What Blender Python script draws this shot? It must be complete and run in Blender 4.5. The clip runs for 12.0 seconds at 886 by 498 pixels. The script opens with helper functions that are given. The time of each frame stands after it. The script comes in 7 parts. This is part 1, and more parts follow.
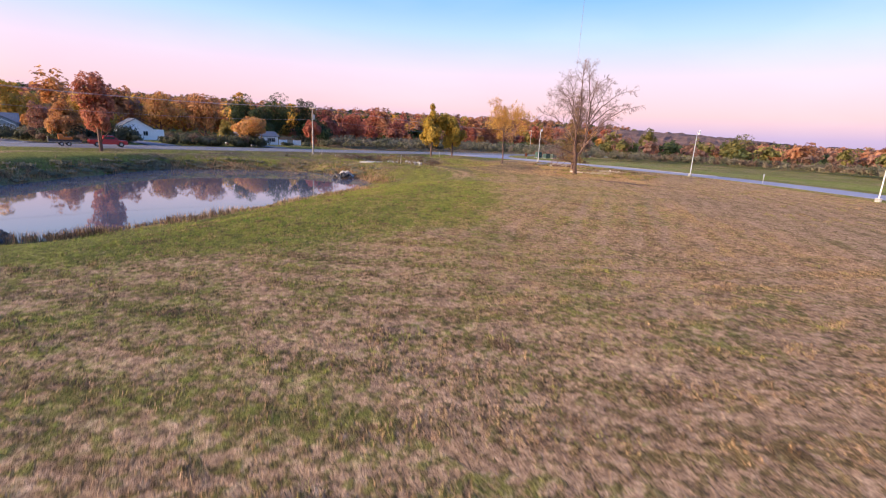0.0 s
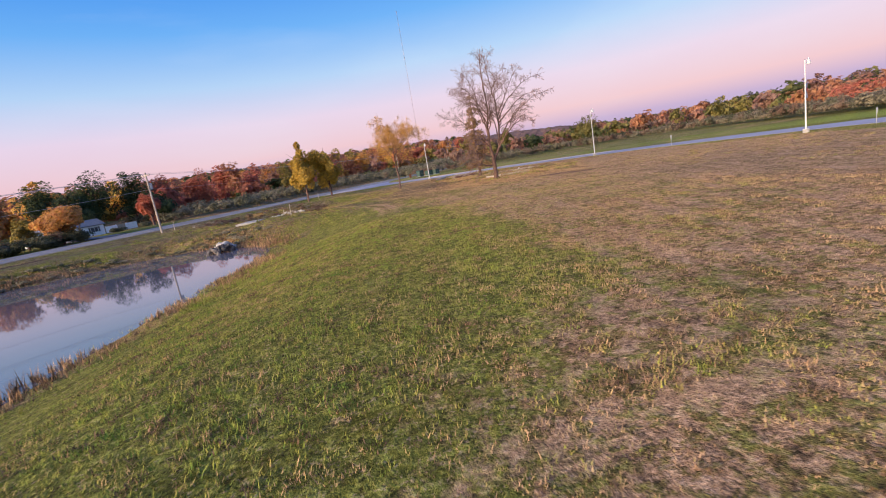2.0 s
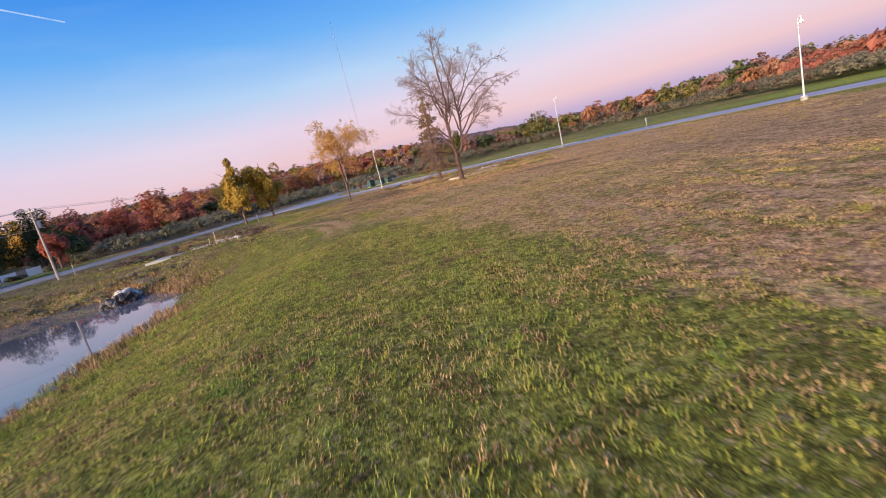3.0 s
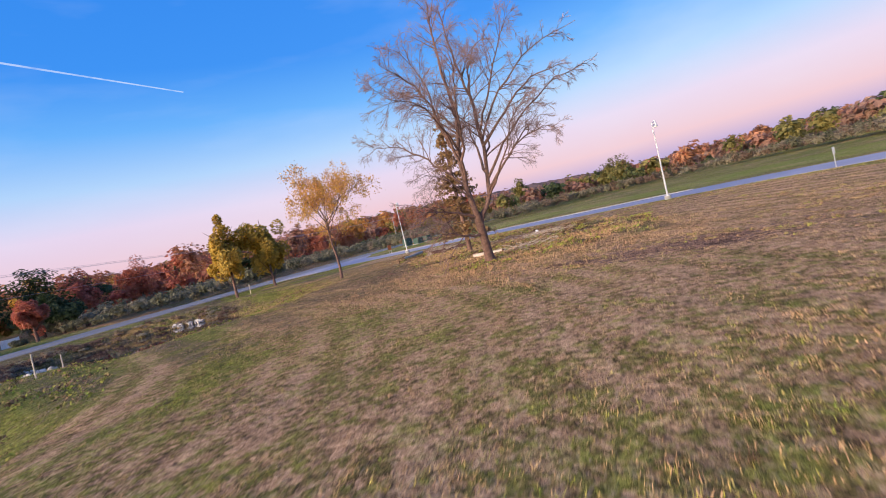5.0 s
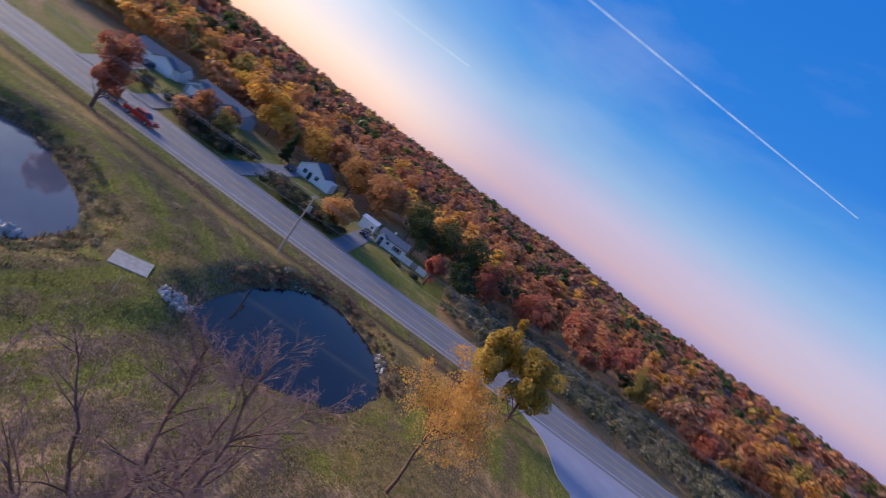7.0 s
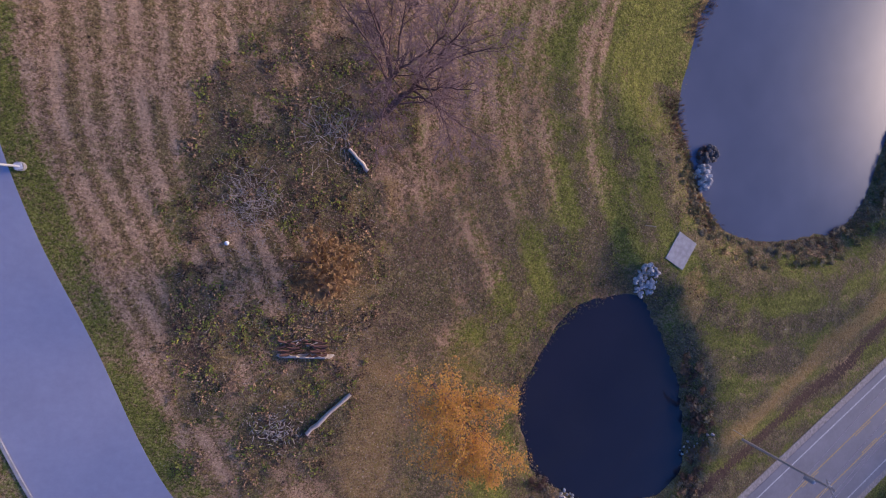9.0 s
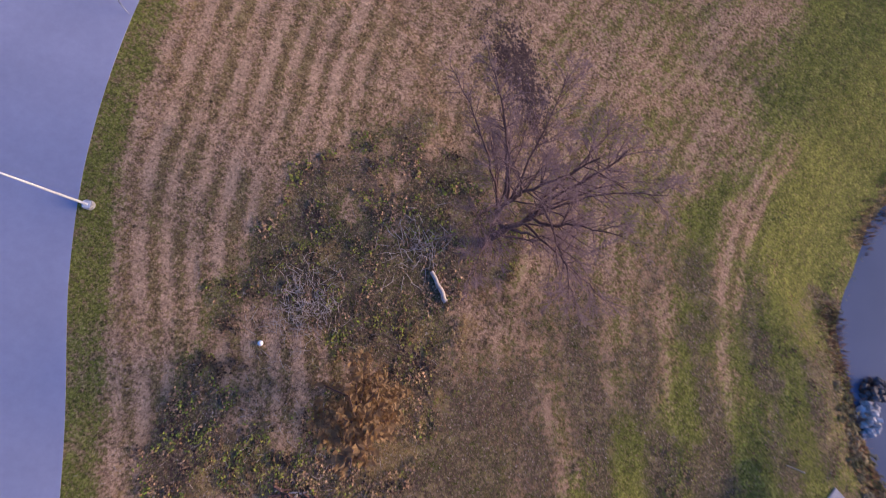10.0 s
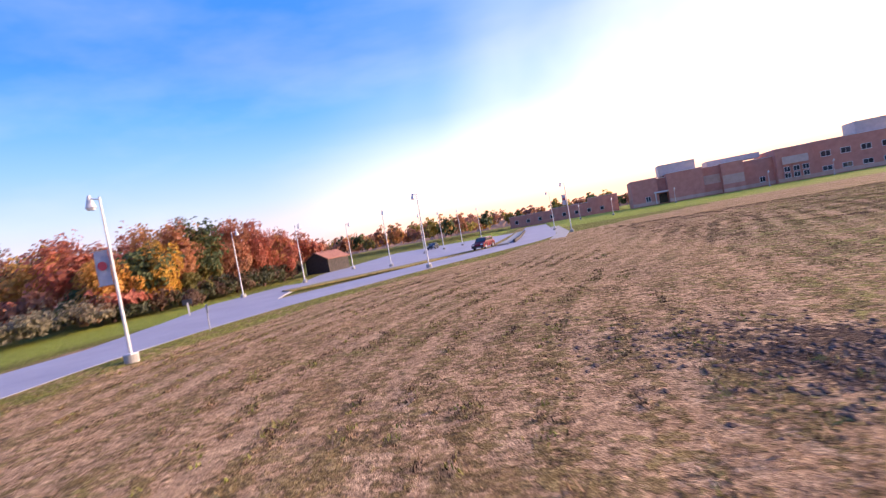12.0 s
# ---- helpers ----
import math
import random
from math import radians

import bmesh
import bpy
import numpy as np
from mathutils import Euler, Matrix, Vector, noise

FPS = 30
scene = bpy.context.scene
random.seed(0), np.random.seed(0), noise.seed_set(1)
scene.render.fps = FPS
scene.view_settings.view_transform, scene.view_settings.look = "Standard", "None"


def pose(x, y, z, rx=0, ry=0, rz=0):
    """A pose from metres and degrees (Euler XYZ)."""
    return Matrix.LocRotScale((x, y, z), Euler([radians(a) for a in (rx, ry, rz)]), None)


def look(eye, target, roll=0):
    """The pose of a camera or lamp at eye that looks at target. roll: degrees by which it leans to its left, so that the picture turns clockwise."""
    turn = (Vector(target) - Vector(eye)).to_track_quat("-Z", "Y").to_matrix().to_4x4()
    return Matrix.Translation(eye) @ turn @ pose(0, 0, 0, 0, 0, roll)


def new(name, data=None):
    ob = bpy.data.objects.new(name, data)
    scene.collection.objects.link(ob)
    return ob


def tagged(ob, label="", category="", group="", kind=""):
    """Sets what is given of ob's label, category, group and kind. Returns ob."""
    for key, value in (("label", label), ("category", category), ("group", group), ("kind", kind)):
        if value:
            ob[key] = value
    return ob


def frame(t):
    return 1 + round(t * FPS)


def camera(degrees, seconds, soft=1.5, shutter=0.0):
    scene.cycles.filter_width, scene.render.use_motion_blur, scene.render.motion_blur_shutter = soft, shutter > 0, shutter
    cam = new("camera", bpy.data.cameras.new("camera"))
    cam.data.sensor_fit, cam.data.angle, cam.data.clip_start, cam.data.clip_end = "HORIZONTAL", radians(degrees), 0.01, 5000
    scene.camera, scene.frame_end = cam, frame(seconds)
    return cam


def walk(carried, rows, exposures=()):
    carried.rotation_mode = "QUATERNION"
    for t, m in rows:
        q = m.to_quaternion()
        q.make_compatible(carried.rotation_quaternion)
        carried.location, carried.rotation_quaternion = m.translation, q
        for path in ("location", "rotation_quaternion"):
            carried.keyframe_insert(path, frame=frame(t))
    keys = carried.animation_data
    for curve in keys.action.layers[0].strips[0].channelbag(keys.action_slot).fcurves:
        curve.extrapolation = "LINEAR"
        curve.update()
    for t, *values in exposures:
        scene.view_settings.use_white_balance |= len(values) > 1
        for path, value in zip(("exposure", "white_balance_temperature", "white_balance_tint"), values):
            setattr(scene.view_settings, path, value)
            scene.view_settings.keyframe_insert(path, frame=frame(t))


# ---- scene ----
cam = camera(88.27, 12.0, soft=1.0, shutter=0.14)
PATH = [
    (0.0, -0.61, -5.11, 4.19, 76.43, -2.82, -0.23),
    (0.5, -2.61, -1.58, 5.16, 82.87, -0.07, -3.26),
    (1.0, -4.15, 2.01, 4.86, 82.59, 2.67, -8.05),
    (1.5, -5.68, 5.31, 4.38, 80.81, 6.07, -13.65),
    (2.0, -6.30, 8.41, 3.51, 78.98, 9.60, -18.68),
    (2.5, -5.64, 12.14, 3.16, 78.39, 11.90, -22.51),
    (3.0, -4.22, 17.37, 2.99, 78.61, 13.89, -25.20),
    (4.8, 7.82, 36.05, 2.41, 86.00, 14.04, -18.55),
    (5.0, 9.63, 37.89, 2.94, 86.82, 13.94, -16.09),
    (5.5, 14.60, 42.39, 4.94, 89.84, 11.05, -7.36),
    (6.0, 20.17, 47.19, 8.94, 92.76, -0.14, 7.68),
    (6.5, 24.17, 52.86, 14.26, 91.99, -15.56, 22.97),
    (7.0, 27.72, 58.01, 21.36, 81.07, -36.25, 47.79),
    (7.5, 28.90, 63.75, 30.74, 36.26, -54.76, 107.59),
    (7.7, 29.01, 65.10, 33.84, 12.81, -51.41, 136.28),
    (9.3, 24.67, 73.02, 36.86, -4.69, -14.05, -163.44),
    (9.5, 24.90, 72.97, 35.44, -2.14, -12.74, -160.26),
    (10.0, 24.89, 72.21, 30.02, 7.14, -9.20, -153.81),
    (10.5, 24.91, 71.42, 22.94, 21.66, -6.33, -149.97),
    (11.0, 25.48, 70.14, 14.46, 44.98, -4.11, -152.71),
    (11.5, 25.58, 66.82, 7.41, 67.79, 2.13, -159.57),
    (12.0, 28.39, 60.80, 3.09, 88.11, 10.12, -168.34),
]
EXPOSURES = [(0.0, 0.30, 6450, 10), (0.5, 0.22, 6450, 10), (1.0, 0.15, 6400, 10), (2.0, 0.02, 6400, 9), (3.0, -0.02, 6350, 8), (5.0, 0.05, 6150, 8), (6.0, -0.05, 6050, 8), (6.6, -0.12, 6100, 7), (7.2, -0.52, 5600, 10),
             (7.7, -0.62, 5500, 12), (9.3, -0.28, 5850, 21), (10.0, -0.12, 6000, 20), (10.5, 0.06, 6350, 17), (11.0, 0.24, 6450, 12), (11.5, 0.43, 6500, 15), (12.0, 0.37, 6550, 20)]
walk(cam, [(t, pose(x, y, z, rx, ry, rz)) for t, x, y, z, rx, ry, rz in PATH], EXPOSURES)

# ---- light: clear sky just after sunset ----
SUN_AZ = radians(-126.0)
sun_dir = Vector((math.sin(SUN_AZ), math.cos(SUN_AZ), 0.0))


def link(nt, a, b):
    nt.links.new(a, b)


def ramp(nt, stops, fac=None, mode="LINEAR"):
    n = nt.nodes.new("ShaderNodeValToRGB")
    n.color_ramp.interpolation = mode
    el = n.color_ramp.elements
    while len(el) < len(stops):
        el.new(0.5)
    for e, (p, c) in zip(el, stops):
        e.position, e.color = p, (*c, 1.0)
    if fac is not None:
        link(nt, fac, n.inputs[0])
    return n


def maths(nt, op, a, b=None, clamp=False):
    n = nt.nodes.new("ShaderNodeMath")
    n.operation, n.use_clamp = op, clamp
    for i, v in enumerate((a, b)):
        if v is None:
            continue
        if isinstance(v, (int, float)):
            n.inputs[i].default_value = v
        else:
            link(nt, v, n.inputs[i])
    return n.outputs[0]


def mixc(nt, fac, a, b, mode="MIX"):
    n = nt.nodes.new("ShaderNodeMix")
    n.data_type, n.blend_type = "RGBA", mode
    for i, v in ((0, fac), (6, a), (7, b)):
        if isinstance(v, (int, float)):
            n.inputs[i].default_value = v
        elif isinstance(v, tuple):
            n.inputs[i].default_value = (*v, 1.0)
        else:
            link(nt, v, n.inputs[i])
    return n.outputs[2]


def build_world():
    w = bpy.data.worlds.new("dusk_sky")
    scene.world = w
    w.use_nodes = True
    nt = w.node_tree
    nt.nodes.clear()
    tc = nt.nodes.new("ShaderNodeTexCoord")
    sep = nt.nodes.new("ShaderNodeSeparateXYZ")
    link(nt, tc.outputs["Generated"], sep.inputs[0])
    up = maths(nt, "MAXIMUM", sep.outputs[2], 0.0)
    # elevation sine to 0..1 with more room near the horizon
    e = maths(nt, "POWER", up, 0.5)
    anti = ramp(nt, [(0.0, (0.36, 0.34, 0.60)), (0.17, (0.52, 0.42, 0.68)), (0.25, (0.82, 0.54, 0.64)), (0.36, (0.78, 0.62, 0.80)),
                     (0.45, (0.44, 0.62, 0.90)), (0.54, (0.13, 0.41, 0.90)), (0.62, (0.032, 0.26, 0.84)), (1.0, (0.008, 0.15, 0.70))], e)
    west = ramp(nt, [(0.0, (1.5, 0.88, 0.55)), (0.2, (2.3, 1.55, 1.05)), (0.30, (1.9, 1.5, 1.2)), (0.42, (1.9, 1.7, 1.5)), (0.56, (1.4, 1.38, 1.38)),
                     (0.68, (0.75, 0.92, 1.15)), (0.80, (0.08, 0.34, 0.92)), (1.0, (0.012, 0.19, 0.82))], e)
    # the southern sky stays clear and blue, with a paler band low down
    sd = nt.nodes.new("ShaderNodeVectorMath")
    sd.operation = "DOT_PRODUCT"
    link(nt, tc.outputs["Generated"], sd.inputs[0])
    sd.inputs[1].default_value = (0.57, -0.82, 0.0)
    south = ramp(nt, [(0.0, (0.62, 0.50, 0.58)), (0.17, (0.80, 0.64, 0.70)), (0.26, (0.76, 0.70, 0.84)), (0.36, (0.50, 0.66, 0.93)),
                      (0.46, (0.25, 0.52, 0.93)), (0.54, (0.10, 0.39, 0.90)), (0.62, (0.032, 0.26, 0.84)), (1.0, (0.008, 0.15, 0.70))], e)
    anti_col = mixc(nt, ramp(nt, [(0.35, (0, 0, 0)), (0.80, (1, 1, 1))], sd.outputs["Value"]).outputs[0], anti.outputs[0], south.outputs[0])
    dot = nt.nodes.new("ShaderNodeVectorMath")
    dot.operation = "DOT_PRODUCT"
    link(nt, tc.outputs["Generated"], dot.inputs[0])
    dot.inputs[1].default_value = sun_dir
    side = ramp(nt, [(0.0, (0, 0, 0)), (0.56, (0.0, 0.0, 0.0)), (0.70, (0.07, 0.07, 0.07)), (0.79, (0.26, 0.26, 0.26)), (0.88, (0.52, 0.52, 0.52)), (0.95, (0.78, 0.78, 0.78)), (1.0, (1, 1, 1))], maths(nt, "MULTIPLY_ADD", dot.outputs["Value"], 0.5), "EASE")
    side.inputs[0].links[0].from_node.inputs[2].default_value = 0.5
    # soft cloud edges round the bright west
    edge_n = nt.nodes.new("ShaderNodeTexNoise")
    edge_n.inputs["Scale"].default_value, edge_n.inputs["Detail"].default_value = 2.6, 4.0
    link(nt, tc.outputs["Generated"], edge_n.inputs[0])
    shift = maths(nt, "MULTIPLY", maths(nt, "SUBTRACT", edge_n.outputs[0], 0.5), 2.0)
    wfac = maths(nt, "MULTIPLY", side.outputs[0], maths(nt, "ADD", shift, 1.0), True)
    col = mixc(nt, wfac, anti_col, west.outputs[0])
    # afterglow low along the western horizon, and the bright patch over the set sun
    wide = ramp(nt, [(0.0, (0, 0, 0)), (0.52, (0, 0, 0)), (0.74, (0.7, 0.7, 0.7)), (1.0, (1, 1, 1))], side.inputs[0].links[0].from_socket, "EASE")
    low = ramp(nt, [(0.0, (0.9, 0.9, 0.9)), (0.22, (1, 1, 1)), (0.34, (0.72, 0.72, 0.72)), (0.50, (0, 0, 0))], e)
    dusk = ramp(nt, [(0.0, (1.40, 0.74, 0.46)), (0.19, (1.75, 0.98, 0.58)), (0.30, (1.75, 1.35, 1.02)), (0.40, (1.35, 1.32, 1.32))], e)
    col = mixc(nt, maths(nt, "MULTIPLY", wide.outputs[0], low.outputs[0]), col, dusk.outputs[0])
    gd = nt.nodes.new("ShaderNodeVectorMath")
    gd.operation = "DOT_PRODUCT"
    link(nt, tc.outputs["Generated"], gd.inputs[0])
    gd.inputs[1].default_value = Vector((math.sin(radians(-112.0)), math.cos(radians(-112.0)), 0.24)).normalized()
    glow = maths(nt, "POWER", maths(nt, "MAXIMUM", gd.outputs["Value"], 0.0), 60.0)
    lift = ramp(nt, [(0.15, (0, 0, 0)), (0.42, (1, 1, 1))], e)
    col = mixc(nt, maths(nt, "MULTIPLY", glow, lift.outputs[0]), col, (92.0, 69.0, 48.0))
    # faint streaks of high cloud
    mp = nt.nodes.new("ShaderNodeMapping")
    mp.inputs["Scale"].default_value = (1.2, 3.0, 6.0)
    mp.inputs["Rotation"].default_value = (0.2, 0.1, 0.7)
    link(nt, tc.outputs["Generated"], mp.inputs[0])
    nz = nt.nodes.new("ShaderNodeTexNoise")
    nz.inputs["Scale"].default_value, nz.inputs["Detail"].default_value = 1.6, 5.0
    link(nt, mp.outputs[0], nz.inputs[0])
    cl = ramp(nt, [(0.48, (0, 0, 0)), (0.80, (0.22, 0.22, 0.22))], nz.outputs[0])
    col = mixc(nt, cl.outputs[0], col, (0.80, 0.82, 0.95))
    sky = nt.nodes.new("ShaderNodeTexSky")
    sky.sky_type, sky.sun_disc = "NISHITA", False
    sky.sun_elevation, sky.sun_rotation = radians(2.0), SUN_AZ
    bg1, bg2, add = nt.nodes.new("ShaderNodeBackground"), nt.nodes.new("ShaderNodeBackground"), nt.nodes.new("ShaderNodeAddShader")
    out = nt.nodes.new("ShaderNodeOutputWorld")
    link(nt, col, bg1.inputs[0])
    link(nt, sky.outputs[0], bg2.inputs[0])
    bg1.inputs[1].default_value, bg2.inputs[1].default_value = 0.95, 0.05
    link(nt, bg1.outputs[0], add.inputs[0])
    link(nt, bg2.outputs[0], add.inputs[1])
    link(nt, add.outputs[0], out.inputs[0])


build_world()
sun = new("sun", bpy.data.lights.new("sun", "SUN"))
sun.data.energy, sun.data.angle, sun.data.color = 0.6, radians(20.0), (1.0, 0.76, 0.52)
sun.matrix_world = look(Vector((0, 0, 60)) + 100 * (sun_dir + Vector((0, 0, 0.27))), (0, 0, 60))


# ---- materials ----
def base_mat(name, rough=0.8, metal=0.0):
    m = bpy.data.materials.new(name)
    m.use_nodes = True
    nt = m.node_tree
    b = nt.nodes["Principled BSDF"]
    b.inputs["Roughness"].default_value, b.inputs["Metallic"].default_value = rough, metal
    return m, nt, b


def noise_tex(nt, scale, detail=4.0, coord=None, rough=0.55):
    n = nt.nodes.new("ShaderNodeTexNoise")
    n.inputs["Scale"].default_value, n.inputs["Detail"].default_value, n.inputs["Roughness"].default_value = scale, detail, rough
    if coord is None:
        coord = nt.nodes.new("ShaderNodeTexCoord").outputs["Object"]
    link(nt, coord, n.inputs[0])
    return n.outputs[0]


def bumped(nt, b, height, strength=0.4, distance=0.02):
    n = nt.nodes.new("ShaderNodeBump")
    n.inputs["Strength"].default_value, n.inputs["Distance"].default_value = strength, distance
    link(nt, height, n.inputs["Height"])
    link(nt, n.outputs[0], b.inputs["Normal"])


def surface(name, c1, c2, scale=4.0, rough=0.8, metal=0.0, bump=0.3, dist=0.01, fine=40.0, spread=0.0):
    """Two tones mixed by a coarse and a fine noise, with fine relief."""
    m, nt, b = base_mat(name, rough, metal)
    co = nt.nodes.new("ShaderNodeTexCoord").outputs["Object"]
    a, f = noise_tex(nt, scale, 5.0, co), noise_tex(nt, fine, 3.0, co)
    fac = maths(nt, "ADD", maths(nt, "MULTIPLY", a, 0.65), maths(nt, "MULTIPLY", f, 0.35))
    col = ramp(nt, [(0.36, c1), (0.64, c2)], fac).outputs[0]
    if spread:
        info = nt.nodes.new("ShaderNodeObjectInfo")
        hsv = nt.nodes.new("ShaderNodeHueSaturation")
        link(nt, maths(nt, "MULTIPLY_ADD", info.outputs["Random"], 2 * spread), hsv.inputs["Value"])
        hsv.inputs["Value"].links[0].from_node.inputs[2].default_value = 1 - spread
        link(nt, col, hsv.inputs["Color"])
        col = hsv.outputs[0]
    link(nt, col, b.inputs["Base Color"])
    if bump:
        bumped(nt, b, f, bump, dist)
    return m


def leaf_mat(name, stops, tint="tint"):
    """Leaves: the thing's tint picks the hue, every leaf differs a little."""
    m, nt, b = base_mat(name, 0.65)
    at = nt.nodes.new("ShaderNodeAttribute")
    at.attribute_name = tint
    geo = nt.nodes.new("ShaderNodeNewGeometry")
    v = maths(nt, "ADD", at.outputs["Fac"], maths(nt, "MULTIPLY_ADD", geo.outputs["Random Per Island"], 0.04))
    v.node.inputs[1].links[0].from_node.inputs[2].default_value = -0.02
    col = ramp(nt, stops, v).outputs[0]
    hsv = nt.nodes.new("ShaderNodeHueSaturation")
    val = maths(nt, "MULTIPLY_ADD", geo.outputs["Random Per Island"], 0.22)
    val.node.inputs[2].default_value = 0.92
    link(nt, val, hsv.inputs["Value"])
    link(nt, col, hsv.inputs["Color"])
    link(nt, hsv.outputs[0], b.inputs["Base Color"])
    tr = nt.nodes.new("ShaderNodeBsdfTranslucent")
    link(nt, hsv.outputs[0], tr.inputs[0])
    mx = nt.nodes.new("ShaderNodeMixShader")
    mx.inputs[0].default_value = 0.48
    link(nt, b.outputs[0], mx.inputs[1])
    link(nt, tr.outputs[0], mx.inputs[2])
    link(nt, mx.outputs[0], nt.nodes["Material Output"].inputs[0])
    return m


# ---- geometry helpers ----
def mesh_np(name, verts, faces, mats, parent=None, attrs=None, face_mat=None, smooth=False):
    """A mesh object from arrays: verts (n,3); faces: arrays of quads or triangles; attrs: name -> values a vertex."""
    me = bpy.data.meshes.new(name)
    verts = np.asarray(verts, dtype=np.float32)
    faces = [np.asarray(f, dtype=np.int32) for f in faces if len(f)]
    loops = np.concatenate([f.ravel() for f in faces])
    sizes = np.concatenate([np.full(len(f), f.shape[1], dtype=np.int32) for f in faces])
    me.vertices.add(len(verts))
    me.vertices.foreach_set("co", verts.ravel())
    me.loops.add(len(loops))
    me.loops.foreach_set("vertex_index", loops)
    me.polygons.add(len(sizes))
    me.polygons.foreach_set("loop_start", np.concatenate([[0], np.cumsum(sizes)[:-1]]).astype(np.int32))
    me.polygons.foreach_set("use_smooth", np.full(len(sizes), bool(smooth)))
    for m in mats if isinstance(mats, (list, tuple)) else [mats]:
        me.materials.append(m)
    if face_mat is not None:
        me.polygons.foreach_set("material_index", np.asarray(face_mat, dtype=np.int32))
    for k, v in (attrs or {}).items():
        me.attributes.new(k, "FLOAT", "POINT").data.foreach_set("value", np.asarray(v, dtype=np.float32))
    me.update(calc_edges=True)
    ob = new(name, me)
    if parent:
        ob.parent = parent
    return ob


def part(name, bm, material, parent=None, label=""):
    me = bpy.data.meshes.new(name)
    bm.to_mesh(me)
    bm.free()
    me.materials.append(material)
    ob = new(name, me)
    ob.parent = parent
    if label:
        ob["label"] = label
    return ob


def thing(name, x, y, z, rz=0.0, label="", category="", group="", kind=""):
    ob = new(name)
    ob.empty_display_size = 0.3
    ob.matrix_basis = pose(x, y, z, 0, 0, rz)
    return tagged(ob, label, category, group, kind)


def add_box(bm, cx, cy, cz, sx, sy, sz, bevel=0.0, rz=0.0):
    m = pose(cx, cy, cz, 0, 0, rz) @ Matrix.Diagonal((sx, sy, sz, 1))
    r = bmesh.ops.create_cube(bm, size=1.0, matrix=m)
    if bevel:
        es = list({e for v in r["verts"] for e in v.link_edges})
        bmesh.ops.bevel(bm, geom=es, offset=bevel, segments=2, affect="EDGES", profile=0.6)
    return bm


def box(cx, cy, cz, sx, sy, sz, bevel=0.0, rz=0.0):
    return add_box(bmesh.new(), cx, cy, cz, sx, sy, sz, bevel, rz)


def add_cyl(bm, p, q, r1, r2=None, sides=12):
    p, q = Vector(p), Vector(q)
    m = Matrix.Translation((p + q) / 2) @ (q - p).to_track_quat("Z", "Y").to_matrix().to_4x4()
    bmesh.ops.create_cone(bm, cap_ends=True, segments=sides, radius1=r1, radius2=r1 if r2 is None else r2, depth=(q - p).length, matrix=m)
    return bm


def cyl(p, q, r1, r2=None, sides=12):
    return add_cyl(bmesh.new(), p, q, r1, r2, sides)


def smooth_line(pts, n=10, closed=False):
    """Points along a smooth line through a few given ones."""
    p = np.array(pts, dtype=float)
    k = len(p)
    out = []
    for i in range(k if closed else k - 1):
        a, b = p[i], p[(i + 1) % k]
        m0 = (b - p[i - 1]) / 2 if closed or i > 0 else b - a
        m1 = (p[(i + 2) % k] - a) / 2 if closed or i < k - 2 else b - a
        for s in np.linspace(0, 1, n, endpoint=False):
            out.append((2 * s**3 - 3 * s**2 + 1) * a + (s**3 - 2 * s**2 + s) * m0 + (3 * s**2 - 2 * s**3) * b + (s**3 - s**2) * m1)
    if not closed:
        out.append(p[-1])
    return np.array(out)


def line_dist(x, y, line, closed=False):
    """Distance from points to a line, and the side (left: plus)."""
    best, side = np.full(x.shape, 1e9), np.zeros(x.shape)
    n = len(line)
    for i in range(n if closed else n - 1):
        a, b = line[i], line[(i + 1) % n]
        d = b - a
        t = np.clip(((x - a[0]) * d[0] + (y - a[1]) * d[1]) / (d @ d), 0, 1)
        dx, dy = x - a[0] - t * d[0], y - a[1] - t * d[1]
        r = np.hypot(dx, dy)
        m = r < best
        best = np.where(m, r, best)
        side = np.where(m, np.sign(d[0] * dy - d[1] * dx), side)
    return best, side


def inside(x, y, poly):
    r = np.zeros(x.shape, dtype=bool)
    n = len(poly)
    for i in range(n):
        a, b = poly[i], poly[(i + 1) % n]
        c = ((a[1] > y) != (b[1] > y)) & (x < (b[0] - a[0]) * (y - a[1]) / (b[1] - a[1] + 1e-12) + a[0])
        r ^= c
    return r


def sst(a, b, x):
    t = np.clip((x - a) / (b - a), 0, 1)
    return t * t * (3 - 2 * t)


def vnoise(x, y, scale, seed=0):
    """Smooth value noise over the plane, -1 to 1."""
    x, y = np.asarray(x, float) / scale, np.asarray(y, float) / scale
    xi, yi = np.floor(x), np.floor(y)
    fx, fy = x - xi, y - yi
    fx, fy = fx * fx * (3 - 2 * fx), fy * fy * (3 - 2 * fy)

    def h(i, j):
        v = np.sin(i * 127.1 + j * 311.7 + seed * 74.7) * 43758.5453
        return (v - np.floor(v)) * 2 - 1

    return (h(xi, yi) * (1 - fx) + h(xi + 1, yi) * fx) * (1 - fy) + (h(xi, yi + 1) * (1 - fx) + h(xi + 1, yi + 1) * fx) * fy


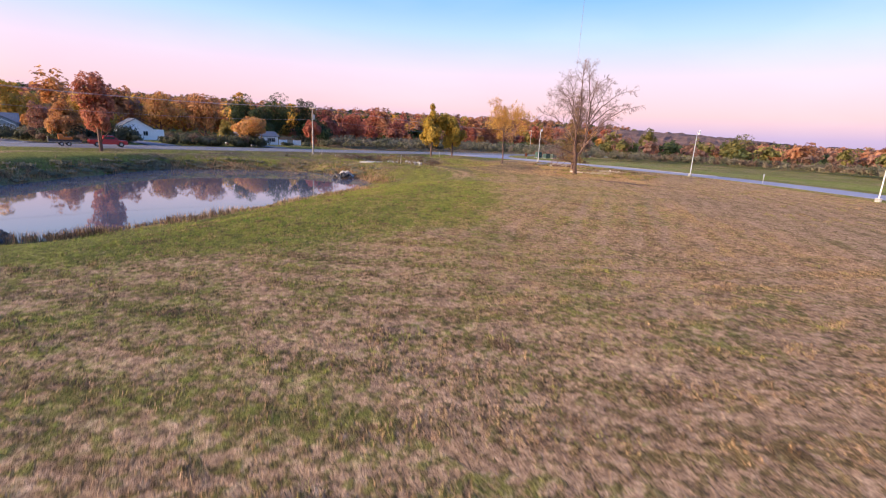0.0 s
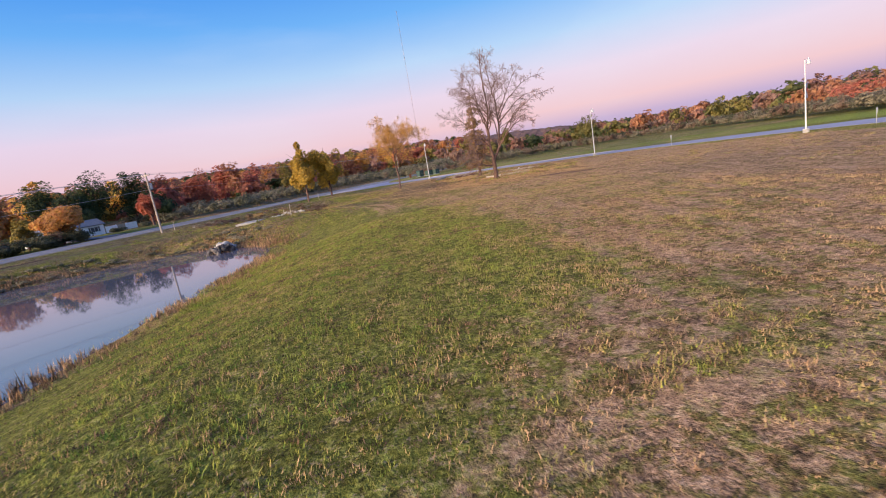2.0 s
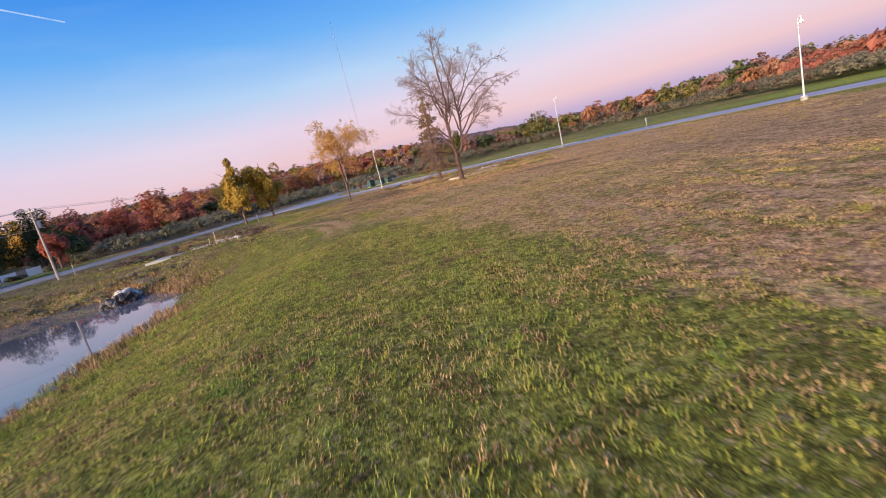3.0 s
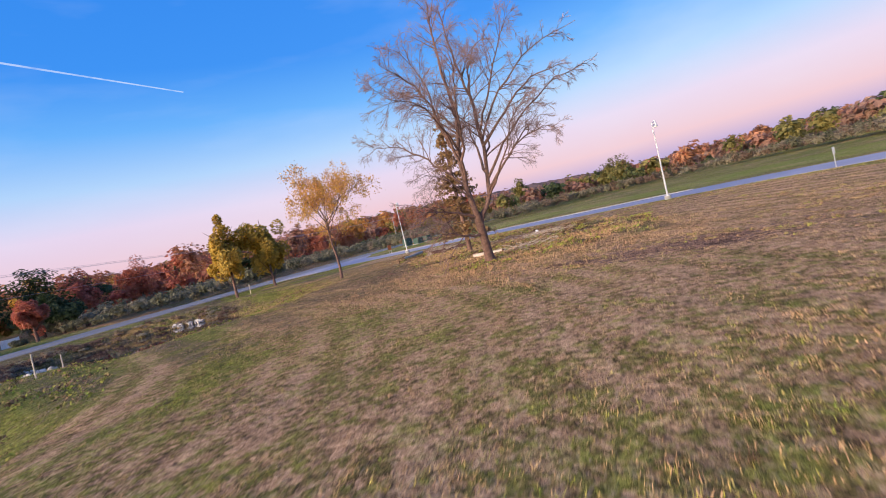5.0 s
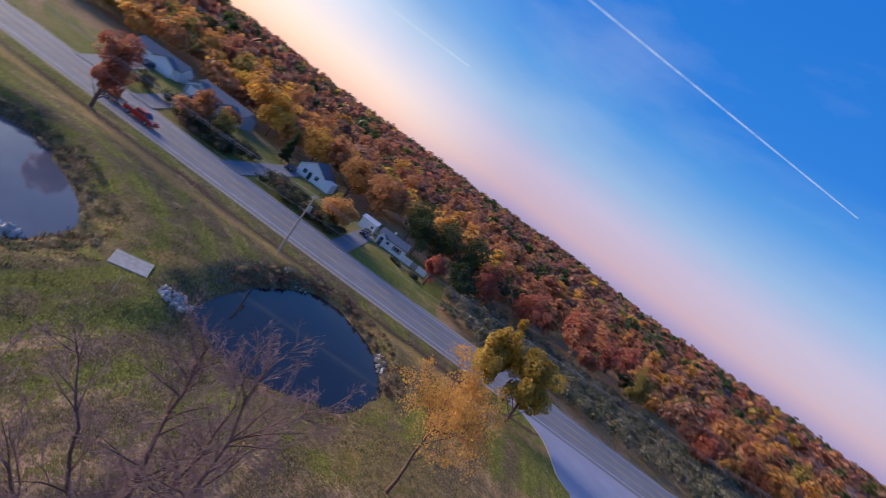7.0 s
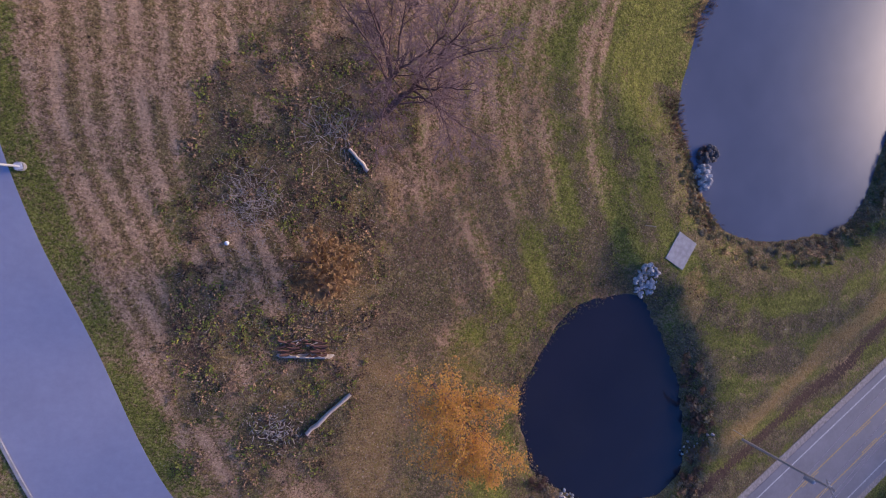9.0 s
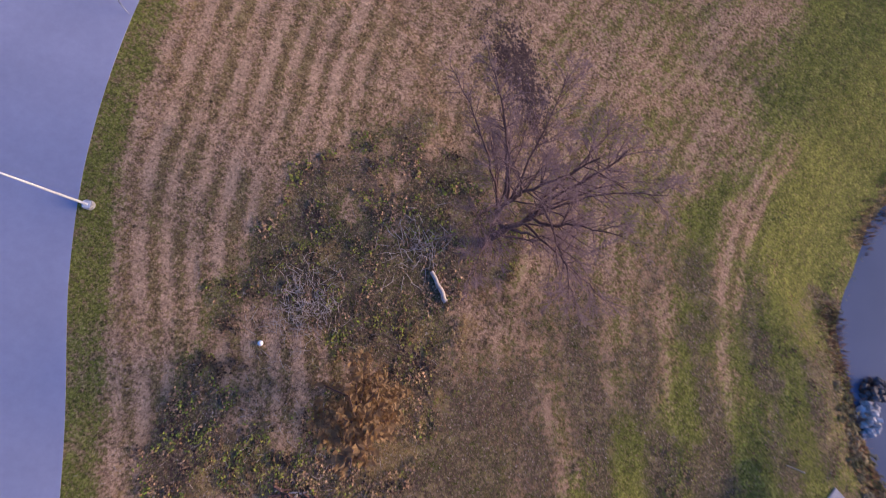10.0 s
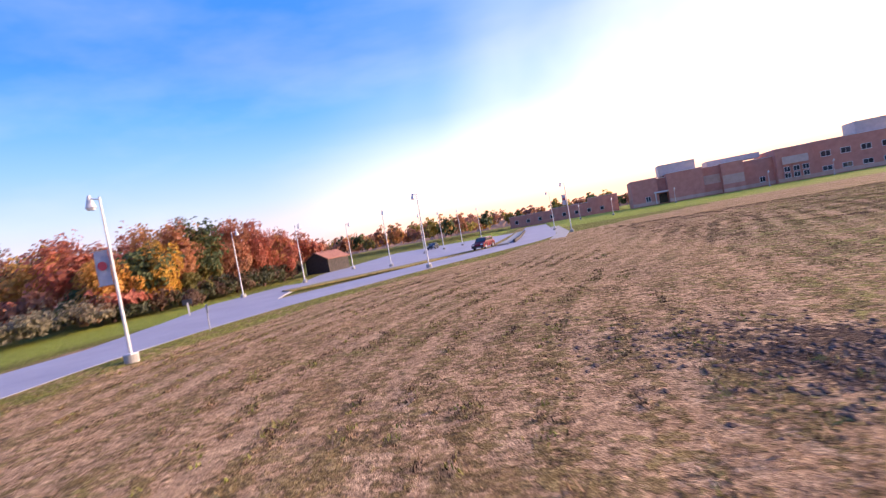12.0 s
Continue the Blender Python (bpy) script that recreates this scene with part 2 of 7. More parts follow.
# ---- plan ----
POND_A = smooth_line([(-23, 18), (-20.0, 22), (-17.6, 28), (-14.8, 35.5), (-12.4, 43), (-10.3, 50), (-9.9, 56), (-12.6, 61.3), (-16.3, 66),
                      (-22.5, 68), (-31.5, 66.5), (-38.5, 62), (-41, 52), (-41, 42), (-40, 32), (-36, 23), (-30, 18)], 6, True)
POND_B = smooth_line([(-8.7, 76.2), (-5, 77.8), (-1.8, 79.8), (0.8, 84.7), (1.2, 89.3), (-2.5, 96), (-11, 99), (-19.3, 96), (-18, 87.7), (-13.4, 80.5)], 6, True)
WATER_A, WATER_B = -2.0, -1.5
ROAD_DIR, ROAD_MID = np.array([0.731, 0.682]), np.array([-26.5, 108.9])
ROAD_N = np.array([-ROAD_DIR[1], ROAD_DIR[0]])
ROAD_HALF = 6.7
DRIVE = smooth_line([(5.0, 140.0), (15.5, 121.5), (24.0, 110.0), (34.0, 98.5), (40.4, 87.2), (44.8, 79.5), (48.1, 71.7), (50.5, 62.3), (51.5, 52.5),
                     (52.2, 42.0), (50.0, 31.0), (43.0, 17.0), (36.5, 6.5), (31.0, -4.0), (29.3, -16.0), (29.0, -60.0), (29.0, -110.0)], 8)
DRIVE_HALF = 3.65
LOT = np.array([(57.5, 13.0), (46.0, 4.5), (36.0, -8.0), (34.5, -62.0), (68.0, -62.0), (64.0, -8.0)])


def road_at(s, off=0.0):
    return ROAD_MID + ROAD_DIR * s + ROAD_N * off


def heights(x, y):
    """Height of the ground over the plan."""
    z = 0.10 * vnoise(x, y, 9.0, 1) + 0.05 * vnoise(x, y, 3.1, 2) + 0.25 * vnoise(x, y, 40.0, 3)
    far = sst(130, 420, np.hypot(x - 10, y - 60))
    off = (x - ROAD_MID[0]) * ROAD_N[0] + (y - ROAD_MID[1]) * ROAD_N[1]
    dd, side = line_dist(x, y, DRIVE)
    z = z * sst(1, 14, y)
    # roadside ditch
    z = z - 0.45 * np.exp(-((off + 11.5) / 2.2) ** 2) * sst(0, 8, 8 + 0 * off) * (x < 0)
    near = np.minimum(np.maximum(np.abs(off) - ROAD_HALF, 0), np.maximum(dd - DRIVE_HALF, 0))
    lot = inside(x, y, LOT)
    flat = np.where(lot, 0.0, sst(0.0, 3.0, near))
    z = z * flat
    for pond, level in ((POND_A, WATER_A), (POND_B, WATER_B)):
        r, _ = line_dist(x, y, pond, True)
        r = np.where(inside(x, y, pond), -r, r)
        # the field slopes down gently to the ponds; their far banks are short and steep
        bank = 5.5 + 7.5 * sst(62, 54, y) * sst(-28, -20, x) if level == WATER_A else 4.2 + 5.8 * sst(-8, -3, x) * sst(103, 95, y)
        t = sst(-0.5, bank, r + 0.5 * vnoise(x, y, 2.5, 5))
        z = np.where(r < bank, (level - 0.05) * (1 - t) + z * t, z)
        z = np.where(r < -0.5, np.minimum(z, level - 0.3 - 0.25 * np.minimum(-r, 4)), z)
    # wooded rise across the road
    dx, dy = x - 10, y - 60
    r, az = np.hypot(dx, dy), np.degrees(np.arctan2(dx, dy))
    rise = sst(150, 640, r) * (sst(-110, -70, az) * sst(75, 5, az)) * 24 * (1 + 0.15 * vnoise(x, y, 160, 9))
    return z * (1 - 0.5 * far) + rise


def height(x, y):
    return float(heights(np.array([float(x)]), np.array([float(y)]))[0])


# ---- ground ----
def axis_steps(lo, hi, step, far):
    a = list(np.arange(lo, hi + step / 2, step))
    s, p = step, hi
    while p < far:
        s *= 1.35
        p += s
        a.append(p)
    s, p = step, lo
    while p > -far:
        s *= 1.35
        p -= s
        a.insert(0, p)
    return np.array(a)
def row_line(x, y, edge, ra):
    """How far across the mown swaths a point lies: they follow the drive on its side and the pond on the other."""
    sweep = np.where((y < 15) & (ra > 13), np.hypot(x - 2, y - 55) + 300.0, ra + 100.0)
    return np.where(edge < np.minimum(ra - 6, 11 + 14 * sst(45, 66, y)), edge, sweep) + 0.16 * vnoise(x, y, 2.4, 34) + 0.6 * vnoise(x, y, 9.0, 35)


def build_ground():
    xs, ys = axis_steps(-62, 84, 0.68, 4200), axis_steps(-16, 142, 0.68, 4200)
    gx, gy = np.meshgrid(xs, ys)
    x, y = gx.ravel(), gy.ravel()
    z = heights(x, y)
    nx, ny = len(xs), len(ys)
    i = np.arange(nx * ny).reshape(ny, nx)
    quads = np.stack([i[:-1, :-1], i[:-1, 1:], i[1:, 1:], i[1:, :-1]], -1).reshape(-1, 4)
    ra, _ = line_dist(x, y, POND_A, True)
    rb, _ = line_dist(x, y, POND_B, True)
    r = np.minimum(ra, rb)
    dd, side = line_dist(x, y, DRIVE)
    off = (x - ROAD_MID[0]) * ROAD_N[0] + (y - ROAD_MID[1]) * ROAD_N[1]
    edge = dd - DRIVE_HALF
    wob = vnoise(x, y, 7.0, 11) * 2.2 + vnoise(x, y, 2.3, 12) * 0.9
    field = (side < 0) & (off < -ROAD_HALF)
    east = (side > 0) & (off < -ROAD_HALF)
    band = 0.5 + 0.5 * np.sin((ra + 0.35 * wob) * 1.15)
    green = np.where(field, sst(25, 11, ra - 2.0 * sst(40, 30, y) + 1.6 * wob + 7.0 * sst(20, 4, y)) * (0.95 - 0.90 * sst(38, 55, y) * sst(7.5, 11.5, ra) * sst(0.15, 0.95, band + 0.25 * vnoise(x, y, 3.0, 73))), 0.0)
    green = np.maximum(green, np.where(field, sst(14, 8, rb + wob) * 0.75, 0))
    green = np.where(r < 2.4 + wob * 0.6, green * 0.5, green)
    green = np.maximum(green, np.where(field, 0.58 * sst(2.6, 1.9, edge + 0.12 * wob), 0))
    green = np.maximum(green, np.where(field, 0.85 * sst(12, 7, np.hypot(x - 8, y - 112) + wob), 0))
    rough = np.where(field, np.maximum(sst(1.15, 0.55, ((x - 25.8) / 9.6) ** 2 + ((y - 77.5) / 20.5) ** 2 + 0.22 * wob), np.maximum(0.8 * sst(1.15, 0.5, ((x - 12.5) / 8.5) ** 2 + ((y - 92) / 10.0) ** 2 + 0.22 * wob), 0.72 * sst(1.15, 0.5, ((x - 16.5) / 7.0) ** 2 + ((y - 79.5) / 8.5) ** 2 + 0.22 * wob))), 0.0) * sst(-1.15, 0.0, vnoise(x, y, 4.5, 71) + 0.6 * vnoise(x, y, 1.6, 72))
    green = np.maximum(green, np.where(field, 0.31 * sst(40, 24, ra + 1.5 * wob), 0))
    green = np.maximum(green, rough * (0.30 + 0.62 * sst(-0.3, 0.4, vnoise(x, y, 3.4, 51))))
    green = np.where(east, np.where(edge < 3.2 + 0.3 * wob, 0.40, 1.05 + 0.06 * wob - (0.5 + 0.12 * wob) * sst(48, 72, y)), green)
    lawn = field & ((x - 24.0) * 0.677 - (y + 8.0) * 0.735 > 1.0 + 0.5 * wob)
    green = np.where(lawn, 0.95, green)
    beyond = off > -ROAD_HALF - 13
    along = (x - ROAD_MID[0]) * ROAD_DIR[0] + (y - ROAD_MID[1]) * ROAD_DIR[1]
    yard = (off > ROAD_HALF) & (along > -95) & (along < 12) & (off < 45)
    green = np.where(beyond & ~east, np.where(yard | (off < ROAD_HALF), 0.62 + 0.1 * wob, 0.22 + 0.1 * wob), green)
    green = np.where(np.hypot(x - 10, y - 60) > 210, 0.7, green)
    straw = np.where(field & (rb > 12) & (y < 50), sst(3.2, 0.8, r + 0.4 * wob) * 0.7, 0.0)
    straw = np.maximum(straw, np.where(field, 0.5 * sst(8, 3, np.hypot(x - 11, y - 88) + wob), 0))
    straw = np.maximum(straw, 0.75 * rough * sst(0.1, 0.5, vnoise(x, y, 2.6, 52)))
    straw = np.maximum(straw, 0.95 * sst(1.0, 0.3, ((x - 20.2) / 3.6) ** 2 + ((y - 79.2) / 4.2) ** 2 + 0.25 * wob))
    straw = np.maximum(straw, np.where(field, 0.8 * sst(1.0, 0.3, ((x - 16.5) / 3.0) ** 2 + ((y - 90.0) / 11.0) ** 2 + 0.2 * wob), 0))
    straw = np.maximum(straw, 0.7 * sst(1.0, 0.3, ((x - 18.6) / 1.6) ** 2 + ((y - 71.0) / 3.2) ** 2 + 0.25 * wob))
    straw = np.maximum(straw, np.where(field, 0.55 * np.exp(-((edge - 3.0 - 0.1 * wob) / 0.35) ** 2), 0))
    straw = np.maximum(straw, 0.8 * sst(1.0, 0.3, ((x + 14.8) / 2.2) ** 2 + ((y - 75.4) / 3.6) ** 2 + 0.25 * wob))
    straw = np.maximum(straw, np.where(off > -19, np.exp(-((off + 14.5 + 0.4 * wob) / 1.6) ** 2) * 0.9 * (off < -8), 0))
    u, w = (x - 23.0) * 0.74 - (y - 52.6) * 0.67, (x - 23.0) * 0.67 + (y - 52.6) * 0.74
    bare = sst(1.2, 0.1, (u / 5.5) ** 2 + (w / 1.9) ** 2 + 0.35 * vnoise(x, y, 1.2, 13) + 0.5 * vnoise(x, y, 0.9, 14)) * 0.68
    bare = np.maximum(bare, 0.45 * rough * sst(0.15, 0.6, vnoise(x, y, 1.9, 23)))
    bare = np.maximum(bare, np.exp(-((off + 11.2 + 0.3 * wob) / 1.0) ** 2) * 0.75 * (x < 5))
    lush = np.where(east, sst(4.5, 7.5, edge + 0.5 * wob) * sst(24, 15, edge + wob), 0.0)
    lush *= 0.45 + 0.55 * sst(72, 48, y)
    lush = np.where((y < -30) & (x < 24.5), np.where(field, sst(-36, -44, y + 0.6 * wob), 0), lush)
    # mown swaths run along the drive on its side of the field and round the pond on the other
    rowd = row_line(x, y, edge, ra)
    weedy = np.where(field & ((rb < 9) | (y > 55) | (x < -20)), sst(5.5, 2.0, r + 0.9 * wob), 0.0) * sst(-0.9, 0.3, vnoise(x, y, 2.2, 74) + 0.6 * vnoise(x, y, 5.5, 75))
    rough = np.maximum(rough, 0.85 * weedy)
    bank = np.where(field, sst(50, 64, y) * sst(24, 17, r + wob), 0.0)
    rough = np.maximum(rough, bank * np.clip(0.44 + 0.36 * vnoise(x, y, 2.0, 81) + 0.30 * np.sin(rowd * 1.37 + 2.0) + 0.2 * vnoise(x, y, 6.0, 82), 0, 0.8))
    mown = np.where(field, (1 - rough) * sst(3.5, 6.0, r) * sst(1.8, 2.6, edge) * np.where(edge < ra - 6, 0.55 + 0.45 * sst(24, 9, edge), 0.8) * (0.55 + 0.45 * sst(44, 60, y)), 0.0)
    ob = mesh_np("ground", np.stack([x, y, z], 1), [quads], ground_mat(), attrs={"green": np.clip(green, 0, 1), "straw": np.clip(straw, 0, 1),
                 "bare": np.clip(bare, 0, 1), "rowd": rowd, "mown": mown, "rough": rough, "lush": lush}, smooth=True)
    return tagged(ob, "mown autumn hay field of tan stubble and patchy green grass", "ground", kind="structure")


def attr_fac(nt, name):
    n = nt.nodes.new("ShaderNodeAttribute")
    n.attribute_name = name
    return n.outputs["Fac"]


def ground_mat():
    m, nt, b = base_mat("field_grass", 0.95)
    b.inputs["Specular IOR Level"].default_value = 0.1
    co = nt.nodes.new("ShaderNodeTexCoord").outputs["Object"]
    n1, n2, n3, n4 = noise_tex(nt, 0.35, 4, co), noise_tex(nt, 1.6, 5, co, 0.65), noise_tex(nt, 6.0, 5, co, 0.75), noise_tex(nt, 22.0, 3, co, 0.7)
    tn = noise_tex(nt, 3.7, 5, co, 0.68)
    g, s, ba, row, mown, rgh = (attr_fac(nt, k) for k in ("green", "straw", "bare", "rowd", "mown", "rough"))
    grain = mixf(nt, n3, n4, n2)
    # tan and green are darkened here to hold the shade between tufts
    tan = ramp(nt, [(0.40, (0.15, 0.092, 0.056)), (0.5, (0.46, 0.278, 0.150)), (0.585, (0.80, 0.54, 0.325))], grain).outputs[0]
    tuft = ramp(nt, [(0.40, (0.045, 0.032, 0.013)), (0.5, (0.225, 0.152, 0.052)), (0.585, (0.45, 0.33, 0.135))], grain).outputs[0]
    grn = ramp(nt, [(0.40, (0.036, 0.042, 0.008)), (0.5, (0.215, 0.220, 0.036)), (0.595, (0.43, 0.43, 0.10))], grain).outputs[0]
    gold = ramp(nt, [(0.38, (0.11, 0.065, 0.020)), (0.5, (0.40, 0.245, 0.085)), (0.61, (0.62, 0.43, 0.20))], grain).outputs[0]
    soil = ramp(nt, [(0.38, (0.032, 0.019, 0.014)), (0.62, (0.19, 0.115, 0.085))], grain).outputs[0]
    # mown rows: tufts stand in lines with barer straw between them
    s1 = maths(nt, "SINE", maths(nt, "ADD", maths(nt, "MULTIPLY", row, 4.1), maths(nt, "MULTIPLY", n2, 2.6)))
    s2 = maths(nt, "SINE", maths(nt, "MULTIPLY", row, 1.37))
    broken = ramp(nt, [(0.42, (0.18, 0.18, 0.18)), (0.60, (1, 1, 1))], noise_tex(nt, 0.28, 4, co)).outputs[0]
    line = maths(nt, "MULTIPLY", maths(nt, "ADD", maths(nt, "MULTIPLY", s1, 0.12), maths(nt, "MULTIPLY", s2, 0.05)), maths(nt, "MULTIPLY", mown, broken))
    tf = maths(nt, "ADD", maths(nt, "ADD", tn, line), maths(nt, "MULTIPLY", maths(nt, "SUBTRACT", n1, 0.5), 0.30))
    tf = ramp(nt, [(0.485, (0, 0, 0)), (0.545, (1, 1, 1))], tf).outputs[0]
    col = mixc(nt, maths(nt, "MULTIPLY", tf, 0.88), tan, tuft)
    straws = ramp(nt, [(0.10, (1, 1, 1)), (0.34, (0, 0, 0))], maths(nt, "ADD", maths(nt, "MULTIPLY", s1, 0.25), maths(nt, "ADD", maths(nt, "MULTIPLY", maths(nt, "SUBTRACT", n3, 0.5), 1.4), 0.3))).outputs[0]
    col = mixc(nt, maths(nt, "MULTIPLY", straws, maths(nt, "MULTIPLY", maths(nt, "MULTIPLY", mown, broken), 0.28)), col, (0.72, 0.50, 0.31))
    gg = maths(nt, "ADD", maths(nt, "ADD", g, 0.06), maths(nt, "MULTIPLY", maths(nt, "SUBTRACT", n2, 0.5), 1.0))
    gg = maths(nt, "ADD", gg, maths(nt, "MULTIPLY", maths(nt, "SUBTRACT", noise_tex(nt, 0.10, 2, co), 0.5), 0.6))
    gg = maths(nt, "ADD", gg, maths(nt, "MULTIPLY", line, 0.55))
    gg = maths(nt, "ADD", gg, maths(nt, "MULTIPLY", maths(nt, "SUBTRACT", n1, 0.5), 0.75))
    gg = maths(nt, "ADD", gg, maths(nt, "MULTIPLY", maths(nt, "SUBTRACT", tn, 0.5), 1.2), True)
    gg = ramp(nt, [(0.26, (0, 0, 0)), (0.66, (1, 1, 1))], gg).outputs[0]
    blade = ramp(nt, [(0.46, (0, 0, 0)), (0.56, (1, 1, 1))], maths(nt, "ADD", noise_tex(nt, 2.6, 6, co, 0.72), maths(nt, "MULTIPLY", line, 0.9))).outputs[0]
    grn = mixc(nt, maths(nt, "MULTIPLY", blade, 0.52), grn, (0.085, 0.084, 0.018))
    col = mixc(nt, gg, col, grn)
    lawn = ramp(nt, [(0.38, (0.13, 0.18, 0.024)), (0.5, (0.31, 0.38, 0.052)), (0.61, (0.46, 0.51, 0.11))], grain).outputs[0]
    col = mixc(nt, maths(nt, "MULTIPLY", attr_fac(nt, "lush"), 0.78), col, lawn)
    sf = ramp(nt, [(0.30, (0, 0, 0)), (0.75, (0.9, 0.9, 0.9))], maths(nt, "ADD", s, maths(nt, "MULTIPLY", maths(nt, "ADD", n2, maths(nt, "SUBTRACT", tn, 1.0)), 1.6))).outputs[0]
    col = mixc(nt, sf, col, gold)
    # rough unmown ground: olive, purple-brown and straw weeds
    mott = noise_tex(nt, 0.55, 9, co, 0.82)
    wild = ramp(nt, [(0.34, (0.014, 0.014, 0.006)), (0.42, (0.085, 0.088, 0.020)), (0.46, (0.22, 0.135, 0.105)), (0.50, (0.045, 0.050, 0.014)), (0.555, (0.27, 0.175, 0.115)), (0.60, (0.17, 0.155, 0.04)), (0.68, (0.66, 0.46, 0.29))], mott).outputs[0]
    edge_n = maths(nt, "ADD", maths(nt, "MULTIPLY", maths(nt, "SUBTRACT", n2, 0.5), 1.5), maths(nt, "MULTIPLY", maths(nt, "SUBTRACT", n3, 0.5), 1.3))
    rgh = ramp(nt, [(0.34, (0, 0, 0)), (0.62, (1, 1, 1))], maths(nt, "ADD", rgh, edge_n)).outputs[0]
    col = mixc(nt, maths(nt, "MULTIPLY", rgh, maths(nt, "SUBTRACT", 0.92, maths(nt, "MULTIPLY", sf, 0.6))), col, wild)
    # dark specks: small shadows among the tufts, put into the colour
    shade_speck = ramp(nt, [(0.38, (1, 1, 1)), (0.46, (0, 0, 0))], noise_tex(nt, 5.0, 5, co, 0.78)).outputs[0]
    col = mixc(nt, maths(nt, "MULTIPLY", shade_speck, 0.70), col, (0.045, 0.030, 0.013))
    twig = ramp(nt, [(0.60, (0, 0, 0)), (0.65, (1, 1, 1))], noise_tex(nt, 6.5, 4, co, 0.8)).outputs[0]
    col = mixc(nt, maths(nt, "MULTIPLY", twig, maths(nt, "MULTIPLY", rgh, 0.8)), col, (0.62, 0.52, 0.43))
    leafy = ramp(nt, [(0.56, (0, 0, 0)), (0.62, (1, 1, 1))], noise_tex(nt, 4.6, 5, co, 0.8)).outputs[0]
    col = mixc(nt, maths(nt, "MULTIPLY", leafy, maths(nt, "MULTIPLY", rgh, 0.55)), col, (0.30, 0.30, 0.060))
    pale = ramp(nt, [(0.57, (0, 0, 0)), (0.66, (1, 1, 1))], noise_tex(nt, 8.5, 4, co, 0.72)).outputs[0]
    col = mixc(nt, maths(nt, "MULTIPLY", pale, 0.5), col, (0.65, 0.45, 0.30))
    bf = ramp(nt, [(0.40, (0, 0, 0)), (0.58, (1, 1, 1))], maths(nt, "ADD", ba, maths(nt, "MULTIPLY", maths(nt, "SUBTRACT", tn, 0.5), 2.2))).outputs[0]
    col = mixc(nt, bf, col, soil)
    link(nt, col, b.inputs["Base Color"])
    bumped(nt, b, maths(nt, "ADD", grain, maths(nt, "MULTIPLY", tf, 0.25)), 1.0, 0.2)
    return m


def mixf(nt, a, b_, c):
    return maths(nt, "ADD", maths(nt, "MULTIPLY", a, 0.45), maths(nt, "ADD", maths(nt, "MULTIPLY", b_, 0.35), maths(nt, "MULTIPLY", c, 0.20)))


build_ground()


# ---- roads ----
def strip(name, line, half_l, half_r, z0, mat, label, category, thick=0.12, kind="structure", parent=None):
    """A slab along a line: top, two sides."""
    line = np.asarray(line)
    d = np.gradient(line, axis=0)
    d /= np.linalg.norm(d, axis=1)[:, None]
    n = np.stack([-d[:, 1], d[:, 0]], 1)
    L, R = line + n * half_l, line - n * half_r
    k = len(line)
    top = np.full((k, 1), z0)
    v = np.concatenate([np.hstack([L, top]), np.hstack([R, top]), np.hstack([L, top - thick]), np.hstack([R, top - thick])])
    i = np.arange(k - 1)
    f = np.concatenate([np.stack([i + k, i + k + 1, i + 1, i], 1), np.stack([i, i + 1, i + 1 + 2 * k, i + 2 * k], 1), np.stack([i + 3 * k, i + 1 + 3 * k, i + 1 + k, i + k], 1)])
    ob = mesh_np(name, v, [f], mat, parent)
    return tagged(ob, label, category, kind=kind)


def asphalt_mat(name, c1, c2):
    m, nt, b = base_mat(name, 0.85)
    co = nt.nodes.new("ShaderNodeTexCoord").outputs["Object"]
    a, f, st = noise_tex(nt, 0.25, 5, co), noise_tex(nt, 60.0, 2, co), noise_tex(nt, 1.7, 5, co, 0.7)
    col = ramp(nt, [(0.3, c1), (0.7, c2)], mixf(nt, a, st, f)).outputs[0]
    link(nt, col, b.inputs["Base Color"])
    bumped(nt, b, f, 0.4, 0.01)
    return m


ASPHALT = asphalt_mat("worn_asphalt", (0.135, 0.13, 0.145), (0.23, 0.225, 0.245))
DRIVE_ASPHALT = asphalt_mat("drive_asphalt", (0.25, 0.25, 0.315), (0.345, 0.345, 0.425))
CONCRETE = surface("concrete", (0.27, 0.255, 0.24), (0.42, 0.40, 0.38), 2.0, 0.9, bump=0.3)
GRAVEL = surface("gravel_shoulder", (0.20, 0.17, 0.145), (0.40, 0.35, 0.31), 3.0, 0.95, bump=0.8, fine=14.0, dist=0.03)
PAINT_WHITE = surface("road_paint_white", (0.42, 0.42, 0.43), (0.66, 0.66, 0.66), 3.0, 0.7, bump=0.1)
PAINT_YELLOW = surface("road_paint_yellow", (0.40, 0.27, 0.06), (0.55, 0.38, 0.10), 3.0, 0.7, bump=0.1)

road_line = np.array([road_at(s) for s in np.linspace(-420, 420, 60)])
strip("shoulder", road_line, ROAD_HALF + 1.0, ROAD_HALF + 1.0, 0.010, GRAVEL, "narrow gravel shoulder beside the asphalt road", "shoulder")
ROAD = strip("road", road_line, ROAD_HALF, ROAD_HALF, 0.040, ASPHALT, "worn grey asphalt main road with painted lines", "road")
strip("driveway", DRIVE, DRIVE_HALF, DRIVE_HALF, 0.018, DRIVE_ASPHALT, "pale grey asphalt access drive curving round the field", "drive")
kerb = strip("kerb", DRIVE[8:44], DRIVE_HALF + 0.22, -DRIVE_HALF, 0.09, CONCRETE, "pale concrete kerb along the access drive", "kerb", 0.22)


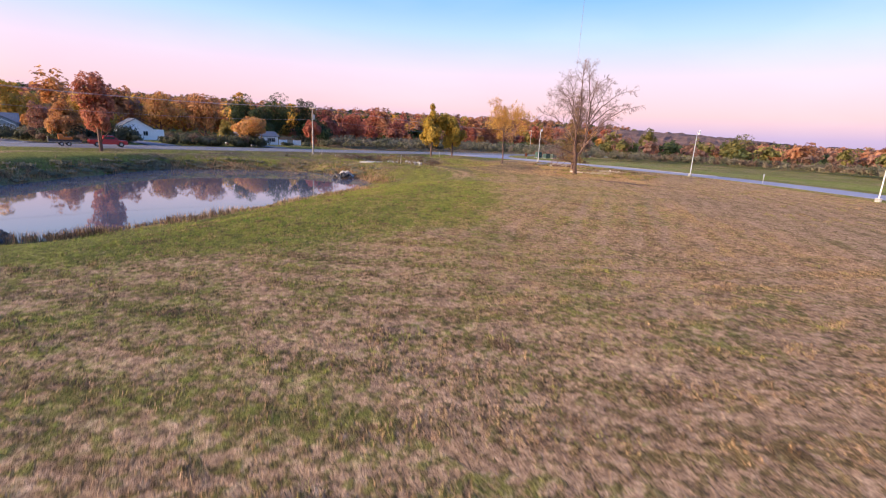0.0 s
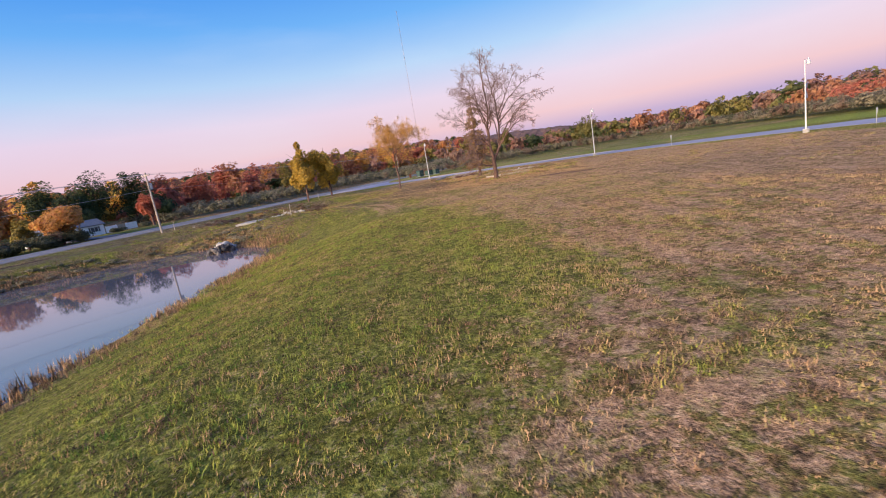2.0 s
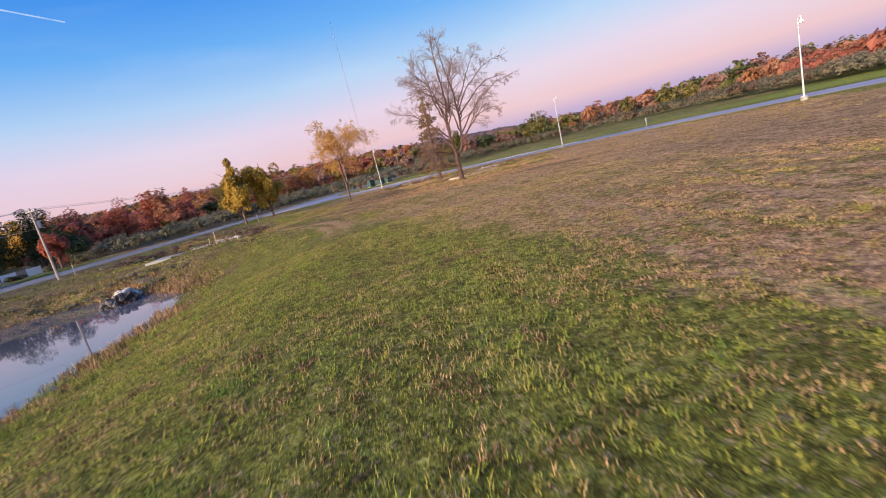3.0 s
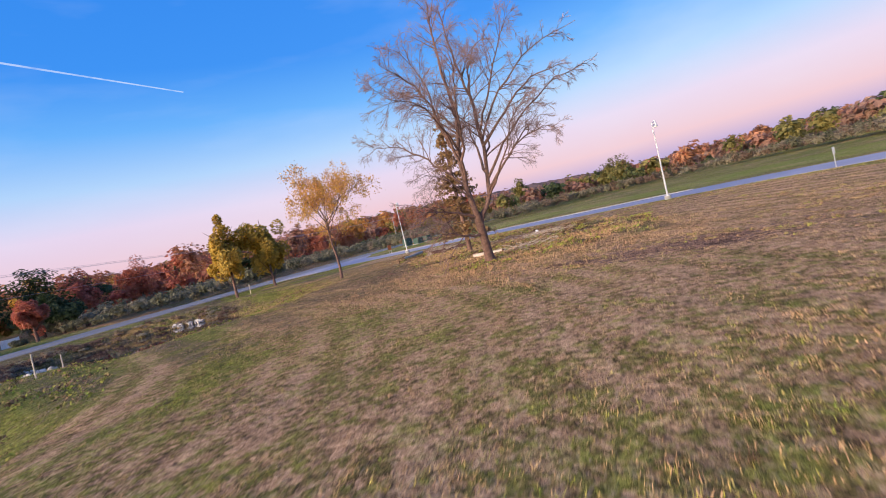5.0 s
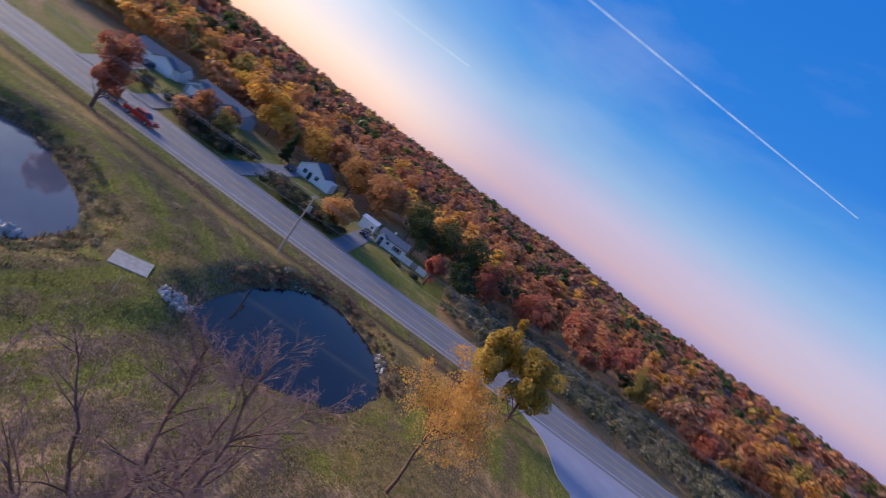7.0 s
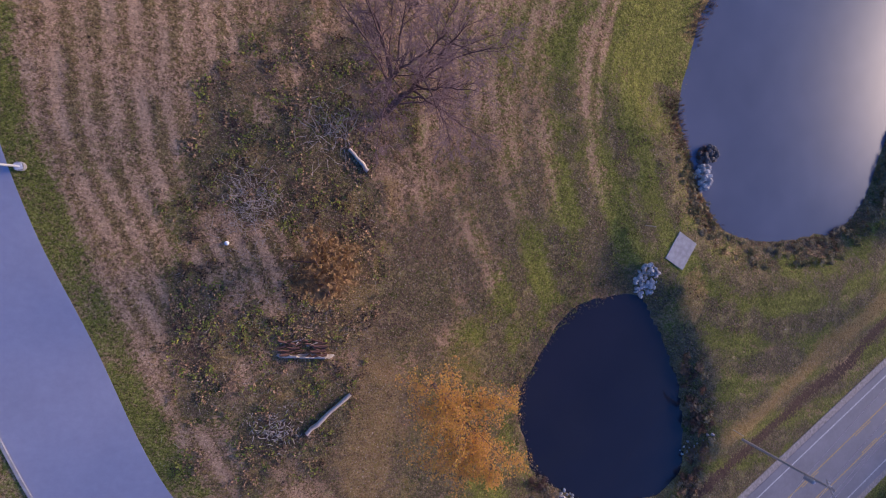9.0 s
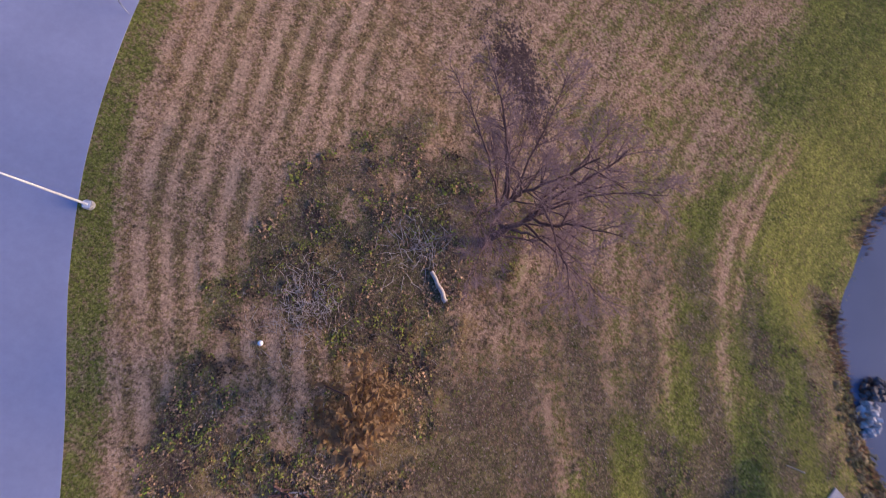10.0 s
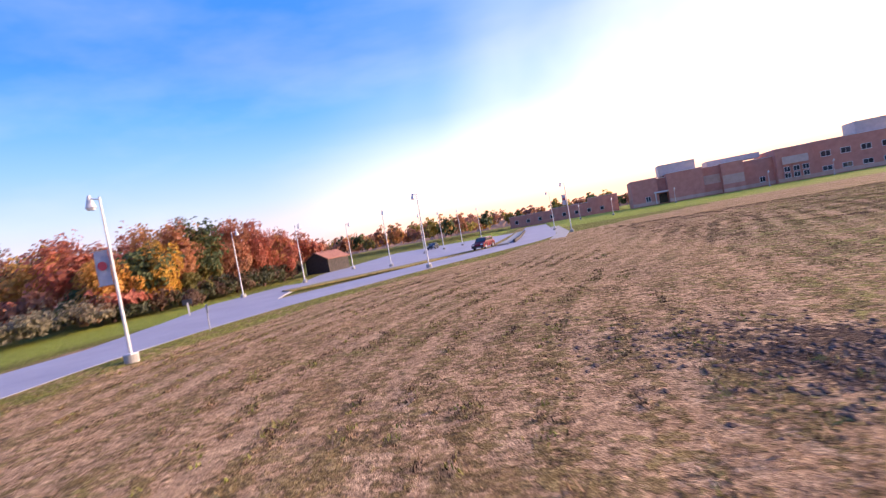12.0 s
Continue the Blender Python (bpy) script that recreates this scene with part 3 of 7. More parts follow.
def flare(name, pts, z, mat, label):
    bm = bmesh.new()
    vs = [bm.verts.new((p[0], p[1], z)) for p in pts]
    bm.faces.new(vs)
    bmesh.ops.recalc_face_normals(bm, faces=bm.faces)
    if bm.faces[:][0].normal.z < 0:
        bmesh.ops.reverse_faces(bm, faces=bm.faces)
    r = bmesh.ops.extrude_face_region(bm, geom=bm.faces[:])
    bmesh.ops.translate(bm, vec=(0, 0, -0.12), verts=[v for v in bm.verts if v not in vs] and [g for g in r["geom"] if isinstance(g, bmesh.types.BMVert)])
    bmesh.ops.recalc_face_normals(bm, faces=bm.faces)
    return tagged(part(name, bm, mat), label, "road", kind="structure")


flare("road_mouth", smooth_line([(-2.5, 124.0), (5.5, 123.0), (13.5, 117.0), (20.0, 123.0), (19.0, 131.0), (22.0, 143.5)], 6), 0.014, DRIVE_ASPHALT, "flared asphalt mouth where the drive meets the road")
flare("parking_lot", [tuple(p) for p in LOT], 0.008, DRIVE_ASPHALT, "wide pale asphalt parking lot beside the drive")
flare("lot_entrance", [(48.0, 33.0), (55.0, 41.0), (58.5, 30.0), (63.0, 19.0), (62.0, 6.0), (56.0, 8.0), (53.5, 20.0)], 0.013, DRIVE_ASPHALT, "asphalt link from the drive into the parking lot")


def road_marks():
    for off, mat, name in ((-5.5, PAINT_WHITE, "edge_line"), (5.5, PAINT_WHITE, "edge_line"), (-1.95, PAINT_YELLOW, "centre_line"), (1.75, PAINT_YELLOW, "centre_line")):
        ln = np.array([road_at(s, off) for s in np.linspace(-300, 300, 40)])
        ob = strip(name, ln, 0.075, 0.075, 0.046, mat, "", "", 0.004, "", ROAD)
    for s in range(-150, 200, 10):
        for off in (-1.6, 1.4):
            strip("lane_dash", np.array([road_at(s, off), road_at(s + 3.0, off)]), 0.06, 0.06, 0.046, PAINT_YELLOW, "", "", 0.004, "", ROAD)


road_marks()


# ---- water ----
def water_mat(name, col):
    m, nt, b = base_mat(name, 0.03)
    co = nt.nodes.new("ShaderNodeTexCoord").outputs["Object"]
    n = noise_tex(nt, 0.09, 3, co)
    dark = tuple(c * 0.8 for c in col)
    link(nt, ramp(nt, [(0.35, dark), (0.65, col)], n).outputs[0], b.inputs["Base Color"])
    b.inputs["IOR"].default_value = 1.42
    bumped(nt, b, noise_tex(nt, 1.4, 3, co), 0.05, 0.012)
    return m


for name, pond, level, col, lab in (("water_large", POND_A, WATER_A, (0.125, 0.131, 0.168), "still turbid grey-blue pond reflecting the evening sky"),
                                    ("water_small", POND_B, WATER_B, (0.022, 0.019, 0.024), "small still dark pond reflecting the dusk sky")):
    bm = bmesh.new()
    c = pond.mean(0)
    bm.faces.new([bm.verts.new((*(c + (p - c) * 1.10), level)) for p in pond])
    bmesh.ops.recalc_face_normals(bm, faces=bm.faces)
    if bm.faces[:][0].normal.z < 0:
        bmesh.ops.reverse_faces(bm, faces=bm.faces)
    tagged(part(name, bm, water_mat("pond_" + name, col)), lab, "pond", kind="structure")


# ---- trees ----
BARK = surface("grey_brown_bark", (0.085, 0.046, 0.037), (0.195, 0.115, 0.092), 6.0, 0.95, bump=0.8, fine=22.0, dist=0.03)
TWIG = surface("twig_bark", (0.165, 0.100, 0.092), (0.33, 0.215, 0.20), 6.0, 0.9, bump=0.2)
AUTUMN = leaf_mat("autumn_leaves", [(0.0, (0.040, 0.066, 0.026)), (0.14, (0.10, 0.122, 0.042)), (0.28, (0.31, 0.245, 0.068)), (0.42, (0.70, 0.46, 0.06)),
                                    (0.56, (0.56, 0.285, 0.097)), (0.70, (0.41, 0.195, 0.108)), (0.84, (0.49, 0.155, 0.10)), (1.0, (0.29, 0.185, 0.136))])
SHRUB = leaf_mat("shrub_leaves", [(0.0, (0.060, 0.066, 0.030)), (0.3, (0.165, 0.160, 0.092)), (0.6, (0.30, 0.26, 0.175)), (0.8, (0.25, 0.165, 0.11)), (1.0, (0.16, 0.09, 0.06))])


def leaves_at(rng, pts, size, flat=0.0, core=None):
    """A small leaf clump (one bent quad) at every point: verts and quads. core: leaves turn outwards from there."""
    n = len(pts)
    nr = rng.normal(size=(n, 3))
    nr /= np.linalg.norm(nr, axis=1)[:, None]
    if core is not None:
        o = pts - core
        o /= np.linalg.norm(o, axis=1)[:, None] + 1e-6
        nr = nr * 0.6 + o * 0.95 + np.array([0, 0, 0.35])
    nr[:, 2] *= 1 + 2 * flat
    nr /= np.linalg.norm(nr, axis=1)[:, None]
    a = np.cross(nr, rng.normal(size=(n, 3)))
    a /= np.linalg.norm(a, axis=1)[:, None]
    b = np.cross(nr, a)
    s = size * rng.uniform(0.55, 1.3, (n, 1))
    a, b = a * s, b * s * rng.uniform(0.5, 0.9, (n, 1))
    c = nr * s * 0.3
    v = np.stack([pts - a, pts - b + c, pts + a, pts + b + c], 1).reshape(-1, 3)
    return v, np.arange(4 * n).reshape(-1, 4)


def crown_points(rng, n, rx, ry, rz, lumps=14, lump=0.42, hollow=0.5):
    """Points of an uneven crown, made of lumps round an ellipsoid; centre at the origin."""
    d = rng.normal(size=(lumps, 3))
    d /= np.linalg.norm(d, axis=1)[:, None]
    c = d * rng.uniform(0.15, 0.78, (lumps, 1)) * np.array([rx, ry, rz])
    r = lump * rng.uniform(0.6, 1.25, lumps)
    k = rng.integers(0, lumps, n)
    q = rng.normal(size=(n, 3))
    q /= np.linalg.norm(q, axis=1)[:, None]
    q *= (hollow + (1 - hollow) * rng.uniform(0, 1, (n, 1))) ** 0.6
    return c[k] + q * r[k][:, None] * np.array([rx, ry, (rz * 0.6 + 0.4 * rx)])


class Tubes:
    """Gathers tapered limbs into one mesh."""

    def __init__(self):
        self.v, self.f, self.n = [], [], 0

    def add(self, pts, radii, sides=5):
        pts, radii = np.asarray(pts, float), np.asarray(radii, float)
        d = np.gradient(pts, axis=0)
        d /= np.linalg.norm(d, axis=1)[:, None] + 1e-9
        u = np.cross(d, np.array([0.31, 0.87, 0.17]))
        u /= np.linalg.norm(u, axis=1)[:, None] + 1e-9
        w = np.cross(d, u)
        an = np.linspace(0, 2 * np.pi, sides, endpoint=False)
        ring = pts[:, None] + radii[:, None, None] * (np.cos(an)[None, :, None] * u[:, None] + np.sin(an)[None, :, None] * w[:, None])
        k = len(pts)
        i, j = np.meshgrid(np.arange(k - 1), np.arange(sides), indexing="ij")
        q = self.n + np.stack([i * sides + j, i * sides + (j + 1) % sides, (i + 1) * sides + (j + 1) % sides, (i + 1) * sides + j], -1).reshape(-1, 4)
        self.v.append(ring.reshape(-1, 3))
        self.f.append(q)
        self.n += k * sides

    def mesh(self, name, mat, parent):
        return mesh_np(name, np.concatenate(self.v), [np.concatenate(self.f)], mat, parent, smooth=True)


def grow(rng, tubes, p, d, length, r, level, twigs, up=0.12, wild=0.25, kids=(6, 6, 5, 4), tips=None, fan=(22, 58), ratio=(0.38, 0.62)):
    """A limb that bends, tapers and carries smaller limbs."""
    n = (7, 5, 4, 2, 1)[min(level, 4)]
    pts, dirs = [np.array(p, float)], []
    d = np.array(d, float) / np.linalg.norm(d)
    for _ in range(n):
        d = d + rng.normal(0, wild / n**0.5, 3) + np.array([0, 0, up / n])
        d /= np.linalg.norm(d)
        dirs.append(d.copy())
        pts.append(pts[-1] + d * length / n)
    rad = r * (1 - 0.72 * np.linspace(0, 1, n + 1))
    (tubes if level < 2 else twigs).add(pts, np.maximum(rad, (0.009, 0.008, 0.0075, 0.007, 0.0062)[level] * np.linspace(1.0, 0.7, n + 1)), (8, 6, 4, 3, 3)[level])
    if tips is not None and level >= 2:
        tips.append(pts[-1])
    if level >= len(kids) or length < 0.28:
        return
    for k in range(kids[level]):
        t = rng.uniform(0.22, 0.97) if k else 0.96
        i = min(int(t * n), n - 1)
        q = pts[i] + (pts[i + 1] - pts[i]) * (t * n - i)
        a = rng.normal(size=3)
        a -= a @ dirs[i] * dirs[i]
        a /= np.linalg.norm(a)
        ang = radians(rng.uniform(*fan))
        grow(rng, tubes, q, dirs[i] * math.cos(ang) + a * math.sin(ang), length * rng.uniform(*ratio) * (1.12 - 0.45 * t), r * (1 - 0.72 * t) * 0.58, level + 1, twigs, up * 0.9, wild, kids, tips, fan, ratio)


def big_bare_tree(x, y, seed=5):
    rng = np.random.default_rng(seed)
    t = thing("bare_tree", x, y, height(x, y) - 0.05, 0, "large leafless tree with a forked leaning trunk and fine bare twigs", "tree")
    tb, tw = Tubes(), Tubes()
    tb.add([(0.1, 0, -0.1), (0.02, -0.08, 0.35), (-0.08, -0.28, 1.0), (-0.2, -0.52, 1.8), (-0.35, -0.76, 2.7), (-0.4, -0.92, 3.2)], np.array([0.46, 0.31, 0.27, 0.26, 0.25, 0.2]), 12)
    # two main stems with their forks, then the limbs that reach to all sides, and two low ones
    stems = [(0.19, [(-0.38, 0.1, 2.8), (-0.75, 0.0, 5.4), (-0.45, -0.3, 8.5), (-0.75, -0.6, 11.8), (-0.75, -0.9, 14.5)]),
             (0.10, [(-0.62, 0.0, 6.3), (-1.3, 0.7, 8.4), (-1.35, 1.1, 10.9), (-2.4, 1.6, 13.3)]),
             (0.10, [(-0.72, 0.0, 5.4), (-1.5, -0.8, 8.0), (-2.8, -1.5, 10.2), (-4.6, -2.0, 11.4)]),
             (0.17, [(-0.25, 0.1, 2.5), (0.85, 0.2, 4.7), (1.1, 0.3, 9.0), (0.6, 0.2, 11.6), (0.2, 0.1, 14.8)]),
             (0.09, [(1.08, 0.3, 8.6), (1.3, 0.8, 10.4), (2.0, 1.0, 12.2), (3.4, 1.2, 13.4)]),
             (0.10, [(1.02, 0.2, 6.8), (2.2, -1.4, 8.2), (3.5, -2.8, 9.4), (4.9, -4.4, 9.4)]),
             (0.10, [(-0.68, 0.0, 5.0), (-0.9, -1.5, 7.2), (-1.2, -3.0, 9.0), (-1.6, -4.6, 10.2)]),
             (0.10, [(0.9, 0.2, 5.2), (1.2, 1.7, 7.0), (1.5, 3.2, 8.8), (1.7, 4.7, 9.8)]),
             (0.08, [(1.05, 0.3, 7.6), (1.4, -1.4, 9.2), (1.6, -3.0, 10.8), (2.0, -4.4, 12.0)]),
             (0.08, [(-0.5, -0.3, 8.0), (-1.0, 1.2, 9.4), (-1.4, 2.8, 11.2), (-2.0, 4.2, 12.2)]),
             (0.09, [(0.75, 0.2, 4.4), (1.8, -1.0, 5.6), (2.7, -1.9, 6.8), (3.6, -2.6, 7.6)]),
             (0.09, [(-0.7, 0.0, 4.8), (-2.0, 1.0, 6.4), (-3.4, 2.0, 7.8), (-5.2, 2.8, 8.4)]),
             (0.08, [(-0.58, -0.1, 6.6), (-1.8, -1.4, 8.0), (-3.2, -2.6, 9.0), (-5.0, -3.8, 9.2)]),
             (0.08, [(1.05, 0.25, 6.2), (2.0, 1.2, 7.4), (2.3, 2.2, 8.6), (2.5, 3.2, 9.4)]),
             (0.08, [(0.6, 0.2, 3.9), (1.2, -1.4, 5.4), (1.6, -2.6, 7.0), (2.0, -3.6, 8.2)]),
             (0.09, [(0.9, 0.2, 5.0), (2.5, -0.9, 7.2), (4.7, -2.2, 8.9), (6.8, -3.5, 9.6)]),
             (0.08, [(1.05, 0.3, 7.0), (2.3, -0.9, 9.4), (4.2, -2.6, 11.0), (6.0, -4.4, 11.4)]),
             (0.07, [(0.8, 0.2, 4.2), (2.0, -1.4, 6.0), (3.2, -2.8, 6.8), (4.0, -4.0, 6.4)]),
             (0.07, [(-0.6, 0.0, 4.0), (-1.9, -0.3, 5.3), (-3.4, -0.6, 5.9)]),
             (0.105, [(-0.2, 0.05, 1.8), (-1.4, -0.2, 2.0), (-2.4, -0.4, 2.35), (-3.4, -0.5, 2.3)]),
             (0.11, [(-0.4, 0.1, 3.0), (-1.6, 0.0, 3.35), (-2.8, -0.2, 3.7), (-4.2, -0.4, 4.0)])]
    for r, line in stems:
        p = smooth_line(line, 4)
        p[:, 2] += 0.075 * np.maximum(p[:, 2] - 3.2, 0)
        p[:, 1] -= 0.32 * np.minimum(p[:, 2], 3.2)
        n = len(p)
        p[1:-1] += rng.normal(0, 0.05, (n - 2, 3))
        rad = r * (1 - 0.84 * np.linspace(0, 1, n) ** 0.85)
        tb.add(p, rad, 8)
        length = np.linalg.norm(np.diff(p, axis=0), axis=1).sum()
        for k in range(int(7 + length * 1.6)):
            f = rng.uniform(0.22, 1.0) ** 0.75 * (n - 1)
            i = min(int(f), n - 2)
            q, d = p[i] + (p[i + 1] - p[i]) * (f - i), p[i + 1] - p[i]
            d /= np.linalg.norm(d)
            a = rng.normal(size=3)
            a -= a @ d * d
            a /= np.linalg.norm(a)
            ang = radians(rng.uniform(25, 60))
            grow(rng, tb, q, d * math.cos(ang) + a * math.sin(ang), rng.uniform(1.1, 2.3) * (1.15 - 0.45 * f / (n - 1)) * (0.55 if q[0] > 2.4 else 1.0), rad[i] * 0.40 + 0.006, 1, tw, -0.16, 0.26, (0, 6, 5, 4), None, (16, 42), (0.40, 0.66))
    tb.mesh("trunk", BARK, t)
    tw.mesh("crown", TWIG, t)["label"] = "dense haze of thin bare twigs"
    return t


big_bare_tree(19.85, 65.0)


def crown_mesh(name, rng, n, dims, z, size, tint, mat, parent, lumps=14, lump=0.42):
    lump = lump * (16.0 / max(lumps, 16)) ** 0.45
    p = crown_points(rng, n, *dims, lumps, lump) + np.array([0, 0, z])
    v, f = leaves_at(rng, p, size, 0.0, np.array([0, 0, z - dims[2] * 0.3]))
    tt = np.repeat(np.clip(tint + rng.normal(0, 0.025, n), 0, 1), 4)
    return mesh_np(name, v, [f], mat, parent, {"tint": tt})


def leafy_tree(name, x, y, h, w, seed, tint, label, n=1500, size=0.3, trunk_r=0.2, crown_from=0.28, lumps=16, group="", mat=None):
    rng = np.random.default_rng(seed)
    t = thing(name, x, y, height(x, y) - 0.1, rng.uniform(0, 360), label, "tree", group)
    tb = Tubes()
    mid = h * (1 + crown_from) / 2
    tb.add([(0, 0, 0), (0.05, 0, h * 0.25), (-0.05, 0.08, h * 0.5), (0, 0, h * 0.85)], trunk_r * np.array([1.4, 1.0, 0.75, 0.2]), 7)
    for k in range(7):
        a, z0 = rng.uniform(0, 6.28), h * rng.uniform(crown_from * 0.8, 0.6)
        e = np.array([math.cos(a) * w * 0.36, math.sin(a) * w * 0.36, h * 0.2])
        tb.add([(0, 0, z0), e * 0.5 + (0, 0, z0 + 0.2), e + (0, 0, z0)], trunk_r * np.array([0.5, 0.3, 0.1]), 5)
    tb.mesh("trunk", BARK, t)
    crown_mesh("crown", rng, n, (w / 2, w / 2, h * (1 - crown_from) / 2), mid, size, tint, mat or AUTUMN, t, lumps)
    return t
# ---- lamp posts ----
WHITE_METAL = surface("white_painted_steel", (0.50, 0.50, 0.52), (0.68, 0.68, 0.68), 3.0, 0.45, bump=0.05)
LENS = surface("lamp_lens", (0.75, 0.78, 0.80), (0.85, 0.86, 0.88), 5.0, 0.2, bump=0.0)


def lamp_post(x, y, h=7.5, turn=0.0, banner=False):
    t = thing("street_lamp", x, y, height(x, y), turn, "tall white steel street lamp on a round concrete footing", "street lamp", "lamps along the drive")
    part("footing", cyl((0, 0, -0.2), (0, 0, 0.35), 0.3, 0.3, 16), CONCRETE, t)
    part("base_plate", box(0, 0, 0.37, 0.42, 0.42, 0.05, 0.01), WHITE_METAL, t)
    part("pole", cyl((0, 0, 0.38), (0, 0, h), 0.08, 0.045, 12), WHITE_METAL, t)
    part("arm", cyl((0, 0, h - 0.12), (0.55, 0, h + 0.02), 0.03, 0.03, 8), WHITE_METAL, t)
    bm = bmesh.new()
    add_cyl(bm, (0.55, 0, h - 0.42), (0.55, 0, h + 0.02), 0.22, 0.09, 14)
    add_cyl(bm, (0.55, 0, h + 0.02), (0.55, 0, h + 0.16), 0.10, 0.05, 10)
    part("lamp_head", bm, WHITE_METAL, t)
    part("lens", cyl((0.55, 0, h - 0.50), (0.55, 0, h - 0.42), 0.15, 0.19, 14), LENS, t)
    return t


for x, y, a in ((22.45, 104.4, 50), (42.5, 74.16, 20), (46.9, 43.9, 0), (39.5, 16.5, -30), (61.5, 15.5, 200), (58.5, 7.0, 180), (58.5, -9.0, 180), (48.2, 2.3, 120),
                (23.5, -10.5, 0), (25.2, -31.0, 0), (47.0, -28.0, 90), (44.0, -33.0, 90), (41.0, -42.0, 90), (50.0, -24.0, 90)):
    lamp_post(x, y, 7.5, a)


# ---- woods ----
def woods(name, spots, seed, label, kind_tint, leaves=240, size=0.62):
    """A stand of trees too many to count, as one mesh: spots are rows of x, y, height, width, tint."""
    rng = np.random.default_rng(seed)
    V, F, T, n = [], [], [], 0
    forms = [rng.permutation(crown_points(rng, leaves, 1, 1, 1, 24, 0.30, 0.3)) for _ in range(9)]
    zs = heights(np.array([s[0] for s in spots]), np.array([s[1] for s in spots]))
    for (x, y, h, w, tint), z in zip(spots, zs):
        # trees far off carry fewer, larger clumps
        part_of = min(1.0, max(0.32, 130.0 / math.hypot(x - 15, y - 60)))
        p = forms[rng.integers(0, 9)][:int(leaves * part_of)].copy()
        a = rng.uniform(0, 6.28)
        c, s = math.cos(a), math.sin(a)
        p = np.stack([p[:, 0] * c - p[:, 1] * s, p[:, 0] * s + p[:, 1] * c, p[:, 2]], 1) * np.array([w / 2, w / 2, h * 0.40]) + np.array([x, y, z + h * 0.58])
        v, f = leaves_at(rng, p, size * w / 6.5 * part_of**-0.5, 0.0, np.array([x, y, z + h * 0.42]))
        V.append(v)
        F.append(f + n)
        T.append(np.repeat(np.clip(tint + rng.normal(0, 0.018, len(p)), 0, 1), 4))
        n += len(v)
    ob = mesh_np(name, np.concatenate(V), [np.concatenate(F)], AUTUMN if kind_tint == "tree" else SHRUB, attrs={"tint": np.concatenate(T)})
    return tagged(ob, label, "woods" if kind_tint == "tree" else "shrubs", kind="stuff")


def scatter(seed, n, box_, ok, gap):
    rng = np.random.default_rng(seed)
    out = np.zeros((0, 2))
    tries = 0
    while len(out) < n and tries < n * 25:
        tries += 1
        p = np.array([rng.uniform(box_[0], box_[1]), rng.uniform(box_[2], box_[3])])
        if ok(p) and (len(out) == 0 or np.min(np.hypot(*(out - p).T)) > gap):
            out = np.vstack([out, p])
    return out, rng


def pick_tint(rng, dull=False):
    if dull:
        return rng.choice([0.10, 0.16, 0.72, 0.95, 0.99, 0.91])
    return rng.choice([0.05, 0.13, 0.28, 0.44, 0.54, 0.62, 0.70, 0.80, 0.95], p=[0.07, 0.10, 0.17, 0.03, 0.08, 0.12, 0.16, 0.04, 0.23])


def soff(p):
    d = p - ROAD_MID
    return d @ ROAD_DIR, d @ ROAD_N


def far_side(p):
    s, o = soff(p)
    lo = 58 if s < -52 else 55 if s < -22 else 62 if s < 22 else 46
    return lo < o < 230 and -200 < s < 250


def road_wood(x, y, rng):
    """Larger, brighter trees stand near the road; duller ones behind."""
    s, o = soff(np.array([x, y]))
    h = 7.5 + 10.5 * rng.uniform() ** 1.4
    if o > 105:
        return x, y, h, rng.uniform(8, 13), rng.choice([0.62, 0.67, 0.70, 0.73, 0.60, 0.97, 0.99, 0.12, 0.50])
    if s > 75:
        return x, y, h, rng.uniform(8, 12), rng.choice([0.53, 0.58, 0.62, 0.70, 0.80, 0.97, 0.27])
    if s > 22:
        return x, y, h, rng.uniform(8, 12), rng.choice([0.84, 0.80, 0.76, 0.70, 0.66, 0.12])
    return x, y, h + 1.5, rng.uniform(10, 14.5), rng.choice([0.46, 0.50, 0.53, 0.57, 0.60, 0.66, 0.27, 0.97])


pts, rng = scatter(31, 800, (-300, 300, 0, 390), far_side, 6.0)
woods("woods_across_road", [road_wood(x, y, rng) for x, y in pts], 32, "dense autumn woods of red, orange and olive trees", "tree", 430, 0.46)


def far_ring(p):
    s, o = soff(p)
    return 230 < o < 640


pts, rng = scatter(33, 1500, (-620, 560, 120, 760), far_ring, 8.0)
# mostly dull tints: haze over the far trees is put into their colour
woods("woods_on_rise", [(x, y, rng.uniform(11, 17), rng.uniform(10, 16), pick_tint(rng, rng.uniform() < 0.7)) for x, y in pts], 34, "autumn woods on the rise across the road", "tree", 120, 0.74)

HEDGE = smooth_line([(26, 152), (38, 139), (54, 138.5), (75, 145), (95, 139), (108, 119), (104, 98), (94, 77), (84, 60), (76.5, 48), (74.5, 38), (71.0, 28)], 8)


def near_hedge(p):
    d, _ = line_dist(np.array([p[0]]), np.array([p[1]]), HEDGE)
    return d[0] < 4.0


pts, rng = scatter(41, 460, (20, 116, 26, 160), near_hedge, 1.2)
woods("hedge_shrubs", [(x, y, rng.uniform(1.8, 3.6), rng.uniform(2.2, 3.8), rng.uniform(0.5, 0.7) if y < 58 else rng.uniform(0.2, 0.9)) for x, y in pts], 42, "rough belt of grey-brown and olive shrubs", "shrub", 150, 0.44)


def beyond_hedge(p):
    x, y = p
    d, side = line_dist(np.array([x]), np.array([y]), HEDGE)
    s, o = soff(p)
    return d[0] > 8 and side[0] > 0 and o < -14 and (x > 60 or y > 100) and np.hypot(x - 60, y - 80) < 290


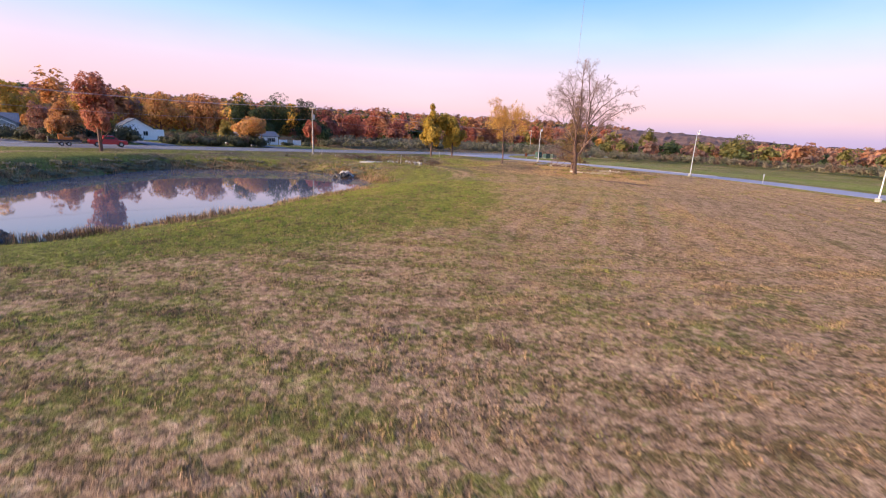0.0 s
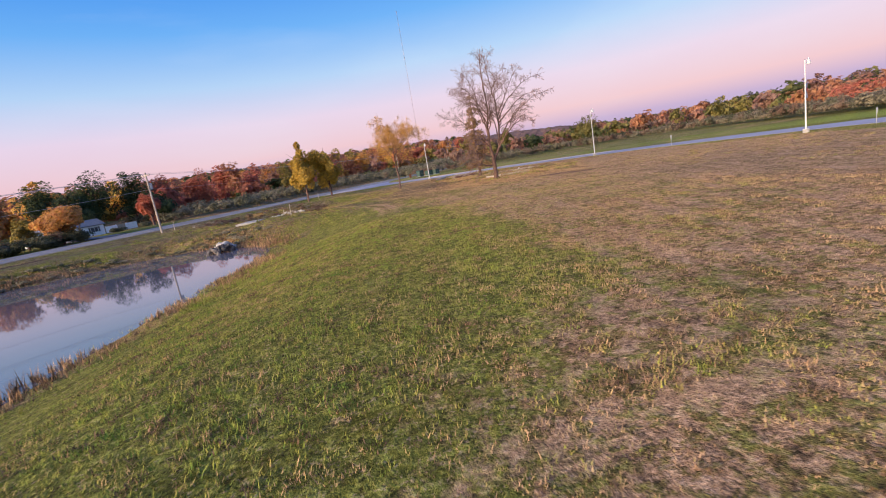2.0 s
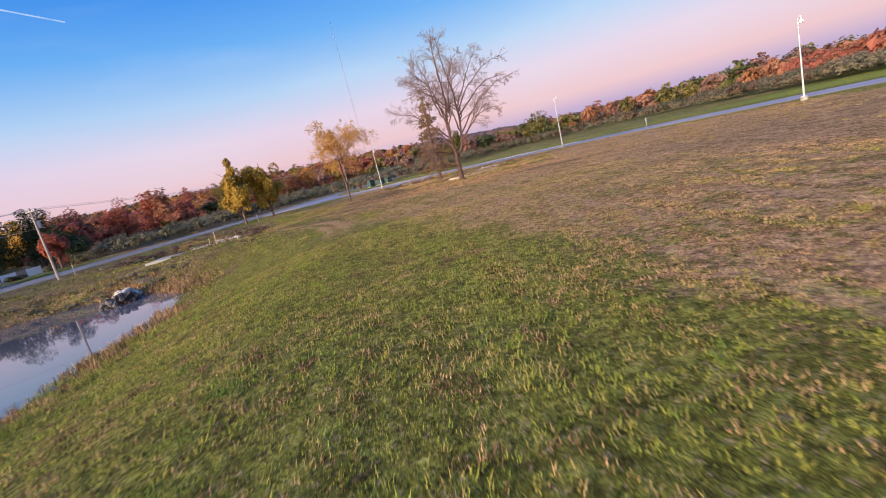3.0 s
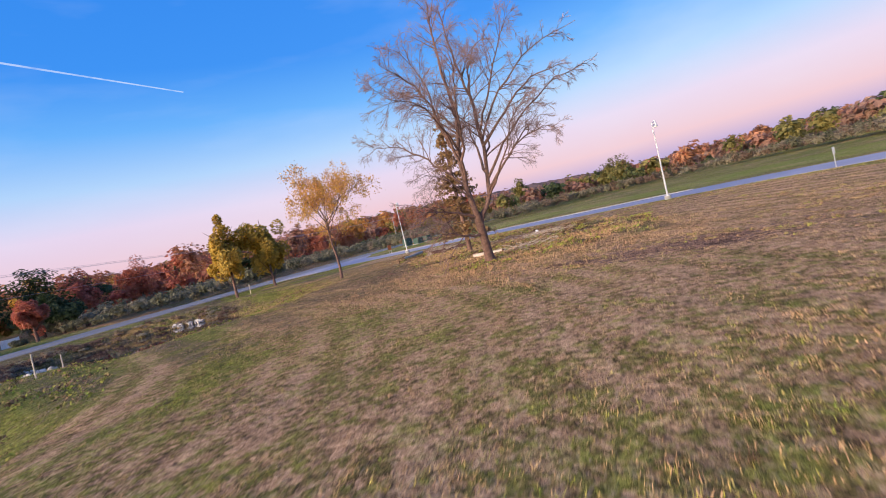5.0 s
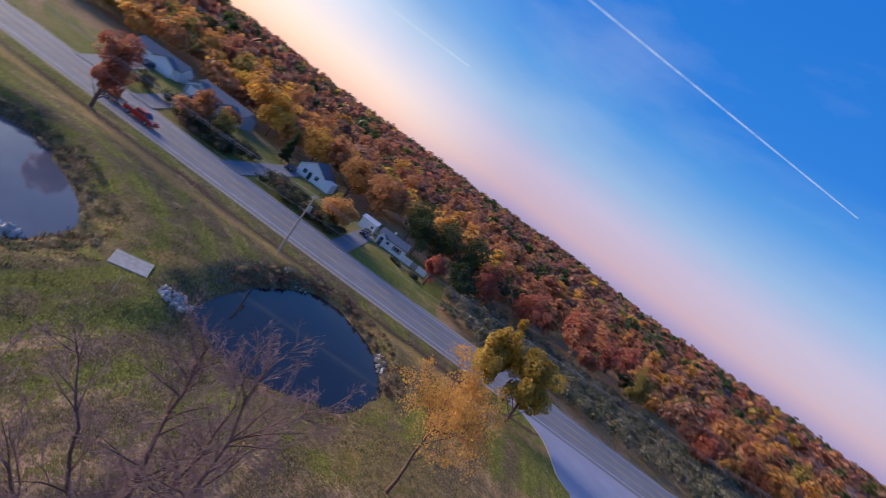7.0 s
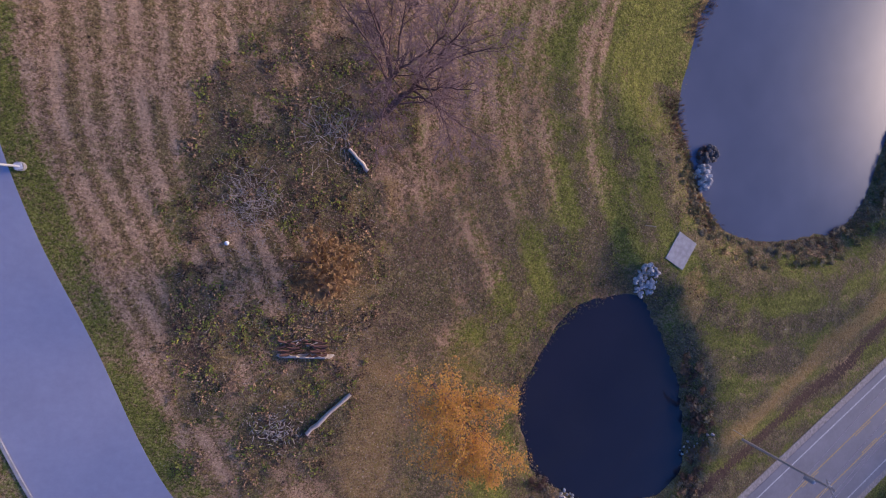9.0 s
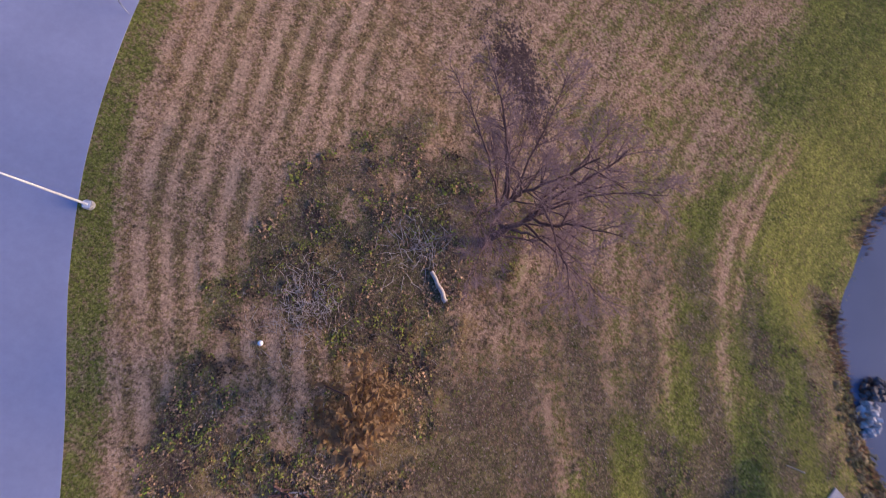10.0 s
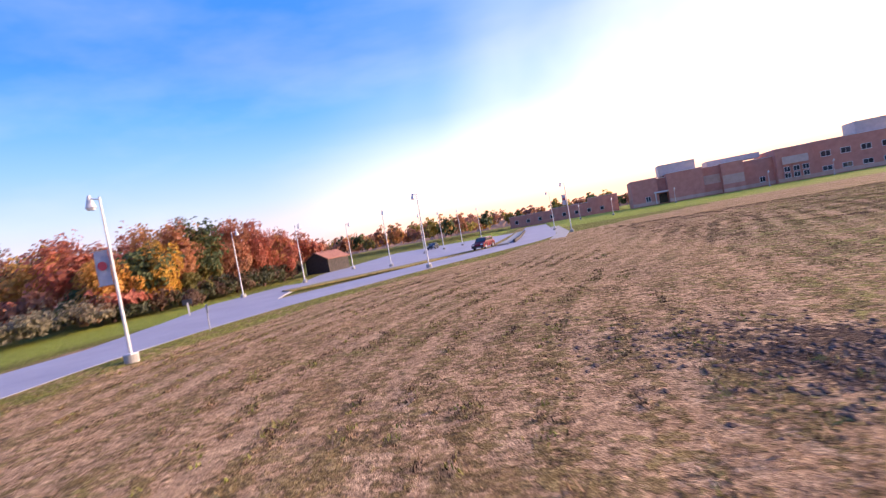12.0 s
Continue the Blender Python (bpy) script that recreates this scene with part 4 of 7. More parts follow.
pts, rng = scatter(51, 500, (30, 350, 34, 360), beyond_hedge, 6.0)
woods("woods_east", [(x, y, rng.uniform(6.0, 10.0) * (1.0 if y > 90 else 0.68), rng.uniform(6.5, 10), rng.choice([0.08, 0.16, 0.22, 0.97, 0.99, 0.70] if y > 90 else [0.70, 0.78, 0.84, 0.97, 0.66])) for x, y in pts], 52, "dull brown and olive autumn trees beyond the shrubs", "tree", 230, 0.58)

pts, rng = scatter(61, 200, (70.5, 108, -20, 75), lambda p: p[0] > 71.0 + 0.5 * max(p[1] - 22, 0) + (5 if p[1] > 24 else 0), 3.6)
woods("woods_by_lot", [(x, y, rng.uniform(0.75, 1.15) * (12.2 if -6 < y < 15 else 10.0 if y < 20 else 5.4), rng.uniform(6, 9), rng.choice([0.10, 0.52, 0.60, 0.74, 0.84, 0.80]) if y < 22 else rng.choice([0.70, 0.78, 0.84])) for x, y in pts], 62, "red and orange autumn woods beside the parking lot", "tree", 600, 0.28)

pts, rng = scatter(71, 260, (-60, 220, -200, -100), lambda p: p[0] > 48 or p[1] < -170, 6.0)
woods("woods_south", [(x, y, rng.uniform(7, 12), rng.uniform(6, 9), pick_tint(rng)) for x, y in pts], 72, "line of autumn woods behind the parking lot", "tree", 170, 0.7)

pts, rng = scatter(81, 900, (-50, 260, 110, 350), lambda p: 9.5 < soff(p)[1] < 47 and 13 < soff(p)[0] < 190, 2.3)
woods("roadside_shrubs", [(x, y, rng.uniform(1.8, 4.4), rng.uniform(3.0, 5.2), rng.uniform(0.22, 0.62)) for x, y in pts], 82, "grey-green roadside shrubs across the road", "shrub", 145, 0.48)


pts, rng = scatter(63, 110, (67.5, 72.5, -16, 27), lambda p: p[0] > 68.0 + 0.1 * abs(p[1] - 10), 0.9)
woods("lot_undergrowth", [(x, y, rng.uniform(1.6, 3.6), rng.uniform(2.4, 4.0), rng.choice([0.0, 0.05, 0.12, 0.9, 1.0])) for x, y in pts], 64, "dark olive and brown undergrowth below the lot's woods", "shrub", 150, 0.42)



def by_houses(p):
    """Unmown ground between the road and the houses, clear of their drives and of the lawn."""
    s, o = soff(p)
    return -64 < s < -13 and 9.2 < o < (19 if s > -50 else 24) and abs(s + 34.6 + 0.07 * (o - 6)) > 4.2 and abs(s + 54 + 0.385 * (o - 6.5)) > 4.5


pts, rng = scatter(85, 120, (-100, 0, 60, 140), by_houses, 1.6)
woods("house_undergrowth", [(x, y, rng.uniform(1.6, 3.4), rng.uniform(2.6, 4.6), rng.choice([0.0, 0.04, 0.10, 0.16, 0.85])) for x, y in pts], 86, "dark green and brown undergrowth between road and houses", "shrub", 240, 0.36)

FAR_WOODS = surface("far_autumn_woods", (0.095, 0.048, 0.036), (0.25, 0.13, 0.085), 0.05, 0.95, bump=1.0, fine=0.22, dist=3.0)


def far_canopy():
    """Wooded land out to the horizon, as one bumpy sheet of tree tops."""
    rng = np.random.default_rng(91)
    rr = 330 * 1.06 ** np.arange(45)
    an = np.linspace(0, 2 * np.pi, 721)[:-1]
    R, A = np.meshgrid(rr, an, indexing="ij")
    R = R + rng.uniform(-0.02, 0.02, R.shape) * R
    x, y = 10 + R * np.sin(A), 70 + R * np.cos(A)
    z = heights(x.ravel(), y.ravel()).reshape(R.shape) + 5.5 + 0.7 * rng.normal(size=R.shape) + 2.5 * vnoise(x, y, 140, 7) + np.clip((R - 700) / 3000, 0, 1) * 8 * (0.6 + 0.6 * vnoise(x, y, 900, 8))
    base = heights(x.ravel(), y.ravel()).reshape(R.shape)
    z = base - 2 + (z - base + 2) * np.clip(np.arange(len(rr)) / 6.0, 0, 1)[:, None]
    off = (x - ROAD_MID[0]) * ROAD_N[0] + (y - ROAD_MID[1]) * ROAD_N[1]
    z = np.where(np.abs(off) < 16, -3, z)
    bd = (x < 20) & (x > -260) & (y < -60) & (y > -330)
    z = np.where(bd, -3, z)
    tint = np.clip(0.97 + 0.03 * vnoise(x, y, 60, 6), 0, 1)
    k, m = R.shape
    i, j = np.meshgrid(np.arange(k - 1), np.arange(m), indexing="ij")
    q = np.stack([i * m + j, (i + 1) * m + j, (i + 1) * m + (j + 1) % m, i * m + (j + 1) % m], -1).reshape(-1, 4)
    ob = mesh_np("distant_woods", np.stack([x.ravel(), y.ravel(), z.ravel()], 1), [q], FAR_WOODS, attrs={"tint": tint.ravel()})
    tagged(ob, "distant autumn woods reaching the horizon", "woods", kind="stuff")


far_canopy()
# ---- single trees and shrubs ----
def on_road(s, o):
    p = road_at(s, o)
    return float(p[0]), float(p[1])


def sparse_tree(name, x, y, h, seed, tint, label, limbs, trunk_r, leaves, size):
    """A slim tree with open twigs and a thin veil of leaves."""
    rng = np.random.default_rng(seed)
    t = thing(name, x, y, height(x, y) - 0.05, 0, label, "tree")
    tb, tw, tips = Tubes(), Tubes(), []
    zs = np.linspace(0, h * 0.55, 6)
    tb.add([(0.12 * math.sin(q), 0.1 * math.cos(q * 0.7), q) for q in zs], trunk_r * np.array([1.4, 1.0, 0.9, 0.75, 0.6, 0.45]), 8)
    for k in range(limbs):
        a, f = k * 2.4 + rng.uniform(-0.4, 0.4), rng.uniform(0.35, 1.0)
        e = radians(rng.uniform(42, 72))
        grow(rng, tb, (0, 0, h * 0.55 * f), (math.sin(a) * math.cos(e), math.cos(a) * math.cos(e), math.sin(e)), h * rng.uniform(0.32, 0.46), trunk_r * 0.36, 1, tw, 0.05, 0.3, (0, 7, 6, 3), tips)
    tb.mesh("trunk", BARK, t)
    tw.mesh("branch", TWIG, t)
    tips = np.array(tips)
    p = tips[rng.integers(0, len(tips), leaves)] + rng.normal(0, 0.22, (leaves, 3))
    v, f = leaves_at(rng, p, size)
    mesh_np("crown", v, [f], AUTUMN, t, {"tint": np.repeat(np.clip(tint + rng.normal(0, 0.03, leaves), 0, 1), 4)})
    return t


sparse_tree("thin_tree", 11.6, 86.6, 11.8, 7, 0.51, "slim nearly bare tree with golden-brown leaves", 12, 0.13, 10000, 0.09)


def old_spruce(x, y, h, seed, tint, label, gap=0.42, reach=0.27, needles=26, mat=None, droop=0.35, spread=1.0):
    """A conifer of drooping tiers."""
    rng = np.random.default_rng(seed)
    t = thing("spruce_tree", x, y, height(x, y) - 0.05, 0, label, "tree")
    tb, P = Tubes(), []
    tb.add([(0, 0, 0), (0, 0, h * 0.5), (0.05, 0, h)], np.array([0.018, 0.011, 0.002]) * h, 7)
    z = h * 0.14
    while z < h * 0.97:
        R = reach * h * (1 - z / h) ** 0.85 * spread + 0.15
        for k in range(rng.integers(4, 7)):
            a, r = rng.uniform(0, 6.28), R * rng.uniform(0.6, 1.15)
            tip = np.array([math.cos(a) * r, math.sin(a) * r, z - droop * r * rng.uniform(0.4, 1.2) + 0.1])
            mid = np.array([math.cos(a) * r * 0.5, math.sin(a) * r * 0.5, z + 0.02 * r])
            tb.add([(0, 0, z), mid, tip], np.array([0.03, 0.02, 0.006]) * (0.4 + R / 2), 4)
            f = rng.uniform(0.25, 1.05, (max(int(needles * r), 3), 1))
            P.append((1 - f) * np.array([0, 0, z]) + f * tip + rng.normal(0, 0.10 + 0.03 * r, (len(f), 3)))
        z += gap * rng.uniform(0.7, 1.3)
    tb.mesh("trunk", BARK, t)
    P = np.concatenate(P)
    v, f = leaves_at(rng, P, 0.17 if h > 8 else 0.1, 0.5)
    mesh_np("crown", v, [f], mat or AUTUMN, t, {"tint": np.repeat(np.clip(tint + rng.normal(0, 0.03, len(P)), 0, 1), 4)})
    return t


SPRUCE_BROWN = leaf_mat("dying_spruce_needles", [(0.0, (0.10, 0.060, 0.032)), (0.45, (0.25, 0.150, 0.068)), (0.55, (0.33, 0.205, 0.085)), (1.0, (0.45, 0.29, 0.12))])
old_spruce(22.9, 77.3, 13.6, 11, 0.5, "old half-dead spruce with rusty brown drooping tiers", 0.78, 0.20, 26, SPRUCE_BROWN, 0.35, 1.2)

for x, y, h, w, sd, ti, lab in ((-3.0, 113.5, 14.0, 7.4, 21, 0.35, "tall yellow poplar with dense autumn leaves"), (2.4, 116.5, 13.0, 8.6, 22, 0.36, "broad yellow-leaved tree beside the road")):
    leafy_tree("yellow_tree", x, y, h, w, sd, ti, lab, 10500, 0.25, 0.17, 0.04, 46)

TREES = [
    # along the road, across road, name, height, width, tint, label
    (-47.5, -10.2, "maple_tree", 13.5, 7.0, 0.76, "tall rust-red tree on the roadside bank"),
    (-15.2, 13.6, "maple_tree", 8.2, 9.5, 0.55, "rounded bright orange maple beside the road"),
    (6.9, 24.0, "maple_tree", 8.6, 5.6, 0.83, "small deep red maple at the end of a fence"),
    (-25.0, 53.0, "oak_tree", 15.0, 16.0, 0.55, "large orange-brown oak behind the houses"),
    (-15.0, 47.0, "oak_tree", 14.0, 14.0, 0.60, "large rust-brown oak behind the houses"),
    (-40.0, 58.0, "oak_tree", 14.0, 15.0, 0.48, "broad golden tree behind the houses"),
    (-56.0, 60.0, "oak_tree", 13.0, 14.0, 0.46, "broad golden tree behind the houses"),
    (-76.0, 70.0, "oak_tree", 13.0, 10.0, 0.44, "broad golden tree behind the houses"),
    (-53.0, 33.0, "maple_tree", 6.0, 5.0, 0.60, "small orange tree beside a house"),
    (20.0, 40.0, "oak_tree", 13.0, 10.0, 0.84, "dark red tree above the roadside shrubs"),
    (34.0, 44.0, "oak_tree", 13.5, 11.0, 0.80, "dark red tree above the roadside shrubs"),
    (70.0, 46.0, "poplar_tree", 14.0, 8.0, 0.26, "olive poplar across the road"),
    (90.0, 40.0, "maple_tree", 11.0, 9.0, 0.80, "deep red maple across the road"),
    (112.0, 48.0, "oak_tree", 12.0, 11.0, 0.72, "rust-brown oak across the road"),
]
for k, (s, o, nm, h, w, ti, lab) in enumerate(TREES):
    x, y = on_road(s, o)
    leafy_tree(nm, x, y, h, w, 200 + k, ti, lab, 4600, 0.28 if w < 12 else 0.34, 0.22, 0.1, 36)

for k, (s, o, h, w, ti) in enumerate(((6, 47, 17.0, 13, 0.08), (14, 44, 16.0, 13, 0.05), (-4, 50, 16.5, 12, 0.12), (23, 47, 14.0, 13, 0.06), (0, 42, 13.5, 10, 0.10), (14, 34, 9.0, 10, 0.03))):
    x, y = on_road(s, o)
    leafy_tree("pine_tree", x, y, h, w, 300 + k, ti, "dense dark green pine behind the white house", 4600, 0.27, 0.2, 0.06, 40, "pines behind the house")
x, y = on_road(-41.0, 42.0)
old_spruce(x, y, 9.0, 15, 0.03, "dark green spruce beside a gravel drive", 0.3, 0.2, 60)
old_spruce(-40.0, 264.0, 17.0, 16, 0.05, "tall dark pine standing above the woods", 0.45, 0.24, 40)

for k, (x, y, h, w, ti) in enumerate(((112.0, 172.0, 12.5, 14.0, 0.21), (92.0, 205.0, 15.0, 9.0, 0.22), (150.0, 150.0, 9.0, 8.0, 0.05), (165.0, 120.0, 9.0, 10.0, 0.76), (140.0, 90.0, 5.5, 8.0, 0.12))):
    leafy_tree("field_tree", x, y, h, w, 400 + k, ti, "olive-leaved tree beyond the shrub belt" if ti < 0.5 else "red-leaved tree beyond the shrub belt", 3000, 0.33, 0.2, 0.06, 30)

for k, (x, y, h, w, ti) in enumerate(((71.5, 22.5, 8.0, 6.5, 0.52), (71.0, 17.0, 10.0, 7.0, 0.48), (72.5, 12.0, 11.0, 7.0, 0.66), (73.5, 7.5, 12.5, 8.0, 0.22), (71.5, 3.0, 11.5, 7.0, 0.70),
                                       (71.0, -3.0, 11.5, 8.0, 0.82), (71.5, -9.5, 11.0, 8.0, 0.84), (82.0, 33.0, 5.0, 6.0, 0.10), (70.0, 13.0, 4.5, 4.5, 0.22))):
    leafy_tree("woodland_tree", x, y, h, w, 500 + k, ti, "autumn tree at the edge of the lot's woods", 6800, 0.18, 0.16, 0.03, 46, "trees edging the parking lot")


def shrub(x, y, h, w, seed, tint, label, n=700, size=0.16, group=""):
    rng = np.random.default_rng(seed)
    t = thing("shrub", x, y, height(x, y) - 0.05, 0, label, "shrub", group)
    tb = Tubes()
    for k in range(7):
        a = rng.uniform(0, 6.28)
        tb.add([(0, 0, 0), (math.cos(a) * w * 0.15, math.sin(a) * w * 0.15, h * 0.4), (math.cos(a) * w * 0.32, math.sin(a) * w * 0.32, h * 0.8)], (0.03, 0.02, 0.008), 4)
    tb.mesh("stem", BARK, t)
    crown_mesh("crown", rng, n, (w / 2, w / 2, h * 0.42), h * 0.5, size, tint, SHRUB, t, 12, 0.45)
    return t


shrub(-13.7, 60.6, 1.2, 2.6, 602, 0.95, "low maroon shrub beside the rubble at the pond", 900, 0.13)
shrub(66.5, 17.5, 2.2, 3.0, 601, 0.95, "round maroon shrub beside the parking lot")
more = np.random.default_rng(640)
for k in range(34):
    s, o = more.uniform(-64, -13), more.uniform(10.5, 30)
    if min(abs(s + 10), abs(s + 35), abs(s + 54 + (o - 6) * 0.38)) < 4.0 or (o > 22 and s > -20):
        continue
    x, y = on_road(s, o)
    if more.uniform() < 0.7:
        shrub(x, y, more.uniform(1.6, 3.6), more.uniform(3.5, 6.0), 650 + k, more.uniform(0.0, 0.35), "dark leafy shrub beside the main road", 900, 0.24, "shrubs by the houses")
    else:
        leafy_tree("yard_tree", x, y, more.uniform(6, 10), more.uniform(5, 7), 680 + k, more.choice([0.28, 0.52, 0.60, 0.68, 0.95]), "autumn tree in a yard beside the main road", 2800, 0.26, 0.16, 0.08, 30, "yard trees")
for k, (s, o, h, w, ti) in enumerate(((-40.5, 12.0, 4.4, 5.5, 0.05), (-44.0, 15.0, 4.8, 6.0, 0.1), (-39.8, 19.0, 4.2, 5.0, 0.0), (-48.0, 12.5, 3.8, 5.0, 0.12), (-14, 10.5, 2.6, 5.0, 0.05), (-19, 11.0, 3.0, 5.0, 0.1), (-24, 12.0, 2.8, 5.0, 0.05), (-46, 14.0, 3.2, 6.0, 0.1), (-40.5, 15.0, 2.6, 4.0, 0.2), (-52, 17, 3.4, 5.5, 0.0),
                                       (4, 22.5, 1.2, 3.0, 0.2), (-1, 24.0, 1.0, 3.0, 0.1), (-58, 20, 3.0, 5.0, 0.08), (-28, 16, 2.6, 4.0, 0.2))):
    x, y = on_road(s, o)
    shrub(x, y, h, w, 620 + k, ti, "dark leafy shrub beside the main road", 900, 0.2, "shrubs by the houses")

# ---- utility poles and wires ----
POLE_WOOD = surface("weathered_pole_wood", (0.30, 0.25, 0.21), (0.48, 0.42, 0.37), 8.0, 0.9, bump=0.4)
GREY_METAL = surface("grey_metal", (0.30, 0.31, 0.33), (0.45, 0.46, 0.48), 6.0, 0.5, 0.3, bump=0.1)
WIRE = surface("dull_aluminium_wire", (0.42, 0.40, 0.40), (0.55, 0.53, 0.53), 6.0, 0.6, bump=0.0)
PORCELAIN = surface("grey_insulator", (0.45, 0.45, 0.47), (0.6, 0.6, 0.62), 6.0, 0.3, bump=0.0)


def utility_pole(x, y, h=9.6, turn=43.0):
    t = thing("utility_pole", x, y, height(x, y), turn, "weathered wooden utility pole with a crossarm and transformer", "utility pole")
    part("pole", cyl((0, 0, -0.3), (0, 0, h), 0.16, 0.11, 12), POLE_WOOD, t)
    part("crossarm", box(0, 0, h - 0.45, 0.12, 2.2, 0.12, 0.01), POLE_WOOD, t)
    for yy in (-0.95, -0.4, 0.95):
        part("insulator", cyl((0, yy, h - 0.39), (0, yy, h - 0.2), 0.05, 0.035, 8), PORCELAIN, t)
    bm = cyl((0.32, 0, h - 2.6), (0.32, 0, h - 1.75), 0.23, 0.23, 14)
    add_cyl(bm, (0.32, 0, h - 1.75), (0.32, 0, h - 1.62), 0.23, 0.1, 14)
    part("transformer", bm, GREY_METAL, t)
    return t


def wire_run(a, b, sag, label="thin grey overhead power line"):
    a, b = np.array(a), np.array(b)
    t = np.linspace(0, 1, 15)[:, None]
    p = a + (b - a) * t - np.array([0, 0, 4 * sag]) * t * (1 - t)
    tb = Tubes()
    tb.add(p, np.full(15, 0.016), 4)
    return tagged(tb.mesh("power_line", WIRE, None), label, "power line", "lines between the poles")


P_MID = (-26.7, 90.6)
P_LEFT, P_RIGHT = on_road(-80.0, -13.2), on_road(112.0, 24.0)
for p, a in ((P_MID, 43), (P_LEFT, 43), (P_RIGHT, 60), (on_road(165, 27), 50)):
    utility_pole(p[0], p[1], 9.6, a)
for q in (P_LEFT, P_RIGHT):
    for off in (-0.95, -0.4, 0.95):
        o = -ROAD_N * off * 1.0
        wire_run((P_MID[0] + o[0], P_MID[1] + o[1], height(*P_MID) + 9.4), (q[0] + o[0], q[1] + o[1], height(*q) + 9.4), 1.1)
    wire_run((P_MID[0], P_MID[1], height(*P_MID) + 7.0), (q[0], q[1], height(*q) + 7.0), 1.2)

# ---- houses ----
SIDING_WHITE = surface("white_siding", (0.78, 0.78, 0.79), (0.88, 0.88, 0.88), 2.0, 0.7, bump=0.1)
SIDING_BLUE = surface("blue_grey_siding", (0.26, 0.31, 0.36), (0.34, 0.39, 0.44), 2.0, 0.7, bump=0.1)
SHINGLE = surface("grey_shingle_roof", (0.09, 0.10, 0.12), (0.19, 0.20, 0.23), 6.0, 0.9, bump=0.5, fine=25.0)
TRIM = surface("white_trim", (0.72, 0.72, 0.72), (0.82, 0.82, 0.82), 3.0, 0.6, bump=0.0)
DARK_TRIM = surface("dark_shutter", (0.02, 0.02, 0.025), (0.05, 0.05, 0.055), 3.0, 0.6, bump=0.0)
TAN_WOOD = surface("tan_fence_board", (0.30, 0.24, 0.18), (0.44, 0.36, 0.28), 5.0, 0.85, bump=0.2)


def glass_mat():
    m, nt, b = base_mat("window_glass", 0.08)
    n = noise_tex(nt, 0.7, 2)
    link(nt, ramp(nt, [(0.3, (0.02, 0.025, 0.03)), (0.7, (0.06, 0.07, 0.085))], n).outputs[0], b.inputs["Base Color"])
    return m


GLASS = glass_mat()


def gable_roof(L, D, z, rise, over=0.35, thick=0.16):
    """Roof slab over a body L x D, ridge along x."""
    bm = bmesh.new()
    l, d = L / 2 + over, D / 2 + over
    dz = over * rise / (D / 2)
    sec = [(-d, z - dz), (0, z + rise), (d, z - dz), (d, z - dz + thick), (0, z + rise + thick), (-d, z - dz + thick)]
    a = [bm.verts.new((-l, y, q)) for y, q in sec]
    b = [bm.verts.new((l, y, q)) for y, q in sec]
    for i in range(6):
        j = (i + 1) % 6
        bm.faces.new((a[i], a[j], b[j], b[i]))
    bm.faces.new((a[0], a[5], a[4], a[1]))
    bm.faces.new((a[1], a[4], a[3], a[2]))
    bm.faces.new((b[1], b[4], b[5], b[0]))
    bm.faces.new((b[2], b[3], b[4], b[1]))
    bmesh.ops.recalc_face_normals(bm, faces=bm.faces)
    return bm


def gable_body(L, D, h, rise):
    bm = bmesh.new()
    l, d = L / 2, D / 2
    sec = [(-d, -0.4), (d, -0.4), (d, h), (0, h + rise), (-d, h)]
    a = [bm.verts.new((-l, y, q)) for y, q in sec]
    b = [bm.verts.new((l, y, q)) for y, q in sec]
    for i in range(5):
        j = (i + 1) % 5
        bm.faces.new((a[i], a[j], b[j], b[i]))
    bm.faces.new(a[::-1])
    bm.faces.new(b)
    bmesh.ops.recalc_face_normals(bm, faces=bm.faces)
    return bm


def window(parent, x, y, z, w, h, face=-1, shutters=False, axis="y"):
    """A window on a wall that faces -y (face -1), or -x/+x with axis 'x'."""
    def bx(cx, cy, cz, sx, sy, sz):
        return box(cx, cy, cz, sx, sy, sz) if axis == "y" else box(cy, cx, cz, sy, sx, sz)
    o = y + face * 0.03
    fr = part("window", bx(x, o, z, w + 0.16, 0.06, h + 0.16), TRIM, parent)
    part("pane", bx(x, o + face * 0.032, z, w, 0.02, h), GLASS, fr)
    part("mullion", bx(x, o + face * 0.045, z, 0.05, 0.02, h), TRIM, fr)
    if shutters:
        for sx in (-1, 1):
            part("shutter", bx(x + sx * (w / 2 + 0.25), y + face * 0.025, z, 0.32, 0.05, h + 0.1), DARK_TRIM, parent)


def siding(parent, L, y, h, mat):
    for k in range(int(h / 0.3)):
        part("siding_board", box(0, y - 0.012, 0.15 + 0.3 * k, L - 0.02, 0.03, 0.26), mat, parent)


ROAD_TURN = math.degrees(math.atan2(ROAD_DIR[1], ROAD_DIR[0]))


def house_at(name, s, o, label, turn=0.0):
    x, y = on_road(s, o)
    return thing(name, x, y, height(x, y) + 0.05, ROAD_TURN + turn, label, "house")


PALE_ROOF = surface("pale_metal_roof", (0.52, 0.53, 0.56), (0.66, 0.67, 0.70), 3.0, 0.55, 0.2, bump=0.05)

# white ranch house: its front (-y) looks at the road
h1 = house_at("house", -4.3, 33.0, "low white ranch house with a grey roof and dark shutters")
part("wall", gable_body(7.4, 5.4, 2.35, 1.2), SIDING_WHITE, h1)
part("roof", gable_roof(7.4, 5.4, 2.35, 1.2), SHINGLE, h1)
siding(h1, 7.4, -2.7, 2.25, SIDING_WHITE)
window(h1, 1.7, -2.73, 1.35, 1.4, 1.0, -1, True)
window(h1, -0.9, -2.73, 1.45, 0.7, 0.7)
porch = part("porch_gable", gable_body(1.0, 2.0, 2.2, 0.75), SIDING_WHITE, h1)
porch.matrix_basis = pose(-2.6, -3.0, 0, 0, 0, 90)
